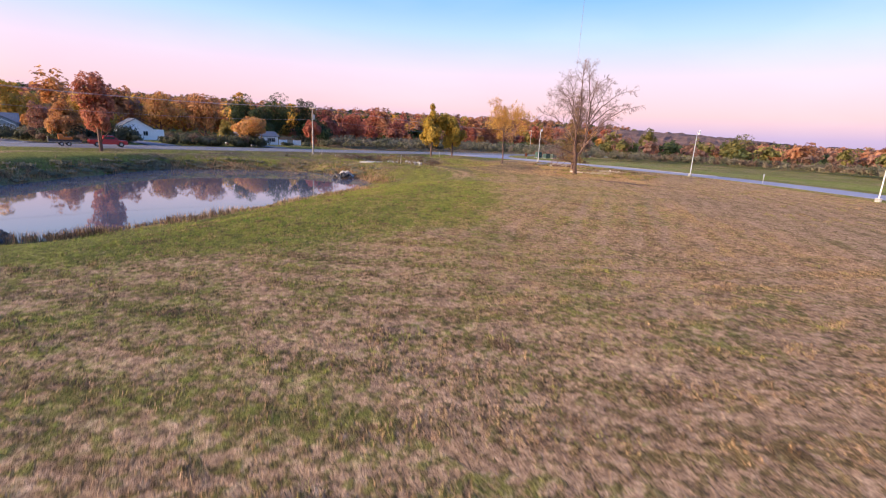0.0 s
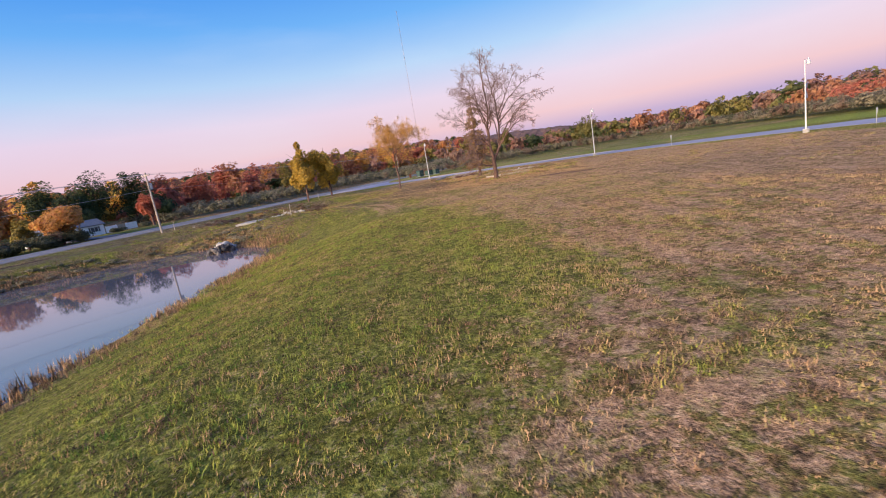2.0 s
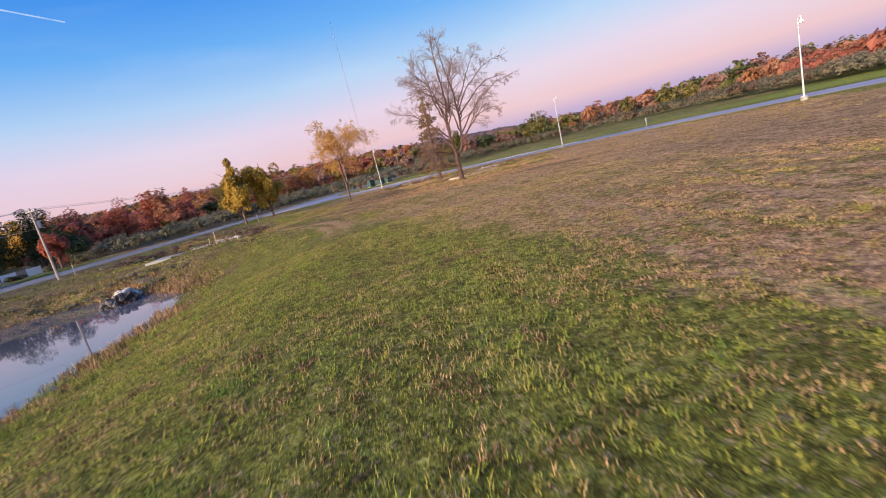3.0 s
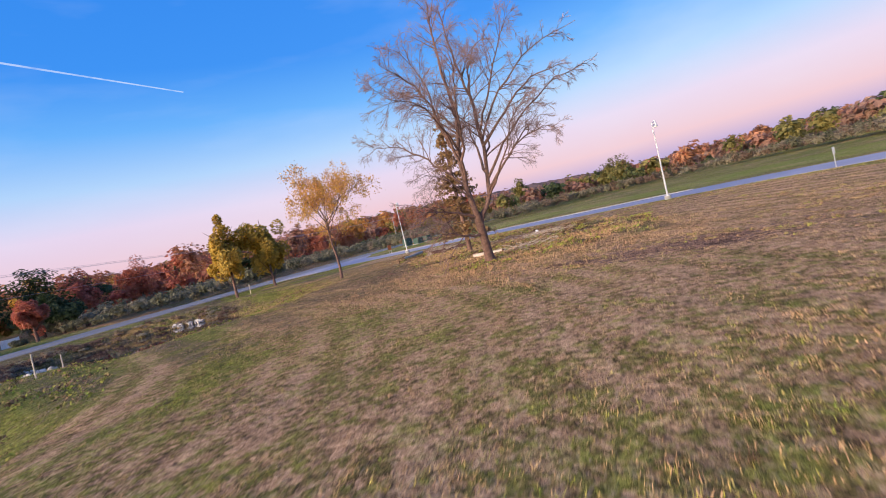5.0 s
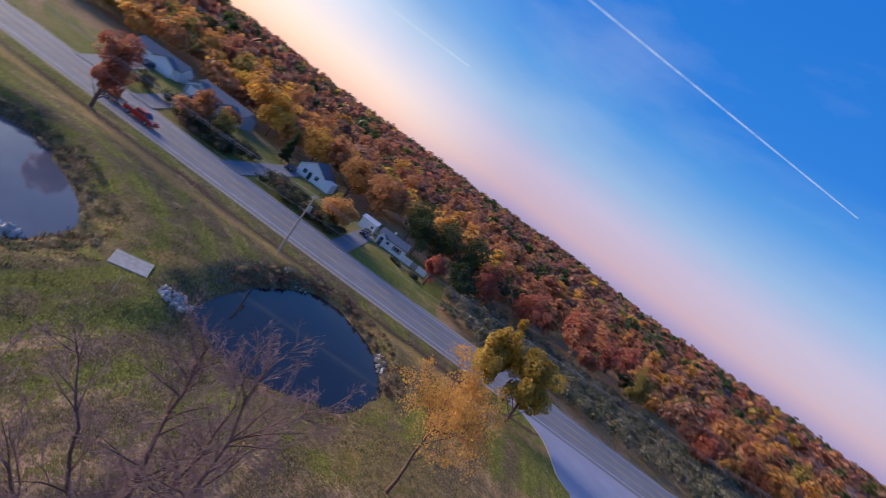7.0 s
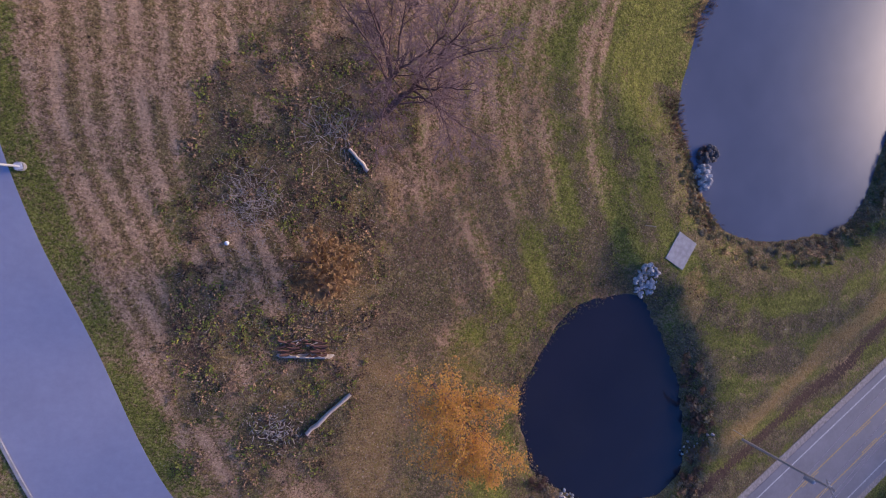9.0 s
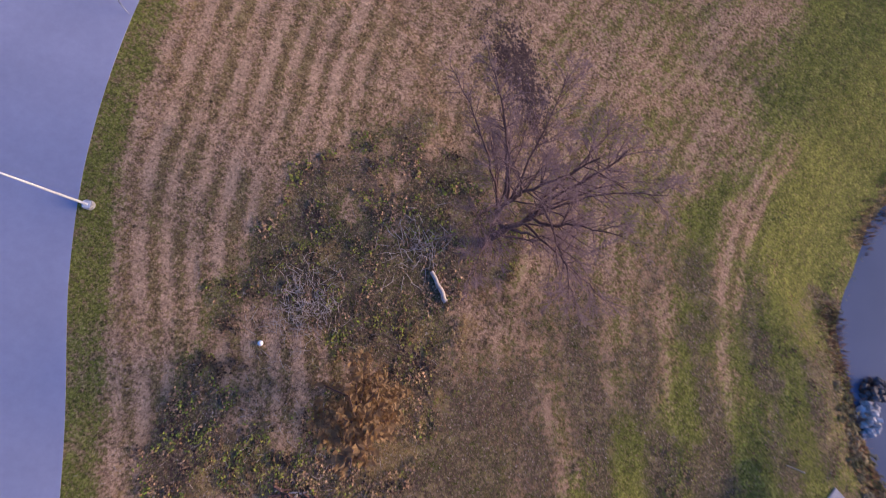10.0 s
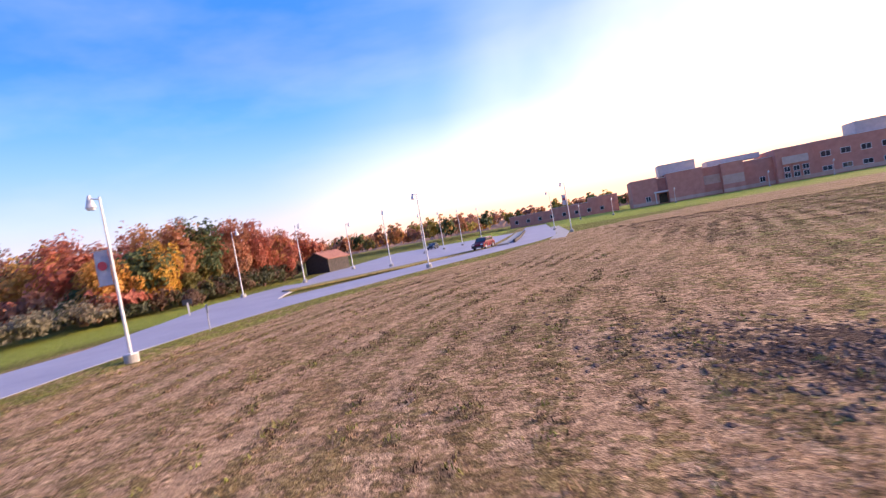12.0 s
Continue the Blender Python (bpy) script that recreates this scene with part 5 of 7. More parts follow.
pr = part("porch_roof", gable_roof(1.0, 2.0, 2.2, 0.75, 0.2, 0.1), SHINGLE, h1)
pr.matrix_basis = pose(-2.6, -3.0, 0, 0, 0, 90)
part("door", box(-2.6, -3.53, 1.02, 0.9, 0.06, 2.0, 0.01), DARK_TRIM, h1)
part("chimney", box(-1.0, 0.6, 3.7, 0.5, 0.5, 0.9, 0.02), SIDING_WHITE, h1)

g1 = house_at("garage", -12.0, 36.0, "white detached garage with a low pale roof")
part("wall", gable_body(4.0, 5.0, 2.6, 0.55), SIDING_WHITE, g1)
part("roof", gable_roof(4.0, 5.0, 2.6, 0.55, 0.25, 0.12), PALE_ROOF, g1)
siding(g1, 4.0, -2.5, 2.5, SIDING_WHITE)
gd = part("garage_door", box(-0.6, -2.55, 1.05, 2.3, 0.05, 2.1), TRIM, g1)
for k in range(3):
    part("door_panel", box(-0.6, -2.585, 0.42 + 0.62 * k, 2.1, 0.02, 0.48), TRIM, gd)
window(g1, 1.3, -2.53, 1.6, 0.6, 0.7)

fx, fy = on_road(2.9, 30.0)
fence = thing("fence", fx, fy, height(fx, fy), ROAD_TURN, "white board fence with one tan section beside the house", "fence")
for k in range(32):
    part("fence_board", box(-3.3 + 0.21 * k, 0, 0.75, 0.19, 0.03, 1.5), TAN_WOOD if 12 <= k < 20 else SIDING_WHITE, fence)
for k in range(4):
    part("fence_post", box(-3.35 + 2.24 * k, 0.07, 0.8, 0.1, 0.1, 1.6, 0.01), SIDING_WHITE, fence)
for zz in (0.35, 1.2):
    part("fence_rail", box(0, 0.045, zz, 6.7, 0.05, 0.08), SIDING_WHITE, fence)

# white gable house
h2 = house_at("house", -33.0, 47.0, "white gabled house with a dark roof among trees", 90.0)
part("wall", gable_body(9.0, 7.5, 2.9, 2.3), SIDING_WHITE, h2)
part("roof", gable_roof(9.0, 7.5, 2.9, 2.3), SHINGLE, h2)
for xx in (-2.0, 1.6):
    window(h2, xx, -4.52, 1.6, 1.0, 1.1, -1, False, "x")
part("door", box(-4.53, 0.0, 1.05, 0.06, 0.95, 2.05), DARK_TRIM, h2)
part("lean_to", box(-2.0, -5.0, 1.2, 5.0, 2.6, 3.0, 0.02), SIDING_WHITE, h2)

# blue-grey house with two gables
h3 = house_at("house", -63.0, 46.0, "blue-grey house with two white-trimmed front gables")
part("wall", gable_body(15.0, 8.0, 2.9, 2.0), SIDING_BLUE, h3)
part("roof", gable_roof(15.0, 8.0, 2.9, 2.0), SHINGLE, h3)
for gx, gw in ((-4.6, 6.2), (4.8, 4.6)):
    w_ = part("gable_wall", gable_body(2.6, gw, 2.9, gw * 0.27), SIDING_BLUE, h3)
    w_.matrix_basis = pose(gx, -4.6, 0, 0, 0, 90)
    r_ = part("gable_roof", gable_roof(2.6, gw, 2.9, gw * 0.27, 0.3, 0.14), SHINGLE, h3)
    r_.matrix_basis = pose(gx, -4.6, 0, 0, 0, 90)
    for sx in (-1, 1):
        bb = part("barge_board", box(sx * gw * 0.25, 0, 0, gw * 0.56, 0.05, 0.2), TRIM, h3)
        bb.matrix_basis = pose(gx, -6.24, 2.95 + gw * 0.13, 0, sx * 28.4, 0)
gd = part("garage_door", box(-4.6, -5.93, 1.1, 4.4, 0.05, 2.2), TRIM, h3)
for k in range(4):
    part("door_panel", box(-4.6, -5.965, 0.35 + 0.5 * k, 4.2, 0.02, 0.42), TRIM, gd)
window(h3, 4.8, -5.92, 1.5, 2.0, 1.2)
window(h3, 0.4, -4.02, 1.5, 1.2, 1.1)
part("door", box(2.2, -4.05, 1.05, 0.95, 0.06, 2.05), DARK_TRIM, h3)

h4 = house_at("house", -83.0, 46.0, "pale grey house with a low gabled roof", 12.0)
part("wall", gable_body(13.0, 8.0, 2.8, 1.9), SIDING_WHITE, h4)
part("roof", gable_roof(13.0, 8.0, 2.8, 1.9), SHINGLE, h4)
for xx in (-4.0, 0.0, 4.0):
    window(h4, xx, -4.02, 1.5, 1.3, 1.1)
g4 = part("gable_wall", gable_body(3.0, 5.5, 2.8, 1.5), SIDING_WHITE, h4)
g4.matrix_basis = pose(3.0, -5.0, 0, 0, 0, 90)
r4 = part("gable_roof", gable_roof(3.0, 5.5, 2.8, 1.5, 0.3, 0.14), SHINGLE, h4)
r4.matrix_basis = pose(3.0, -5.0, 0, 0, 0, 90)


def yard_drive(s0, o0, s1, o1, half, name="house_drive"):
    ln = np.array([road_at(s0 + (s1 - s0) * t, o0 + (o1 - o0) * t) for t in np.linspace(0, 1, 14)])
    d = np.gradient(ln, axis=0)
    zz = heights(ln[:, 0], ln[:, 1])
    ob = strip(name, ln, half, half, 0.0, ASPHALT, "pale house driveway joining the road", "drive", 0.3)
    me = ob.data
    for i, v in enumerate(me.vertices):
        v.co.z += zz[i % 14] + 0.14
    return ob


yard_drive(-9.8, 6.5, -10.6, 32.5, 1.9)
yard_drive(-34.0, 6.5, -36.5, 42.0, 2.4)
yard_drive(-54.0, 6.5, -66.5, 39.0, 2.2)
yard_drive(-66.0, 6.5, -82.0, 40.0, 2.2)

# ---- vehicles ----
TYRE = surface("tyre_rubber", (0.015, 0.015, 0.016), (0.03, 0.03, 0.03), 8.0, 0.9, bump=0.2)
RIM = surface("alloy_rim", (0.35, 0.35, 0.37), (0.5, 0.5, 0.52), 8.0, 0.35, 0.6, bump=0.0)
RED_LAMP = surface("red_tail_lamp", (0.35, 0.02, 0.02), (0.45, 0.03, 0.03), 8.0, 0.3, bump=0.0)


def car_paint(name, c):
    return surface(name, tuple(v * 0.85 for v in c), c, 2.0, 0.25, 0.1, bump=0.0)


def profile_body(pts, w, inset=0.12):
    """A car body from its side outline, narrowed towards the top."""
    bm = bmesh.new()
    top = max(p[1] for p in pts)
    low = min(p[1] for p in pts)
    rows = []
    for sx in (-1, -0.82, 0.82, 1):
        row = []
        for x, z in pts:
            f = (z - low) / (top - low)
            k = 1 - inset * f * f
            row.append(bm.verts.new((x, sx * w / 2 * k, z if abs(sx) < 1 else z - 0.03 * (z > low + 0.2))))
        rows.append(row)
    n = len(pts)
    for a, b in zip(rows, rows[1:]):
        for i in range(n):
            j = (i + 1) % n
            bm.faces.new((a[i], a[j], b[j], b[i]))
    bm.faces.new(rows[0])
    bm.faces.new(rows[-1][::-1])
    bmesh.ops.recalc_face_normals(bm, faces=bm.faces)
    return bm


def wheels(t, xs, w, r):
    for x in xs:
        for sy in (-1, 1):
            wh = part("wheel", cyl((x, sy * (w / 2 - 0.2), r), (x, sy * (w / 2 + 0.01), r), r, r, 18), TYRE, t)
            part("rim", cyl((x, sy * (w / 2 - 0.02), r), (x, sy * (w / 2 + 0.022), r), r * 0.6, r * 0.55, 12), RIM, wh)


def car(name, x, y, turn, col, label, kind="suv", z=None):
    t = thing(name, x, y, height(x, y) + 0.08 if z is None else z, turn, label, "car")
    pm = car_paint(name + "_paint", col)
    hh = 1.62 if kind == "suv" else 1.42
    part("body", profile_body([(-2.25, 0.32), (2.2, 0.32), (2.28, 0.62), (2.15, 0.88), (1.15, 1.0), (-2.2, 1.02), (-2.3, 0.7)], 1.82, 0.05), pm, t)
    part("cabin", profile_body([(-2.12, 0.98), (1.15, 0.98), (0.45, hh - 0.06), (0.2, hh), (-1.6, hh), (-1.9, hh - 0.1)], 1.7, 0.2), pm, t)
    part("windscreen", profile_body([(1.1, 1.05), (1.13, 1.05), (0.5, hh - 0.1), (0.46, hh - 0.1)], 1.52, 0.1), GLASS, t)
    for sy in (-1, 1):
        w_ = part("side_window", box(-0.55, sy * 0.80, 1.25, 2.3, 0.03, 0.38, 0.01), GLASS, t)
        part("headlight", box(2.2, sy * 0.66, 0.72, 0.1, 0.36, 0.16, 0.03), LENS, t)
        part("tail_lamp", box(-2.27, sy * 0.74, 0.82, 0.06, 0.2, 0.26, 0.02), RED_LAMP, t)
    part("rear_window", box(-2.02, 0, 1.28, 0.04, 1.3, 0.36, 0.01), GLASS, t)
    part("bumper", box(2.25, 0, 0.42, 0.12, 1.7, 0.2, 0.04), DARK_TRIM, t)
    wheels(t, (1.4, -1.4), 1.82, 0.34)
    return t


def pickup(x, y, turn):
    t = thing("pickup_truck", x, y, 0.06, turn, "bright red pickup truck towing a trailer on the road", "truck")
    red = car_paint("pickup_red", (0.42, 0.02, 0.025))
    part("body", profile_body([(-2.7, 0.4), (2.6, 0.4), (2.7, 0.75), (2.55, 1.08), (1.4, 1.16), (-2.7, 1.14)], 1.95, 0.04), red, t)
    part("cabin", profile_body([(-0.9, 1.12), (1.4, 1.12), (0.75, 1.82), (-0.7, 1.84)], 1.8, 0.18), red, t)
    part("bed_floor", box(-1.8, 0, 1.16, 1.6, 1.5, 0.04), DARK_TRIM, t)
    part("windscreen", profile_body([(1.36, 1.2), (1.4, 1.2), (0.8, 1.75), (0.76, 1.75)], 1.55, 0.1), GLASS, t)
    for sy in (-1, 1):
        part("side_window", box(0.15, sy * 0.86, 1.45, 1.4, 0.03, 0.4, 0.01), GLASS, t)
        part("headlight", box(2.62, sy * 0.72, 0.85, 0.1, 0.36, 0.2, 0.03), LENS, t)
        part("tail_lamp", box(-2.7, sy * 0.85, 0.9, 0.05, 0.16, 0.3, 0.02), RED_LAMP, t)
    wheels(t, (1.7, -1.6), 1.95, 0.4)


def trailer(x, y, turn):
    t = thing("trailer", x, y, 0.06, turn, "flat utility trailer carrying an orange machine", "trailer")
    part("deck", box(0, 0, 0.62, 4.2, 1.9, 0.12, 0.01), POLE_WOOD, t)
    part("drawbar", box(2.7, 0, 0.55, 1.4, 0.12, 0.12), DARK_TRIM, t)
    for sy in (-1, 1):
        part("side_rail", box(0, sy * 0.95, 0.85, 4.2, 0.06, 0.3, 0.01), DARK_TRIM, t)
    part("tail_gate", box(-2.1, 0, 1.05, 0.06, 1.9, 0.8), DARK_TRIM, t)
    org = car_paint("machine_orange", (0.55, 0.17, 0.03))
    bm = box(0.1, 0, 1.05, 1.8, 1.2, 0.75, 0.1)
    add_box(bm, -0.5, 0, 1.6, 0.7, 0.9, 0.5, 0.08)
    part("machine", bm, org, t)
    wheels(t, (-0.5, 0.4), 2.1, 0.33)


x, y = on_road(-45.5, -3.2)
pickup(x, y, ROAD_TURN)
x, y = on_road(-51.3, -3.2)
trailer(x, y, ROAD_TURN)
for s, o, c, a, lab in ((-61.0, 26.0, (0.02, 0.025, 0.04), -70, "dark car parked on a pale house driveway"), (-65.0, 37.5, (0.02, 0.03, 0.08), -80, "dark blue car parked before a garage"),
                        (-10.4, 28.0, (0.025, 0.025, 0.03), -90, "black car parked on the white house's driveway"), (-36.6, 38.5, (0.03, 0.03, 0.04), -85, "dark car parked beside a white house"),
                        (-79.5, 37.0, (0.03, 0.035, 0.06), -80, "dark car parked before a grey house")):
    x, y = on_road(s, o)
    car("car", x, y, ROAD_TURN + a, c, lab, "sedan")
car("suv", 36.2, -3.6, 75, (0.16, 0.02, 0.03), "dark red car parked at the edge of the lot", "suv", 0.04)
car("car", 52.0, -40.0, 90, (0.03, 0.035, 0.05), "dark car parked far across the lot", "sedan", 0.04)
# ---- brick building across the field ----
BRICK = surface("red_brick_wall", (0.50, 0.205, 0.155), (0.62, 0.29, 0.225), 0.6, 0.9, bump=0.3, fine=18.0)
BRICK_PALE = surface("pale_brick_band", (0.52, 0.34, 0.27), (0.62, 0.44, 0.36), 0.6, 0.9, bump=0.3, fine=18.0)
PANEL = surface("grey_metal_panel", (0.50, 0.38, 0.34), (0.62, 0.49, 0.44), 1.0, 0.6, bump=0.05)
CANOPY = surface("pale_canopy", (0.6, 0.58, 0.56), (0.72, 0.7, 0.68), 2.0, 0.7, bump=0.05)


def school():
    """A long two-storey brick building; local -x runs along the front, which looks to +y."""
    t = thing("brick_building", -5.7, -111.7, 0.3, -7.2, "long two-storey red brick building with rooftop plant boxes", "building")
    # x0, x1, height, depth forward (towards the field)
    masses = [(0.0, 8.5, 9.0, 0.0), (8.5, 11.5, 8.6, -2.0), (11.5, 22.5, 9.6, 1.5), (22.5, 28.0, 9.3, -1.0), (28.0, 34.5, 9.5, 1.0), (34.5, 43.5, 8.8, -2.0), (43.5, 53.5, 10.6, 0.6), (53.5, 104.0, 10.8, -1.5), (104.0, 140.0, 11.2, 0.0)]
    for x0, x1, h, fwd in masses:
        m, w = -(x0 + x1) / 2, x1 - x0
        part("wall", box(m, -8 - fwd / 2 + fwd - 2, h / 2 - 0.5, w - 0.02, 20 + fwd, h + 1.0), BRICK, t)
        part("coping", box(m, -8 + fwd / 2 - 2, h + 0.08, w + 0.1, 20.2 + fwd, 0.18), CANOPY, t)
        part("base_course", box(m, fwd + 0.04, 0.5, w, 0.06, 1.1), BRICK_PALE, t)
    part("plant_box", box(-15.8, -8, 11.2, 11.5, 9, 3.8, 0.03), PANEL, t)
    part("plant_box", box(-72.3, -9, 12.8, 9.8, 8, 4.2, 0.03), PANEL, t)
    part("plant_box", box(-34.0, -12, 10.6, 16.0, 8, 1.8, 0.03), PANEL, t)
    part("entrance_recess", box(-10.0, -1.9, 1.6, 2.6, 0.3, 3.2), GLASS, t)
    part("entrance_canopy", box(-9.6, -0.4, 3.9, 5.2, 3.0, 0.5, 0.03), CANOPY, t)
    for x in (7.4, 11.8):
        part("canopy_post", box(-x, 0.8, 1.8, 0.3, 0.3, 3.8, 0.02), CANOPY, t)
    part("band", box(-25.2, -0.96, 5.0, 5.3, 0.05, 3.0), BRICK_PALE, t)
    part("band", box(-31.2, 1.04, 4.0, 6.2, 0.05, 3.0), BRICK_PALE, t)
    part("front_panel", box(-48.5, 1.22, 6.6, 7.0, 0.06, 2.4), PANEL, t)

    def glazed(x, z, w, h, y):
        x = -x
        fr = part("window", box(x, y, z, w + 0.2, 0.1, h + 0.2), TRIM, t)
        part("pane", box(x, y + 0.06, z, w, 0.03, h), GLASS, fr)
        part("mullion", box(x, y + 0.08, z, 0.07, 0.03, h), TRIM, fr)
        part("sill", box(x, y + 0.1, z - h / 2 - 0.12, w + 0.3, 0.2, 0.1), CANOPY, fr)

    for x in (46.0, 48.5, 51.0):
        for z in (1.8, 3.8):
            glazed(x, z, 1.5, 1.4, 1.24)
    for k in range(9):
        glazed(57.5 + 5.2 * k, 2.0, 2.4, 1.3, -1.46)
        glazed(57.5 + 5.2 * k, 6.6, 2.4, 1.6, -1.46)
    for k in range(6):
        glazed(107.5 + 5.4 * k, 2.0, 2.4, 1.3, 0.04)
        glazed(107.5 + 5.4 * k, 6.8, 2.4, 1.6, 0.04)
    for x in (5.0, 40.0):
        glazed(x, 2.0, 1.4, 1.6, 0.04 if x < 10 else -1.96)
    return t


school()
wing = thing("brick_wing", 40.0, -146.0, 0.3, -7.2, "low brick wing with a flat roof beyond the lot", "building")
for x0, x1, h in ((0.0, 18.0, 4.6), (18.0, 34.0, 5.2), (34.0, 46.0, 6.8)):
    part("wall", box(-(x0 + x1) / 2, -8, h / 2 - 0.4, x1 - x0 - 0.02, 16, h + 0.8), BRICK, wing)
    part("coping", box(-(x0 + x1) / 2, -8, h + 0.08, x1 - x0 + 0.1, 16.3, 0.16), CANOPY, wing)
for k in range(8):
    fr = part("window", box(-3.0 - 5.2 * k, 0.04, 1.9, 1.6, 0.1, 1.6), TRIM, wing)
    part("pane", box(-3.0 - 5.2 * k, 0.1, 1.9, 1.4, 0.03, 1.4), GLASS, fr)

for x, y in ((-40.0, -92.0), (-58.0, -94.0), (-72.0, -90.0), (-14.0, -92.0), (8.0, -70.0), (15.0, -88.0)):
    lamp_post(x, y, 4.6, 90)

# ---- shed ----
SHED_DARK = surface("dark_shed_board", (0.03, 0.025, 0.022), (0.07, 0.055, 0.05), 3.0, 0.9, bump=0.3)
SHED_ROOF = surface("rust_red_roof", (0.24, 0.10, 0.07), (0.34, 0.15, 0.10), 2.0, 0.8, bump=0.2)
shed = thing("shed", 66.5, -16.5, 0.0, 78, "dark open shed with a rust roof and white door leaves", "shed")
part("wall", gable_body(6.0, 5.0, 2.4, 1.3), SHED_DARK, shed)
part("roof", gable_roof(6.0, 5.0, 2.4, 1.3, 0.3, 0.12), SHED_ROOF, shed)
for x in (-2.6, 1.9, 2.6):
    part("door_leaf", box(x, -2.56, 1.0, 0.7, 0.08, 2.0, 0.01), TRIM, shed)

# ---- banners on two lamp posts ----
BANNER_CLOTH = surface("pale_banner_cloth", (0.42, 0.44, 0.52), (0.52, 0.54, 0.62), 3.0, 0.85, bump=0.1)
BANNER_RED = surface("red_banner_print", (0.40, 0.05, 0.07), (0.5, 0.08, 0.10), 3.0, 0.85, bump=0.0)


def banner(x, y, turn, z):
    t = thing("banner", x, y, height(x, y), turn, "pale cloth banner with a red emblem hung from a lamp post", "banner", "banners on lamp posts")
    bm = bmesh.new()
    rows = []
    for i in range(9):
        zz = z + 1.5 * i / 8
        rows.append([bm.verts.new((0.12 + 0.58 * j / 4, 0.02 * math.sin(i * 0.9 + j), zz)) for j in range(5)])
    for a, b in zip(rows, rows[1:]):
        for j in range(4):
            bm.faces.new((a[j], a[j + 1], b[j + 1], b[j]))
    r = bmesh.ops.solidify(bm, geom=bm.faces[:], thickness=0.02)
    part("cloth", bm, BANNER_CLOTH, t)
    for sy in (-1, 1):
        part("emblem", cyl((0.41, sy * 0.045, z + 0.85), (0.41, sy * 0.05, z + 0.85), 0.2, 0.2, 16), BANNER_RED, t)
    for zz in (z - 0.02, z + 1.52):
        part("bracket", cyl((0.0, 0, zz), (0.76, 0, zz), 0.02, 0.02, 8), GREY_METAL, t)


banner(46.9, 43.9, 20, 3.6)
banner(23.5, -10.5, 10, 4.2)

ISLAND_GRASS = surface("island_grass", (0.16, 0.13, 0.035), (0.34, 0.26, 0.09), 1.5, 0.95, bump=0.6, fine=12.0)

# ---- site furniture by the drive ----
GREEN_STEEL = surface("green_cabinet_steel", (0.035, 0.075, 0.060), (0.06, 0.11, 0.09), 3.0, 0.5, bump=0.05)
ORANGE_SIGN = surface("orange_sign_board", (0.55, 0.14, 0.03), (0.65, 0.18, 0.05), 3.0, 0.6, bump=0.0)
STAKE_WOOD = surface("pale_stake_wood", (0.45, 0.38, 0.28), (0.6, 0.52, 0.40), 6.0, 0.85, bump=0.2)


def cabinet(x, y, turn, w, d, h):
    t = thing("utility_cabinet", x, y, height(x, y), turn, "green steel utility cabinet on a concrete pad", "utility cabinet", "cabinets by the entrance")
    part("pad", box(0, 0, 0.02, w + 0.4, d + 0.4, 0.16, 0.01), CONCRETE, t)
    part("body", box(0, 0, 0.1 + h / 2, w, d, h, 0.04), GREEN_STEEL, t)
    part("lid", box(0, 0, 0.13 + h, w + 0.08, d + 0.08, 0.08, 0.02), GREEN_STEEL, t)
    for sx in (-1, 1):
        dr = part("door", box(sx * w * 0.245, -d / 2 - 0.015, 0.1 + h / 2, w * 0.46, 0.03, h * 0.86, 0.008), GREEN_STEEL, t)
        part("handle", box(sx * 0.08, -d / 2 - 0.05, 0.1 + h / 2, 0.04, 0.05, 0.16), GREY_METAL, dr)


cabinet(28.4, 132.6, 30, 1.6, 1.2, 1.5)
cabinet(30.4, 130.6, 30, 1.8, 1.4, 1.1)
cabinet(32.2, 130.0, 30, 1.5, 1.2, 1.1)

sg = thing("sign", 22.7, 121.6, height(22.7, 121.6), 40, "small orange board sign on two stakes", "sign")
part("board", box(0, 0, 1.0, 0.9, 0.03, 0.9, 0.01), ORANGE_SIGN, sg)
for sx in (-1, 1):
    part("stake", box(sx * 0.3, 0.035, 0.6, 0.05, 0.04, 1.5), STAKE_WOOD, sg)

for x, y in ((47.6, 38.0), (47.0, 62.4)):
    sp = thing("sign_post", x, y, height(x, y), -20, "thin grey post with a small narrow sign", "sign", "signs along the drive")
    part("post", cyl((0, 0, -0.2), (0, 0, 1.5), 0.03, 0.03, 8), GREY_METAL, sp)
    part("plate", box(0, -0.04, 1.25, 0.18, 0.02, 0.5, 0.005), GREY_METAL, sp)

mb = thing("marker_sign", 58.6, 27.0, height(58.6, 27.0), 30, "low dark sign panel on a short pale post", "sign")
part("post", box(0, 0, 0.55, 0.12, 0.12, 1.3, 0.01), CANOPY, mb)
part("panel", box(0, 0, 1.25, 0.75, 0.1, 0.45, 0.02), DARK_TRIM, mb)

for x, y, h, lab in ((-6.9, 69.2, 1.5, "pale wooden survey stake in the grass"), (-7.8, 73.9, 1.3, "pale wooden survey stake near the pond"), (-0.9, 112.2, 1.6, "pale wooden stake beside the yellow trees"), (-24.6, 89.4, 1.5, "leaning pale stake beside the utility pole")):
    st_ = thing("stake", x, y, height(x, y) - 0.1, 15, lab, "stake", "survey stakes")
    part("shaft", cyl((0, 0, 0), (0.06, 0.03, h), 0.045, 0.04, 8), STAKE_WOOD, st_)

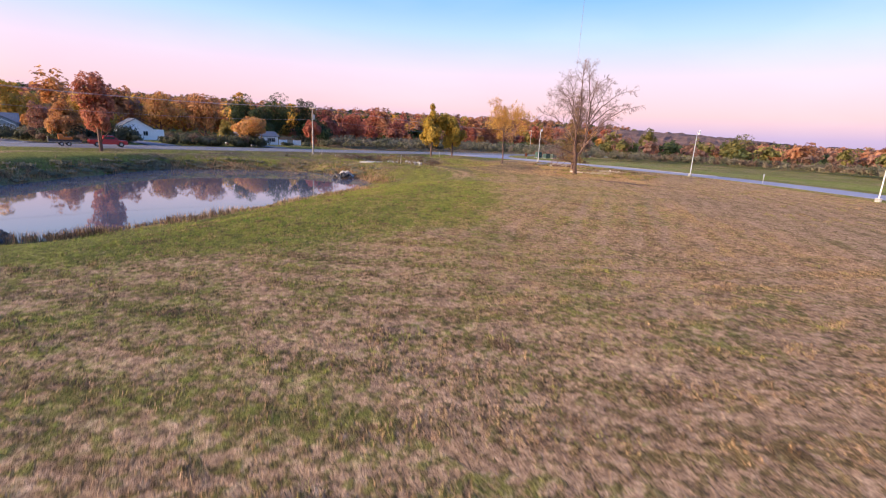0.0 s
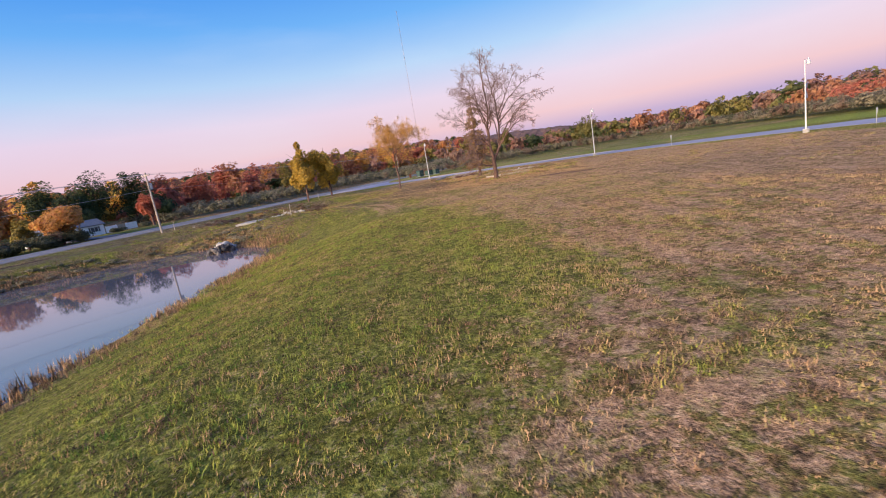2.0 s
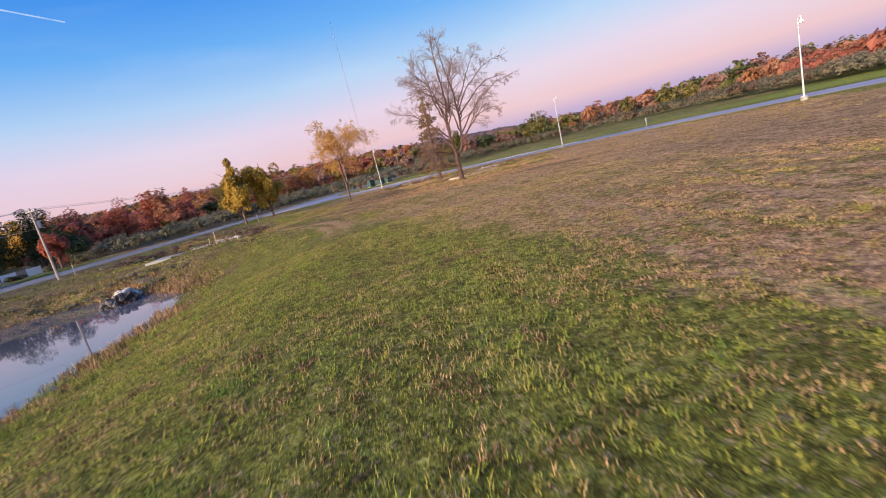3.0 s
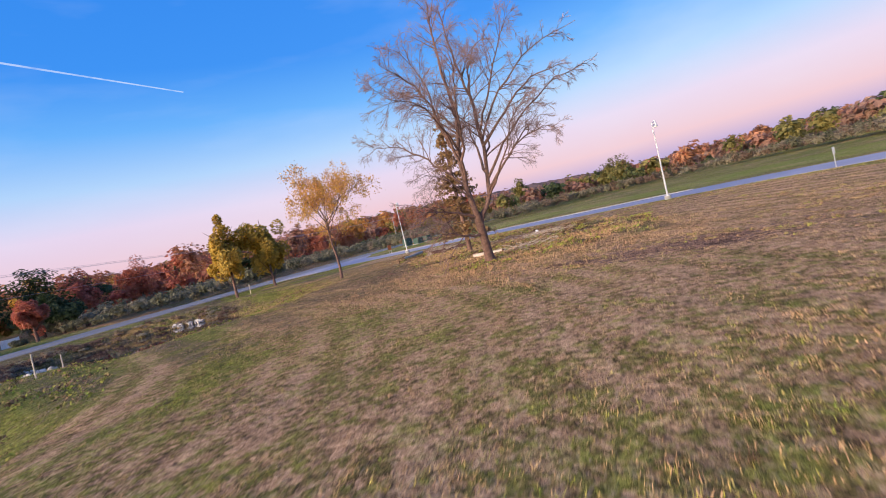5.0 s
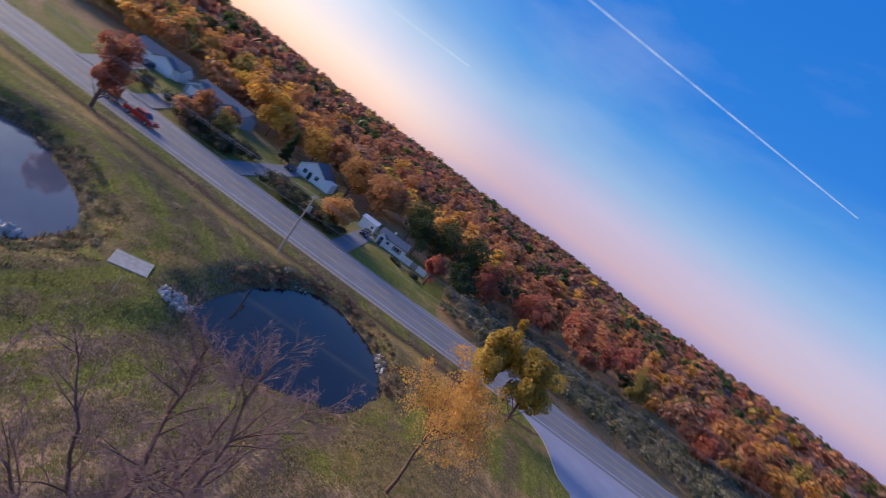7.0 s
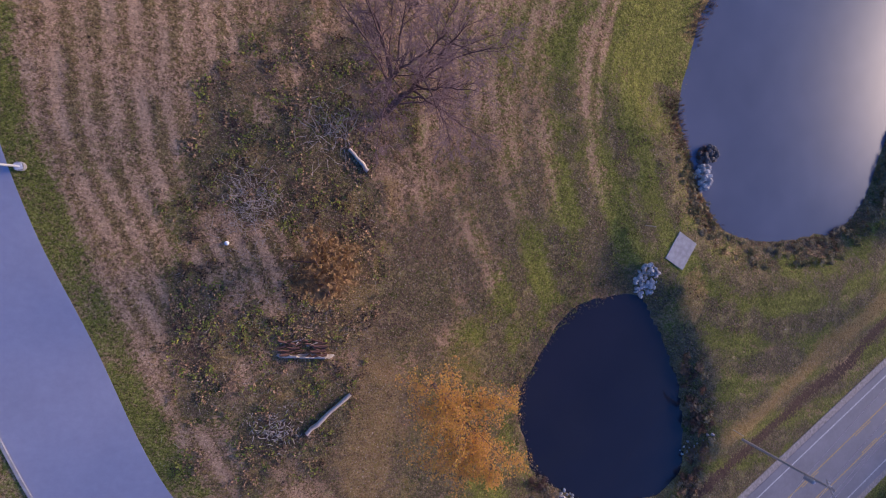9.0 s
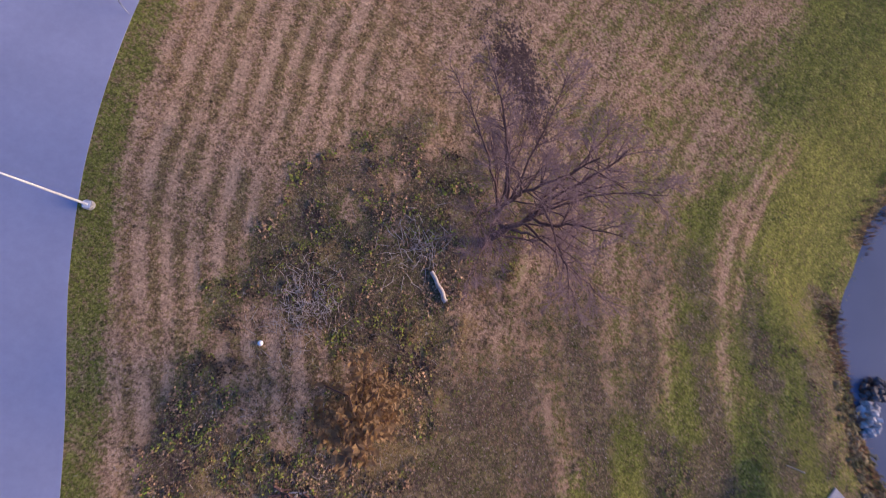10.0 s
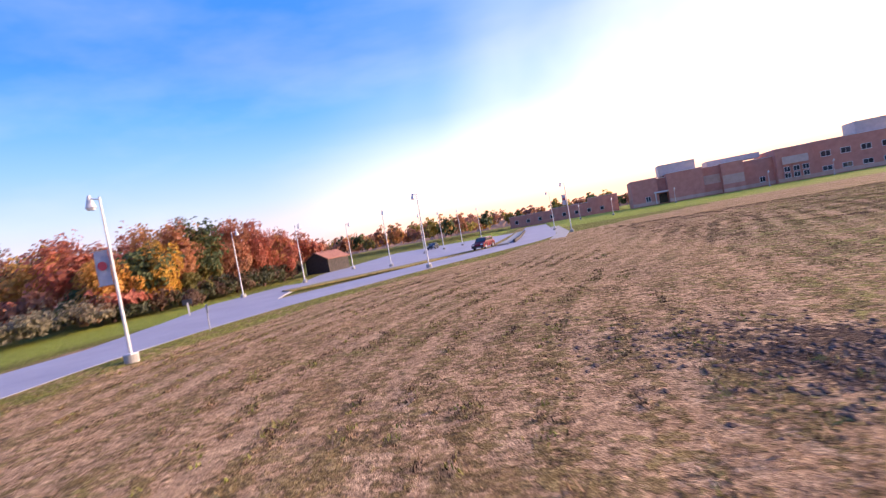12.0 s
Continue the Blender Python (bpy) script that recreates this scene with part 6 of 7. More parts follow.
strip("lot_island", np.array([(33.6, -4.5), (33.0, -20.0), (32.9, -40.0), (32.9, -58.0)]), 0.9, 0.9, 0.17, CONCRETE, "long raised concrete island beside the parking lot", "kerb", 0.2)
strip("island_edge", np.array([(32.0, -6.0), (31.6, -20.0), (31.6, -56.0)]), 0.12, 0.12, 0.5, SHED_DARK, "low dark wall along the lot island", "wall", 0.6)
strip("path", np.array([(26.2, 1.5), (24.6, -14.0), (24.2, -60.0)]), 1.0, 1.0, 0.03, CONCRETE, "pale concrete footpath beside the drive", "path", 0.2)
strip("grass_island", smooth_line([(55.0, 17.5), (50.5, 12.8), (45.0, 7.5), (41.5, 2.5)], 6), 1.5, 1.5, 0.12, ISLAND_GRASS, "narrow grass island between the drive and the lot", "grass", 0.14)

# ---- pond edge: slab, rocks ----
ROCK = surface("pale_rubble_stone", (0.33, 0.30, 0.27), (0.60, 0.56, 0.51), 5.0, 0.9, bump=0.6, fine=16.0, dist=0.03, spread=0.3)
ROCK_DARK = surface("dark_wet_stone", (0.05, 0.045, 0.045), (0.16, 0.14, 0.13), 5.0, 0.8, bump=0.6, fine=16.0, dist=0.03, spread=0.3)


def rock_mesh(seed, mat):
    rng = np.random.default_rng(seed)
    bm = bmesh.new()
    bmesh.ops.create_icosphere(bm, subdivisions=1, radius=0.5)
    for v in bm.verts:
        v.co *= rng.uniform(0.7, 1.25)
        v.co.z *= 0.7
    me = bpy.data.meshes.new("rock")
    bm.to_mesh(me)
    bm.free()
    me.materials.append(mat)
    return me


ROCKS = [rock_mesh(700 + k, ROCK) for k in range(5)]
ROCKS_D = [rock_mesh(710 + k, ROCK_DARK) for k in range(5)]


def rock_heap(name, x, y, z, rx, ry, n, seed, label, forms, size, turn=0.0, hump=0.0):
    rng = np.random.default_rng(seed)
    t = thing(name, x, y, z, turn, label, "rocks")
    for k in range(n):
        a, r = rng.uniform(0, 6.28), rng.uniform(0, 1) ** 0.5
        px, py = math.cos(a) * r * rx, math.sin(a) * r * ry
        ob = new("rock", forms[int(rng.integers(0, len(forms)))])
        ob.parent = t
        s = size * rng.uniform(0.5, 1.5)
        wx, wy = (pose(x, y, 0, 0, 0, turn) @ Vector((px, py, 0))).to_2d()
        zz = max(height(wx, wy) - z, 0.0 if hump else -9) + hump * (1 - r * r)
        ob.matrix_basis = pose(px, py, zz + s * 0.12, rng.uniform(0, 90), rng.uniform(0, 90), rng.uniform(0, 360)) @ Matrix.Diagonal((s, s, s, 1))
    return t


SLAB_AT = (-11.85, 70.95)
sl = thing("culvert_slab", SLAB_AT[0], SLAB_AT[1], -0.62, 160, "flat concrete culvert slab between the two ponds", "culvert")
part("top", box(0, 0, 0.52, 2.6, 3.1, 0.22, 0.03), CONCRETE, sl)
for sx in (-1, 1):
    part("wing_wall", box(sx * 1.15, 0, -0.1, 0.25, 2.9, 1.1, 0.02), CONCRETE, sl)
part("pipe", cyl((0, -2.2, -0.25), (0, 2.2, -0.25), 0.42, 0.42, 16), ROCK_DARK, sl)
rock_heap("rubble_apron", -9.0, 74.6, -1.0, 1.3, 1.9, 110, 720, "apron of pale broken rubble below the slab", ROCKS, 0.42, 30)
rock_heap("rubble_mound", -14.4, 62.8, WATER_A - 0.05, 1.15, 1.55, 66, 721, "mound of rubble at the edge of the pond", ROCKS, 0.5, 20, 0.6)
rock_heap("dark_rubble", -14.4, 60.4, WATER_A - 0.05, 1.4, 1.0, 40, 722, "dark wet stones at the edge of the pond", ROCKS_D, 0.5, 20, 0.7)
rock_heap("shore_stones", -24.0, 17.2, WATER_A - 0.1, 3.2, 1.6, 90, 723, "grey stones along the near pond shore", ROCKS_D, 0.45, 150, 0.5)
rock_heap("shore_stones", -6.5, 98.6, WATER_B, 2.4, 0.7, 40, 724, "pale stones along the small pond's shore", ROCKS, 0.35, -30, 0.2)
rock_heap("roadside_stones", -19.5, 92.5, -1.0, 3.5, 0.7, 26, 725, "loose pale stones on the roadside bank", ROCKS, 0.3, 43)

SOIL = surface("dark_soil", (0.065, 0.038, 0.028), (0.17, 0.10, 0.074), 5.0, 0.95, bump=0.6, fine=16.0)

# ---- fallen timber near the tree ----
LOG_PALE = surface("bleached_log", (0.36, 0.29, 0.23), (0.56, 0.48, 0.40), 4.0, 0.9, bump=0.6, fine=20.0, dist=0.02)
LOG_ROT = surface("rotten_wood", (0.075, 0.038, 0.027), (0.19, 0.095, 0.07), 5.0, 0.95, bump=0.8, fine=20.0, dist=0.03)


def log(p, q, r1, r2, label, seed, name="log"):
    rng = np.random.default_rng(seed)
    p, q = np.array(p), np.array(q)
    t = thing(name, p[0], p[1], height(*p) + 0.02, 0, label, "log", "fallen timber")
    d = q - p
    z1 = height(*q) - height(*p)
    n = 9
    f = np.linspace(0, 1, n)
    tb = Tubes()
    pts = np.stack([f * d[0] + rng.normal(0, 0.03, n), f * d[1] + rng.normal(0, 0.03, n), f * z1 + (r1 + (r2 - r1) * f) * 0.85], 1)
    tb.add(pts, (r1 + (r2 - r1) * f) * rng.uniform(0.9, 1.1, n), 12)
    k = len(tb.v[0])
    ob = tb.mesh("trunk", LOG_PALE, t)
    for e in (0, n - 1):
        dd = (pts[1] - pts[0]) * (-1 if e == 0 else 1)
        dd = dd / np.linalg.norm(dd) * 0.05
        r = r1 if e == 0 else r2
        part("cut_end", cyl(pts[e] - dd * 0.2, pts[e] + dd, r * 0.97, r * 0.9, 12), LOG_ROT, t)
    return t


log((20.5, 69.7), (22.2, 68.4), 0.17, 0.14, "short bleached log lying in the grass", 731)
log((18.7, 87.9), (21.7, 91.5), 0.16, 0.20, "long pale log lying in rough grass", 732)


def hollow_trunk(x, y, length, turn):
    """A split trunk: a bleached half shell of bark, ragged at both ends, with rotten wood spilling out of it."""
    rng = np.random.default_rng(733)
    t = thing("hollow_trunk", x, y, height(x, y), turn, "split hollow trunk of bleached bark with rotten red-brown wood", "log", "fallen timber")
    na, nl, th = 12, 18, 0.07
    rows = []
    for k in range(nl + 1):
        f = k / nl
        ragged = min(1.0, 6 * min(f, 1 - f)) * rng.uniform(0.85, 1.1)
        lo, hi = radians(205 - 15 * ragged), radians(205 - (150 + 50 * rng.uniform(0, 1)) * (0.35 + 0.65 * ragged))
        r = 0.46 - 0.14 * f
        rows.append([(length * f + rng.normal(0, 0.03), rr * math.sin(a - radians(180)) * -1.0 * rng.uniform(0.95, 1.05), r * 0.75 + rr * math.cos(a - radians(180)) * -1.0)
                     for rr in (r, r - th) for a in np.linspace(lo, hi, na)])
    v = np.array(rows).reshape(-1, 3)
    faces = []
    w = 2 * na
    for k in range(nl):
        for a in range(na - 1):
            faces.append((k * w + a, k * w + a + 1, (k + 1) * w + a + 1, (k + 1) * w + a))
            faces.append((k * w + na + a + 1, k * w + na + a, (k + 1) * w + na + a, (k + 1) * w + na + a + 1))
        for a in (0, na - 1):
            faces.append((k * w + a, k * w + na + a, (k + 1) * w + na + a, (k + 1) * w + a))
    mesh_np("bark_shell", v, [np.array(faces)], LOG_PALE, t)
    for k in range(34):
        f, ln, yy = rng.uniform(0.12, 0.85), rng.uniform(0.25, 0.9), rng.uniform(-1.15, 0.15)
        tilt = rng.uniform(-0.25, 0.25)
        z = 0.08 + 0.16 * max(0.0, 1 + yy)
        part("rotten_piece", cyl((length * f, yy, z), (length * f + ln, yy + tilt, z + rng.uniform(-0.05, 0.15)), rng.uniform(0.06, 0.14), rng.uniform(0.02, 0.08), 6), LOG_ROT, t)
    for k in range(9):
        f, yy = rng.uniform(0.2, 0.9), rng.uniform(-1.1, -0.5)
        part("splinter", cyl((length * f, yy, 0.12), (length * f + rng.uniform(-0.5, 0.5), yy + rng.uniform(-0.3, 0.3), 0.25), 0.05, 0.015, 6), LOG_PALE, t)
    return t


hollow_trunk(20.6, 84.6, 4.4, 6.0)
wb = thing("white_ball", 29.73, 77.1, height(29.73, 77.1) + 0.12, 0, "small white ball lying in the rough grass", "ball")
bm = bmesh.new()
bmesh.ops.create_uvsphere(bm, u_segments=16, v_segments=10, radius=0.17)
part("shell", bm, TRIM, wb)


def brush(name, x, y, rx, ry, n, seed, label, mat, length=0.8, r=0.018, turn=0.0):
    """Fallen twigs lying about."""
    rng = np.random.default_rng(seed)
    tb = Tubes()
    px, py = x + rng.normal(0, rx, n), y + rng.normal(0, ry, n)
    pz = heights(px, py) + 0.02
    for p in np.stack([px, py, pz], 1):
        a, ln = rng.uniform(0, 6.28), length * rng.uniform(0.3, 1.4)
        e = np.array([math.cos(a), math.sin(a), rng.uniform(0.0, 0.3)]) * ln
        tb.add([p, p + e * 0.5 + rng.normal(0, 0.05, 3) + (0, 0, 0.04), p + e], (r, r * 0.8, r * 0.3), 4)
    return tagged(tb.mesh(name, mat, None), label, "twigs", kind="stuff")


brush("brush_pile", 28.6, 74.0, 1.1, 1.3, 330, 741, "scattered pile of bleached fallen twigs", LOG_PALE, 0.8, 0.014)
brush("fallen_branches", 23.8, 67.3, 1.0, 1.4, 110, 742, "grey fallen branches beside the log", LOG_PALE, 1.0, 0.02)
brush("dead_twig_mat", 28.0, 74.5, 2.4, 2.4, 420, 746, "thin brown dead twigs round the brush pile", BARK, 0.7, 0.012)
brush("twig_litter", 24.5, 82.0, 4.0, 6.0, 420, 743, "thin dead twigs strewn in rough grass", LOG_PALE, 0.5, 0.012)
brush("timber_chips", 24.0, 91.3, 0.9, 0.7, 130, 744, "pale broken timber chips in the grass", LOG_PALE, 0.4, 0.03)
brush("dead_wood", 14.0, 75.5, 2.0, 1.2, 30, 745, "brown dead wood lying in the grass", LOG_ROT, 0.7, 0.02)

rng = np.random.default_rng(751)
clod = np.array([(v.co.x, v.co.y, v.co.z) for v in ROCKS_D[0].vertices])
clod_f = np.array([tuple(p.vertices) for p in ROCKS_D[0].polygons])
k = 1300
a, b = rng.normal(0, 3.0, k), rng.normal(0, 1.3, k)
x, y = 23.0 + 0.74 * a + 0.67 * b, 52.6 - 0.67 * a + 0.74 * b
at = np.stack([x, y, heights(x, y)], 1)[:, None]
size = (rng.uniform(0.05, 0.24, (k, 1, 1)) ** 1.1 * rng.uniform(0.6, 1.3, (k, 1, 3))) * np.array([1, 1, 0.6])
V = (clod[None] * size + at).reshape(-1, 3)
F = (clod_f[None] + (np.arange(k) * len(clod))[:, None, None]).reshape(-1, 3)
tagged(mesh_np("soil_clods", V, [F], SOIL), "dark torn clods of bare soil", "soil", kind="stuff")
# ---- grass ----
def grass_mat():
    m, nt, b = base_mat("grass_blades", 0.8)
    b.inputs["Specular IOR Level"].default_value = 0.15
    at = nt.nodes.new("ShaderNodeAttribute")
    at.attribute_name = "tint"
    geo = nt.nodes.new("ShaderNodeNewGeometry")
    v = maths(nt, "MULTIPLY_ADD", geo.outputs["Random Per Island"], 0.22)
    v.node.inputs[2].default_value = -0.11
    # straw and green lighter than the ground, whose colour holds the shade between blades
    col = ramp(nt, [(0.0, (0.060, 0.038, 0.020)), (0.12, (0.22, 0.13, 0.072)), (0.32, (0.55, 0.345, 0.185)), (0.46, (0.36, 0.26, 0.11)), (0.62, (0.30, 0.29, 0.052)), (0.82, (0.20, 0.265, 0.040)), (1.0, (0.095, 0.16, 0.025))],
               maths(nt, "ADD", at.outputs["Fac"], v)).outputs[0]
    link(nt, col, b.inputs["Base Color"])
    return m


GRASS = grass_mat()


def blades(rng, x, y, z, h, w, lean, per, spread=0.035):
    """Tufts of narrow bent blades: per blades (two triangles as a quad strip tip) at every spot."""
    n = len(x)
    k = n * per
    px = np.repeat(x, per) + rng.normal(0, spread, k)
    py = np.repeat(y, per) + rng.normal(0, spread, k)
    pz = np.repeat(z, per) - 0.02
    hh = np.repeat(h, per) * rng.uniform(0.5, 1.25, k)
    ww = np.repeat(w, per) * rng.uniform(0.6, 1.3, k)
    a = rng.uniform(0, 2 * np.pi, k)
    b = a + rng.uniform(-0.6, 0.6, k) + np.pi / 2
    ln = hh * rng.uniform(0.2, 1.0, k) * lean
    base = np.stack([px, py, pz], 1)
    side = np.stack([np.cos(a) * ww, np.sin(a) * ww, np.zeros(k)], 1)
    out = np.stack([np.cos(b) * ln, np.sin(b) * ln, np.zeros(k)], 1)
    up = np.stack([np.zeros(k), np.zeros(k), hh], 1)
    v = np.stack([base - side, base + side, base + out + up], 1).reshape(-1, 3)
    return v, np.arange(3 * k).reshape(-1, 3)


def field_tint(x, y, rng):
    """0 dark, 0.3 straw, 0.6 olive, 0.9 green, by the part of the field."""
    ra, _ = line_dist(x, y, POND_A, True)
    rb, _ = line_dist(x, y, POND_B, True)
    dd, side = line_dist(x, y, DRIVE)
    edge = dd - DRIVE_HALF
    wob = vnoise(x, y, 7.0, 11) * 2.2 + vnoise(x, y, 2.3, 12) * 0.9
    band = 0.5 + 0.5 * np.sin((ra + 0.35 * wob) * 1.15)
    g = np.maximum(sst(25, 11, ra - 2.0 * sst(40, 30, y) + 1.6 * wob + 7.0 * sst(20, 4, y)) * (0.95 - 0.90 * sst(38, 55, y) * sst(7.5, 11.5, ra) * sst(0.15, 0.95, band + 0.25 * vnoise(x, y, 3.0, 73))), sst(14, 8, rb + wob) * 0.75)
    g = np.maximum(g, 0.68 * sst(2.6, 1.9, edge))
    g = np.maximum(g, 0.31 * sst(40, 24, ra + 1.5 * wob))
    rough = sst(1.15, 0.55, ((x - 25.8) / 9.6) ** 2 + ((y - 77.5) / 20.5) ** 2 + 0.22 * wob) * sst(-1.15, 0.0, vnoise(x, y, 4.5, 71) + 0.6 * vnoise(x, y, 1.6, 72))
    g = np.maximum(g, 0.55 * rough)
    t = 0.30 + 0.36 * g + 0.12 * vnoise(x, y, 1.1, 31) + 0.20 * vnoise(x, y, 0.35, 32) + rng.normal(0, 0.06, len(x))
    wild = vnoise(x, y, 1.7, 38) + 0.5 * vnoise(x, y, 0.6, 39)
    t = np.where(rough > 0.4, np.where(wild < -0.45, 0.06, np.where(wild < -0.08, 0.76, np.where(wild < 0.3, 0.56, 0.27))) + rng.normal(0, 0.05, len(x)), t)
    bank = sst(50, 64, y) * sst(24, 17, np.minimum(ra, rb) + wob)
    t = t - bank * (0.14 + 0.16 * vnoise(x, y, 1.3, 83) + 0.14 * vnoise(x, y, 0.5, 84))
    gold = sst(1.0, 0.3, ((x - 20.2) / 3.6) ** 2 + ((y - 79.2) / 4.2) ** 2 + 0.25 * wob)
    t = np.where(gold > 0.4, 0.36, t)
    dark = (vnoise(x, y, 0.55, 33) < -0.55) | (rng.uniform(0, 1, len(x)) < 0.07)
    t = np.where(dark, 0.04 + 0.05 * rng.uniform(0, 1, len(x)), t)
    return np.clip(t, 0, 1), g, rough, edge, np.minimum(ra, rb), side


def grass_patch(name, seed, x0, x1, y0, y1, n, label, clump=0.0):
    rng = np.random.default_rng(seed)
    x, y = rng.uniform(x0, x1, n), rng.uniform(y0, y1, n)
    t, g, rough, edge, r, side = field_tint(x, y, rng)
    ina, inb = inside(x, y, POND_A), inside(x, y, POND_B)
    ra, _ = line_dist(x, y, POND_A, True)
    row = np.sin(row_line(x, y, edge, ra) * 4.1 + 1.3)
    bald = 0.8 * vnoise(x, y, 0.5, 35) + 0.4 * vnoise(x, y, 2.6, 36) + 0.42 * row * (1 - 0.7 * g) * (1 - rough)
    off = (x - ROAD_MID[0]) * ROAD_N[0] + (y - ROAD_MID[1]) * ROAD_N[1]
    keep = (edge > 0.15) & ~ina & ~inb & (side < 0) & (off < -ROAD_HALF - 1.5) & (bald > -0.1 - 0.8 * g - 0.15 * rough)
    u, w = (x - 23.0) * 0.74 - (y - 52.6) * 0.67, (x - 23.0) * 0.67 + (y - 52.6) * 0.74
    bare = (u / 4.5) ** 2 + (w / 1.5) ** 2 + 0.4 * vnoise(x, y, 1.2, 13) < 1
    keep &= ~bare | (rng.uniform(0, 1, n) < 0.4)
    keep &= (rough < 0.4) | (rng.uniform(0, 1, n) < 0.3)
    x, y, t, g, rough, r = (q[keep] for q in (x, y, t, g, rough, r))
    h = 0.06 + 0.04 * g + 0.16 * rough + 0.025 * vnoise(x, y, 1.3, 37) + np.where(r < 3.5, 0.12, 0)
    v, f = blades(rng, x, y, heights(x, y), np.maximum(h, 0.03), np.full(len(x), 0.011), 1.1, 6, 0.05)
    ob = mesh_np(name, v, [f], GRASS, attrs={"tint": np.repeat(t, 18)})
    return tagged(ob, label, "grass", kind="stuff")


grass_patch("field_grass", 801, -13.0, 20.0, -4.0, 44.0, 50000, "short mown tufts of straw and green grass")
grass_patch("tree_grass", 802, 4.0, 47.0, 40.0, 100.0, 52000, "tan stubble and rough grass round the bare tree")
grass_patch("pond_grass", 803, -26.0, 8.0, 8.0, 106.0, 21000, "green grass on the banks between the ponds")


def near_tufts():
    """Coarser dark-footed tufts where the flight starts low over the stubble."""
    rng = np.random.default_rng(805)
    n = 32000
    x, y = rng.uniform(-14, 18, n), rng.uniform(-4, 30, n)
    t, g, rough, edge, r, side = field_tint(x, y, rng)
    ra, _ = line_dist(x, y, POND_A, True)
    row = np.sin(row_line(x, y, edge, ra) * 4.1 + 1.3)
    keep = (vnoise(x, y, 0.45, 61) + 0.6 * vnoise(x, y, 1.6, 62) + 0.6 * row > 0.42) & (r > 4)
    x, y, t, g = x[keep], y[keep], t[keep], g[keep]
    t = np.where(rng.uniform(0, 1, len(x)) < 0.38, 0.03 + 0.09 * rng.uniform(0, 1, len(x)), t + 0.2 * g)
    v, f = blades(rng, x, y, heights(x, y), 0.08 + 0.04 * vnoise(x, y, 0.9, 63), np.full(len(x), 0.015), 1.2, 9, 0.075)
    tagged(mesh_np("stubble_tufts", v, [f], GRASS, attrs={"tint": np.repeat(t, 27)}), "coarse dark-footed tufts of mown stubble", "grass", kind="stuff")


near_tufts()


def row_tufts():
    """Dark coarse clumps left standing along the mown rows."""
    rng = np.random.default_rng(807)
    n = 60000
    x, y = rng.uniform(4, 48, n), rng.uniform(22, 100, n)
    t, g, rough, edge, r, side = field_tint(x, y, rng)
    ra, _ = line_dist(x, y, POND_A, True)
    row = np.sin(row_line(x, y, edge, ra) * 4.1 + 1.3)
    keep = (side < 0) & (edge > 2.6) & (edge < 34) & (x > 16) & ((x > 24) | (y > 52)) & (rough < 0.4) & (g < 0.6) & (0.5 * row + 0.9 * vnoise(x, y, 0.7, 64) + 0.6 * vnoise(x, y, 3.5, 65) > 0.62)
    x, y = x[keep], y[keep]
    t = rng.choice([0.05, 0.09, 0.14, 0.18, 0.54, 0.62], len(x))
    v, f = blades(rng, x, y, heights(x, y), np.full(len(x), 0.10), np.full(len(x), 0.020), 1.3, 7, 0.06)
    tagged(mesh_np("row_tufts", v, [f], GRASS, attrs={"tint": np.repeat(t, 21)}), "dark coarse clumps standing along the mown rows", "grass", kind="stuff")


row_tufts()


def rough_weeds():
    """Leafy weeds, dead stalks and straw in the unmown ground beside the tree."""
    rng = np.random.default_rng(809)
    n, per = 8000, 6
    x, y = rng.uniform(14, 37, n), rng.uniform(56, 100, n)
    t, g, rough, edge, r, side = field_tint(x, y, rng)
    keep = (rough > 0.25) & (y > 60) & (vnoise(x, y, 1.1, 66) + 0.5 * vnoise(x, y, 3.0, 67) > -0.25) & (np.hypot(x - 19.85, y - 65) > 0.7)
    x, y = x[keep], y[keep]
    patch = vnoise(x, y, 2.4, 68) + 0.35 * rng.normal(size=len(x))
    tint = np.where(patch < -0.5, 0.05, np.where(patch < -0.15, 0.66, np.where(patch < 0.2, 0.14, np.where(patch < 0.4, 0.72, 0.22))))
    golden = (np.hypot((x - 20.4) / 3.9, (y - 79.2) / 4.4) + 0.45 * vnoise(x, y, 1.4, 69) + 0.25 * rng.normal(size=len(x)) < 1) | (np.hypot((x - 18.2) / 1.8, (y - 70.5) / 3.0) + 0.3 * vnoise(x, y, 1.4, 70) < 1)
    tint = np.where(golden, rng.choice([0.38, 0.42, 0.46, 0.20], len(x)), tint)
    k = len(x)
    px, py = np.repeat(x, per) + rng.normal(0, 0.15, k * per), np.repeat(y, per) + rng.normal(0, 0.15, k * per)
    pz = np.repeat(heights(x, y), per) + rng.uniform(0.03, 0.13, k * per)
    v, f = leaves_at(rng, np.stack([px, py, pz], 1), 0.09, 0.6)
    tagged(mesh_np("rough_weeds", v, [f], GRASS, attrs={"tint": np.repeat(np.repeat(tint, per), 4)}), "unmown olive, brown and straw weeds beside the bare tree", "weeds", kind="stuff")


rough_weeds()


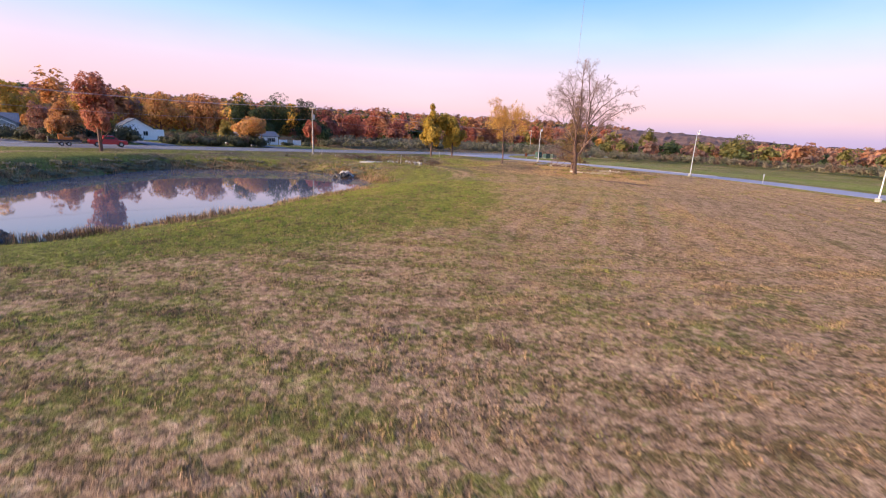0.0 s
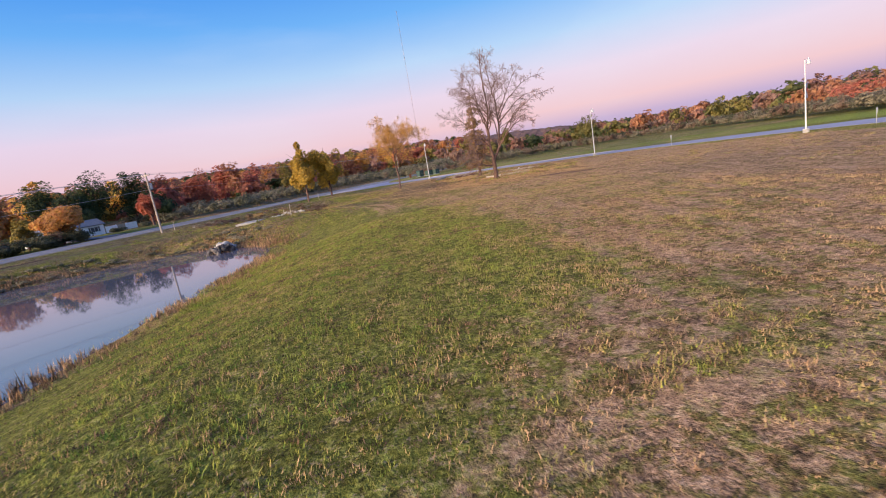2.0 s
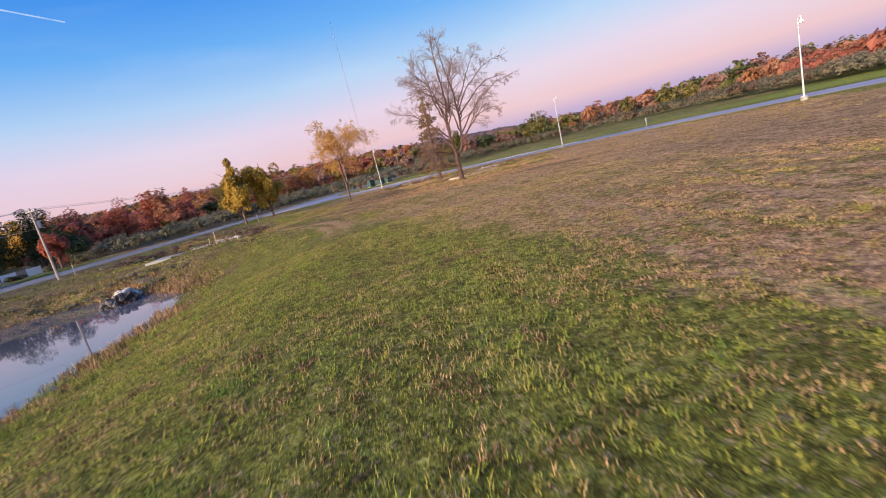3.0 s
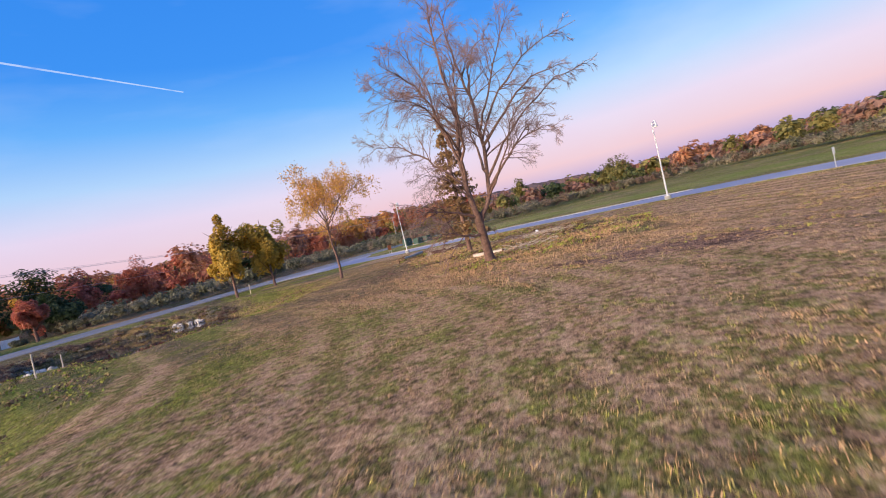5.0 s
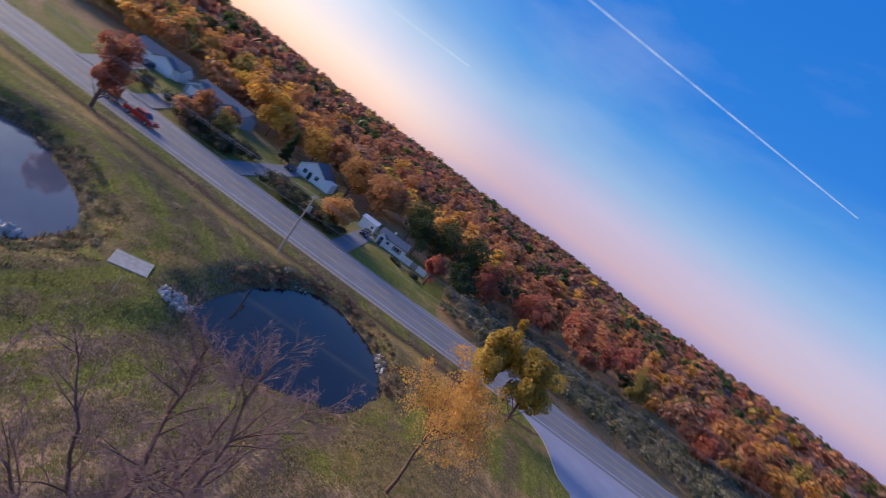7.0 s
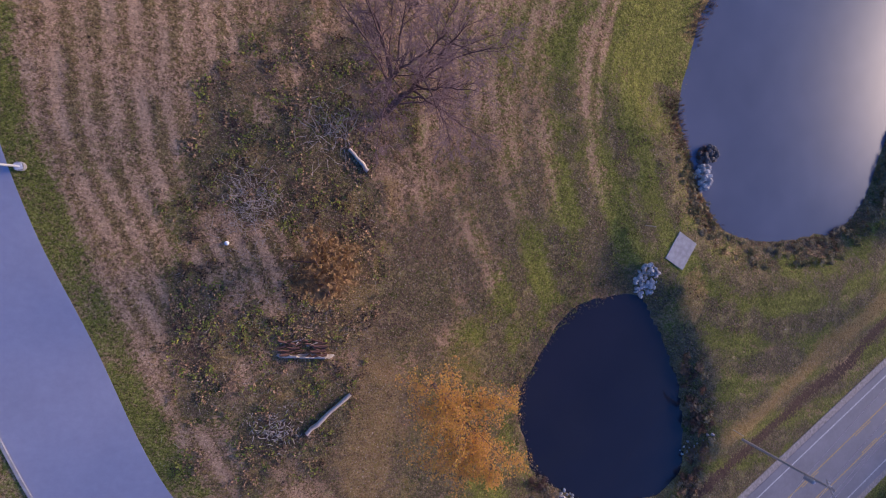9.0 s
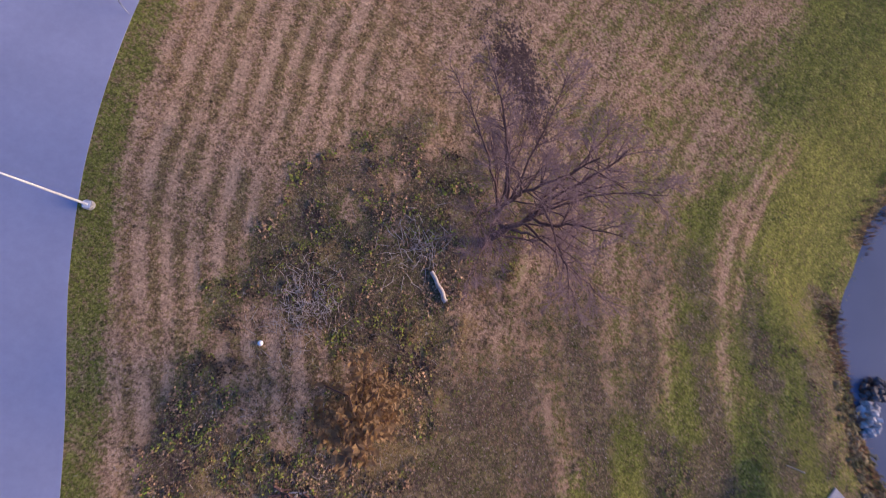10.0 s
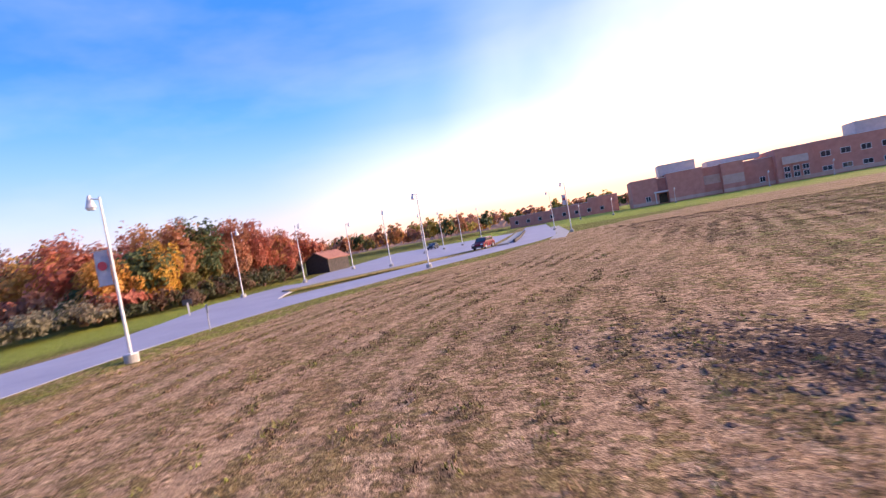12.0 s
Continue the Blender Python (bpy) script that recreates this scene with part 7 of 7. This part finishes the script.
def dry_tufts():
    """Longer dry straw and russet grass standing round the foot of the bare tree."""
    rng = np.random.default_rng(814)
    n = 9000
    x, y = rng.uniform(9, 38, n), rng.uniform(52, 98, n)
    near = np.exp(-((x - 20) / 9.0) ** 2 - ((y - 63) / 8.0) ** 2)
    keep = (near * (0.9 + 0.6 * vnoise(x, y, 2.6, 76) + 0.35 * vnoise(x, y, 0.9, 77)) > rng.uniform(0.15, 0.75, n)) & (np.hypot(x - 19.85, y - 65) > 0.5)
    x, y = x[keep], y[keep]
    t = np.clip(0.22 + 0.10 * vnoise(x, y, 1.6, 78) + rng.normal(0, 0.05, len(x)), 0.08, 0.5)
    v, f = blades(rng, x, y, heights(x, y), 0.20 + 0.08 * vnoise(x, y, 1.9, 79), np.full(len(x), 0.016), 1.1, 8, 0.12)
    tagged(mesh_np("dry_tufts", v, [f], GRASS, attrs={"tint": np.repeat(t, 24)}), "dry straw and russet grass round the bare tree", "grass", kind="stuff")


dry_tufts()


def bank_herbs():
    """Low leafy growth in olive, green and brown patches on the banks of both ponds."""
    rng = np.random.default_rng(816)
    n, per = 9000, 5
    x, y = rng.uniform(-28, 9, n), rng.uniform(50, 102, n)
    ra, _ = line_dist(x, y, POND_A, True)
    rb, _ = line_dist(x, y, POND_B, True)
    off = (x - ROAD_MID[0]) * ROAD_N[0] + (y - ROAD_MID[1]) * ROAD_N[1]
    r = np.minimum(ra, rb)
    keep = ~inside(x, y, POND_A) & ~inside(x, y, POND_B) & (r > 0.5) & (r < 11) & (off < -16) & (np.hypot(x - SLAB_AT[0], y - SLAB_AT[1]) > 2.4)
    keep &= vnoise(x, y, 1.8, 86) + 0.5 * vnoise(x, y, 5.0, 87) + 0.35 * sst(5, 1, r) > rng.uniform(-0.1, 0.5, n)
    x, y = x[keep], y[keep]
    patch = vnoise(x, y, 1.5, 88) + 0.4 * rng.normal(size=len(x))
    tint = np.where(patch < -0.45, 0.06, np.where(patch < -0.05, 0.74, np.where(patch < 0.25, 0.56, np.where(patch < 0.5, 0.13, 0.62))))
    k = len(x)
    px, py = np.repeat(x, per) + rng.normal(0, 0.16, k * per), np.repeat(y, per) + rng.normal(0, 0.16, k * per)
    pz = np.repeat(heights(x, y), per) + rng.uniform(0.03, 0.2, k * per)
    v, f = leaves_at(rng, np.stack([px, py, pz], 1), 0.075, 0.5)
    tagged(mesh_np("bank_herbs", v, [f], GRASS, attrs={"tint": np.repeat(np.repeat(tint, per), 4)}), "low olive and brown leafy growth on the pond banks", "weeds", kind="stuff")


bank_herbs()


def reeds(name, pond, level, seed, n, label, tint, h0):
    rng = np.random.default_rng(seed)
    i = rng.integers(0, len(pond), n)
    p = pond[i] + (pond[(i + 1) % len(pond)] - pond[i]) * rng.uniform(0, 1, (n, 1))
    c = pond.mean(0)
    d = (p - c) / np.linalg.norm(p - c, axis=1)[:, None]
    p = p + d * np.abs(rng.normal(1.3, 1.0, (n, 1)))
    keep = vnoise(p[:, 0], p[:, 1], 3.0, 41) > -0.35
    p = p[keep]
    z = np.maximum(heights(p[:, 0], p[:, 1]), level - 0.1)
    h = h0 * (0.6 + 0.5 * vnoise(p[:, 0], p[:, 1], 2.2, 42) + rng.uniform(0, 0.5, len(p)))
    v, f = blades(rng, p[:, 0], p[:, 1], z, np.maximum(h, 0.12), np.full(len(p), 0.02), 0.45, 6)
    t = np.clip(tint + 0.1 * vnoise(p[:, 0], p[:, 1], 1.5, 43) + rng.normal(0, 0.05, len(p)), 0, 1)
    return tagged(mesh_np(name, v, [f], GRASS, attrs={"tint": np.repeat(t, 18)}), label, "reeds", kind="stuff")


reeds("pond_reeds", POND_A, WATER_A, 811, 4200, "brown dry reeds and weeds along the pond shore", 0.17, 0.44)
reeds("small_pond_reeds", POND_B, WATER_B, 812, 1500, "olive and brown weeds round the small pond", 0.42, 0.28)


def weed_belt(name, seed, n, box_, ok, label, tints, hmin, hmax):
    pts, rng = scatter(seed, n, box_, ok, 0.5)
    return woods(name, [(x, y, rng.uniform(hmin, hmax), rng.uniform(0.8, 1.9), rng.uniform(*tints)) for x, y in pts], seed + 1, label, "shrub", 90, 0.5)


def ring(pond, lo, hi):
    def ok(p):
        d, _ = line_dist(np.array([p[0]]), np.array([p[1]]), pond, True)
        return lo < d[0] < hi and not inside(np.array([p[0]]), np.array([p[1]]), pond)[0]
    return ok


a_far, b_far = ring(POND_A, 0.2, 3.2), ring(POND_B, 0.3, 3.2)
weed_belt("bank_weeds", 821, 130, (-46, -9, 30, 74), lambda p: a_far(p) and (p[0] < -22 or p[1] > 62) and np.hypot(p[0] + 11.8, p[1] - 71) > 2.6, "low olive and brown weeds on the far pond bank", (0.15, 0.6), 0.25, 0.55)
weed_belt("verge_weeds", 823, 100, (-24, 6, 74, 106), lambda p: b_far(p) and soff(p)[1] > -27 and np.hypot(p[0] + 9.5, p[1] - 74) > 3, "rust-brown weeds between the small pond and the road", (0.55, 1.0), 0.3, 0.75)

# ---- radio mast ----
MAST_STEEL = surface("weathered_mast_steel", (0.20, 0.15, 0.16), (0.32, 0.24, 0.25), 3.0, 0.8, bump=0.0)


def mast(x, y, h):
    t = thing("radio_mast", x, y, height(x, y), 0, "very tall thin lattice radio mast far away", "mast")
    bm = bmesh.new()
    legs = [(math.cos(a) * 0.4, math.sin(a) * 0.4) for a in (0, 2.094, 4.189)]
    for lx, ly in legs:
        add_cyl(bm, (lx, ly, 0), (lx, ly, h), 0.045, 0.045, 4)
    for k in range(int(h / 4)):
        i, j = legs[k % 3], legs[(k + 1) % 3]
        add_cyl(bm, (i[0], i[1], 4 * k), (j[0], j[1], 4 * k + 4), 0.025, 0.025, 4)
    part("lattice", bm, MAST_STEEL, t)
    for zz in (h * 0.35, h * 0.68, h - 1):
        part("platform", cyl((0, 0, zz), (0, 0, zz + 1.0), 0.42, 0.42, 8), MAST_STEEL, t)


mast(10 + 560 * math.sin(radians(14.6)), 10 + 560 * math.cos(radians(14.6)), 160.0)


# ---- vapour trails ----
def trail_mat():
    m, nt, b = base_mat("vapour_trail", 1.0)
    nt.nodes.remove(b)
    # emission stands in for sunlight on the trail, which gives off none itself
    em = nt.nodes.new("ShaderNodeEmission")
    em.inputs[0].default_value = (0.92, 0.94, 1.0, 1)
    tr = nt.nodes.new("ShaderNodeBsdfTransparent")
    mx = nt.nodes.new("ShaderNodeMixShader")
    n = noise_tex(nt, 0.012, 4)
    at = attr_fac(nt, "thick")
    link(nt, maths(nt, "MULTIPLY", maths(nt, "MULTIPLY", ramp(nt, [(0.3, (0.35, 0.35, 0.35)), (0.6, (1, 1, 1))], n).outputs[0], at), 1.0, True), mx.inputs[0])
    link(nt, tr.outputs[0], mx.inputs[1])
    link(nt, em.outputs[0], mx.inputs[2])
    link(nt, mx.outputs[0], nt.nodes["Material Output"].inputs[0])
    return m


TRAIL = trail_mat()


def sky_point(az, el, d):
    a, e = radians(az), radians(el)
    return np.array([math.sin(a) * math.cos(e), math.cos(a) * math.cos(e), math.sin(e)]) * d + np.array([15.0, 50.0, 5.0])


def trail(a, b, r1, r2, label, t0):
    n = 24
    f = np.linspace(0, 1, n)[:, None]
    p = a + (b - a) * f
    tb = Tubes()
    tb.add(p, r1 + (r2 - r1) * f[:, 0], 6)
    ob = mesh_np("vapour_trail", np.concatenate(tb.v), [np.concatenate(tb.f)], TRAIL, attrs={"thick": np.repeat((t0 + (1 - t0) * f[:, 0]) * 0.32, 6)}, smooth=True)
    return tagged(ob, label, "vapour trail", kind="structure")


trail(sky_point(-62.0, 24.5, 4200), sky_point(-9.4, 20.3, 4200), 10.0, 4.0, "long thin white aircraft vapour trail in the sky", 0.55)
trail(sky_point(-64.0, 11.7, 4200), sky_point(-52.8, 12.4, 4200), 13.0, 6.0, "short white aircraft vapour trail low in the sky", 0.5)
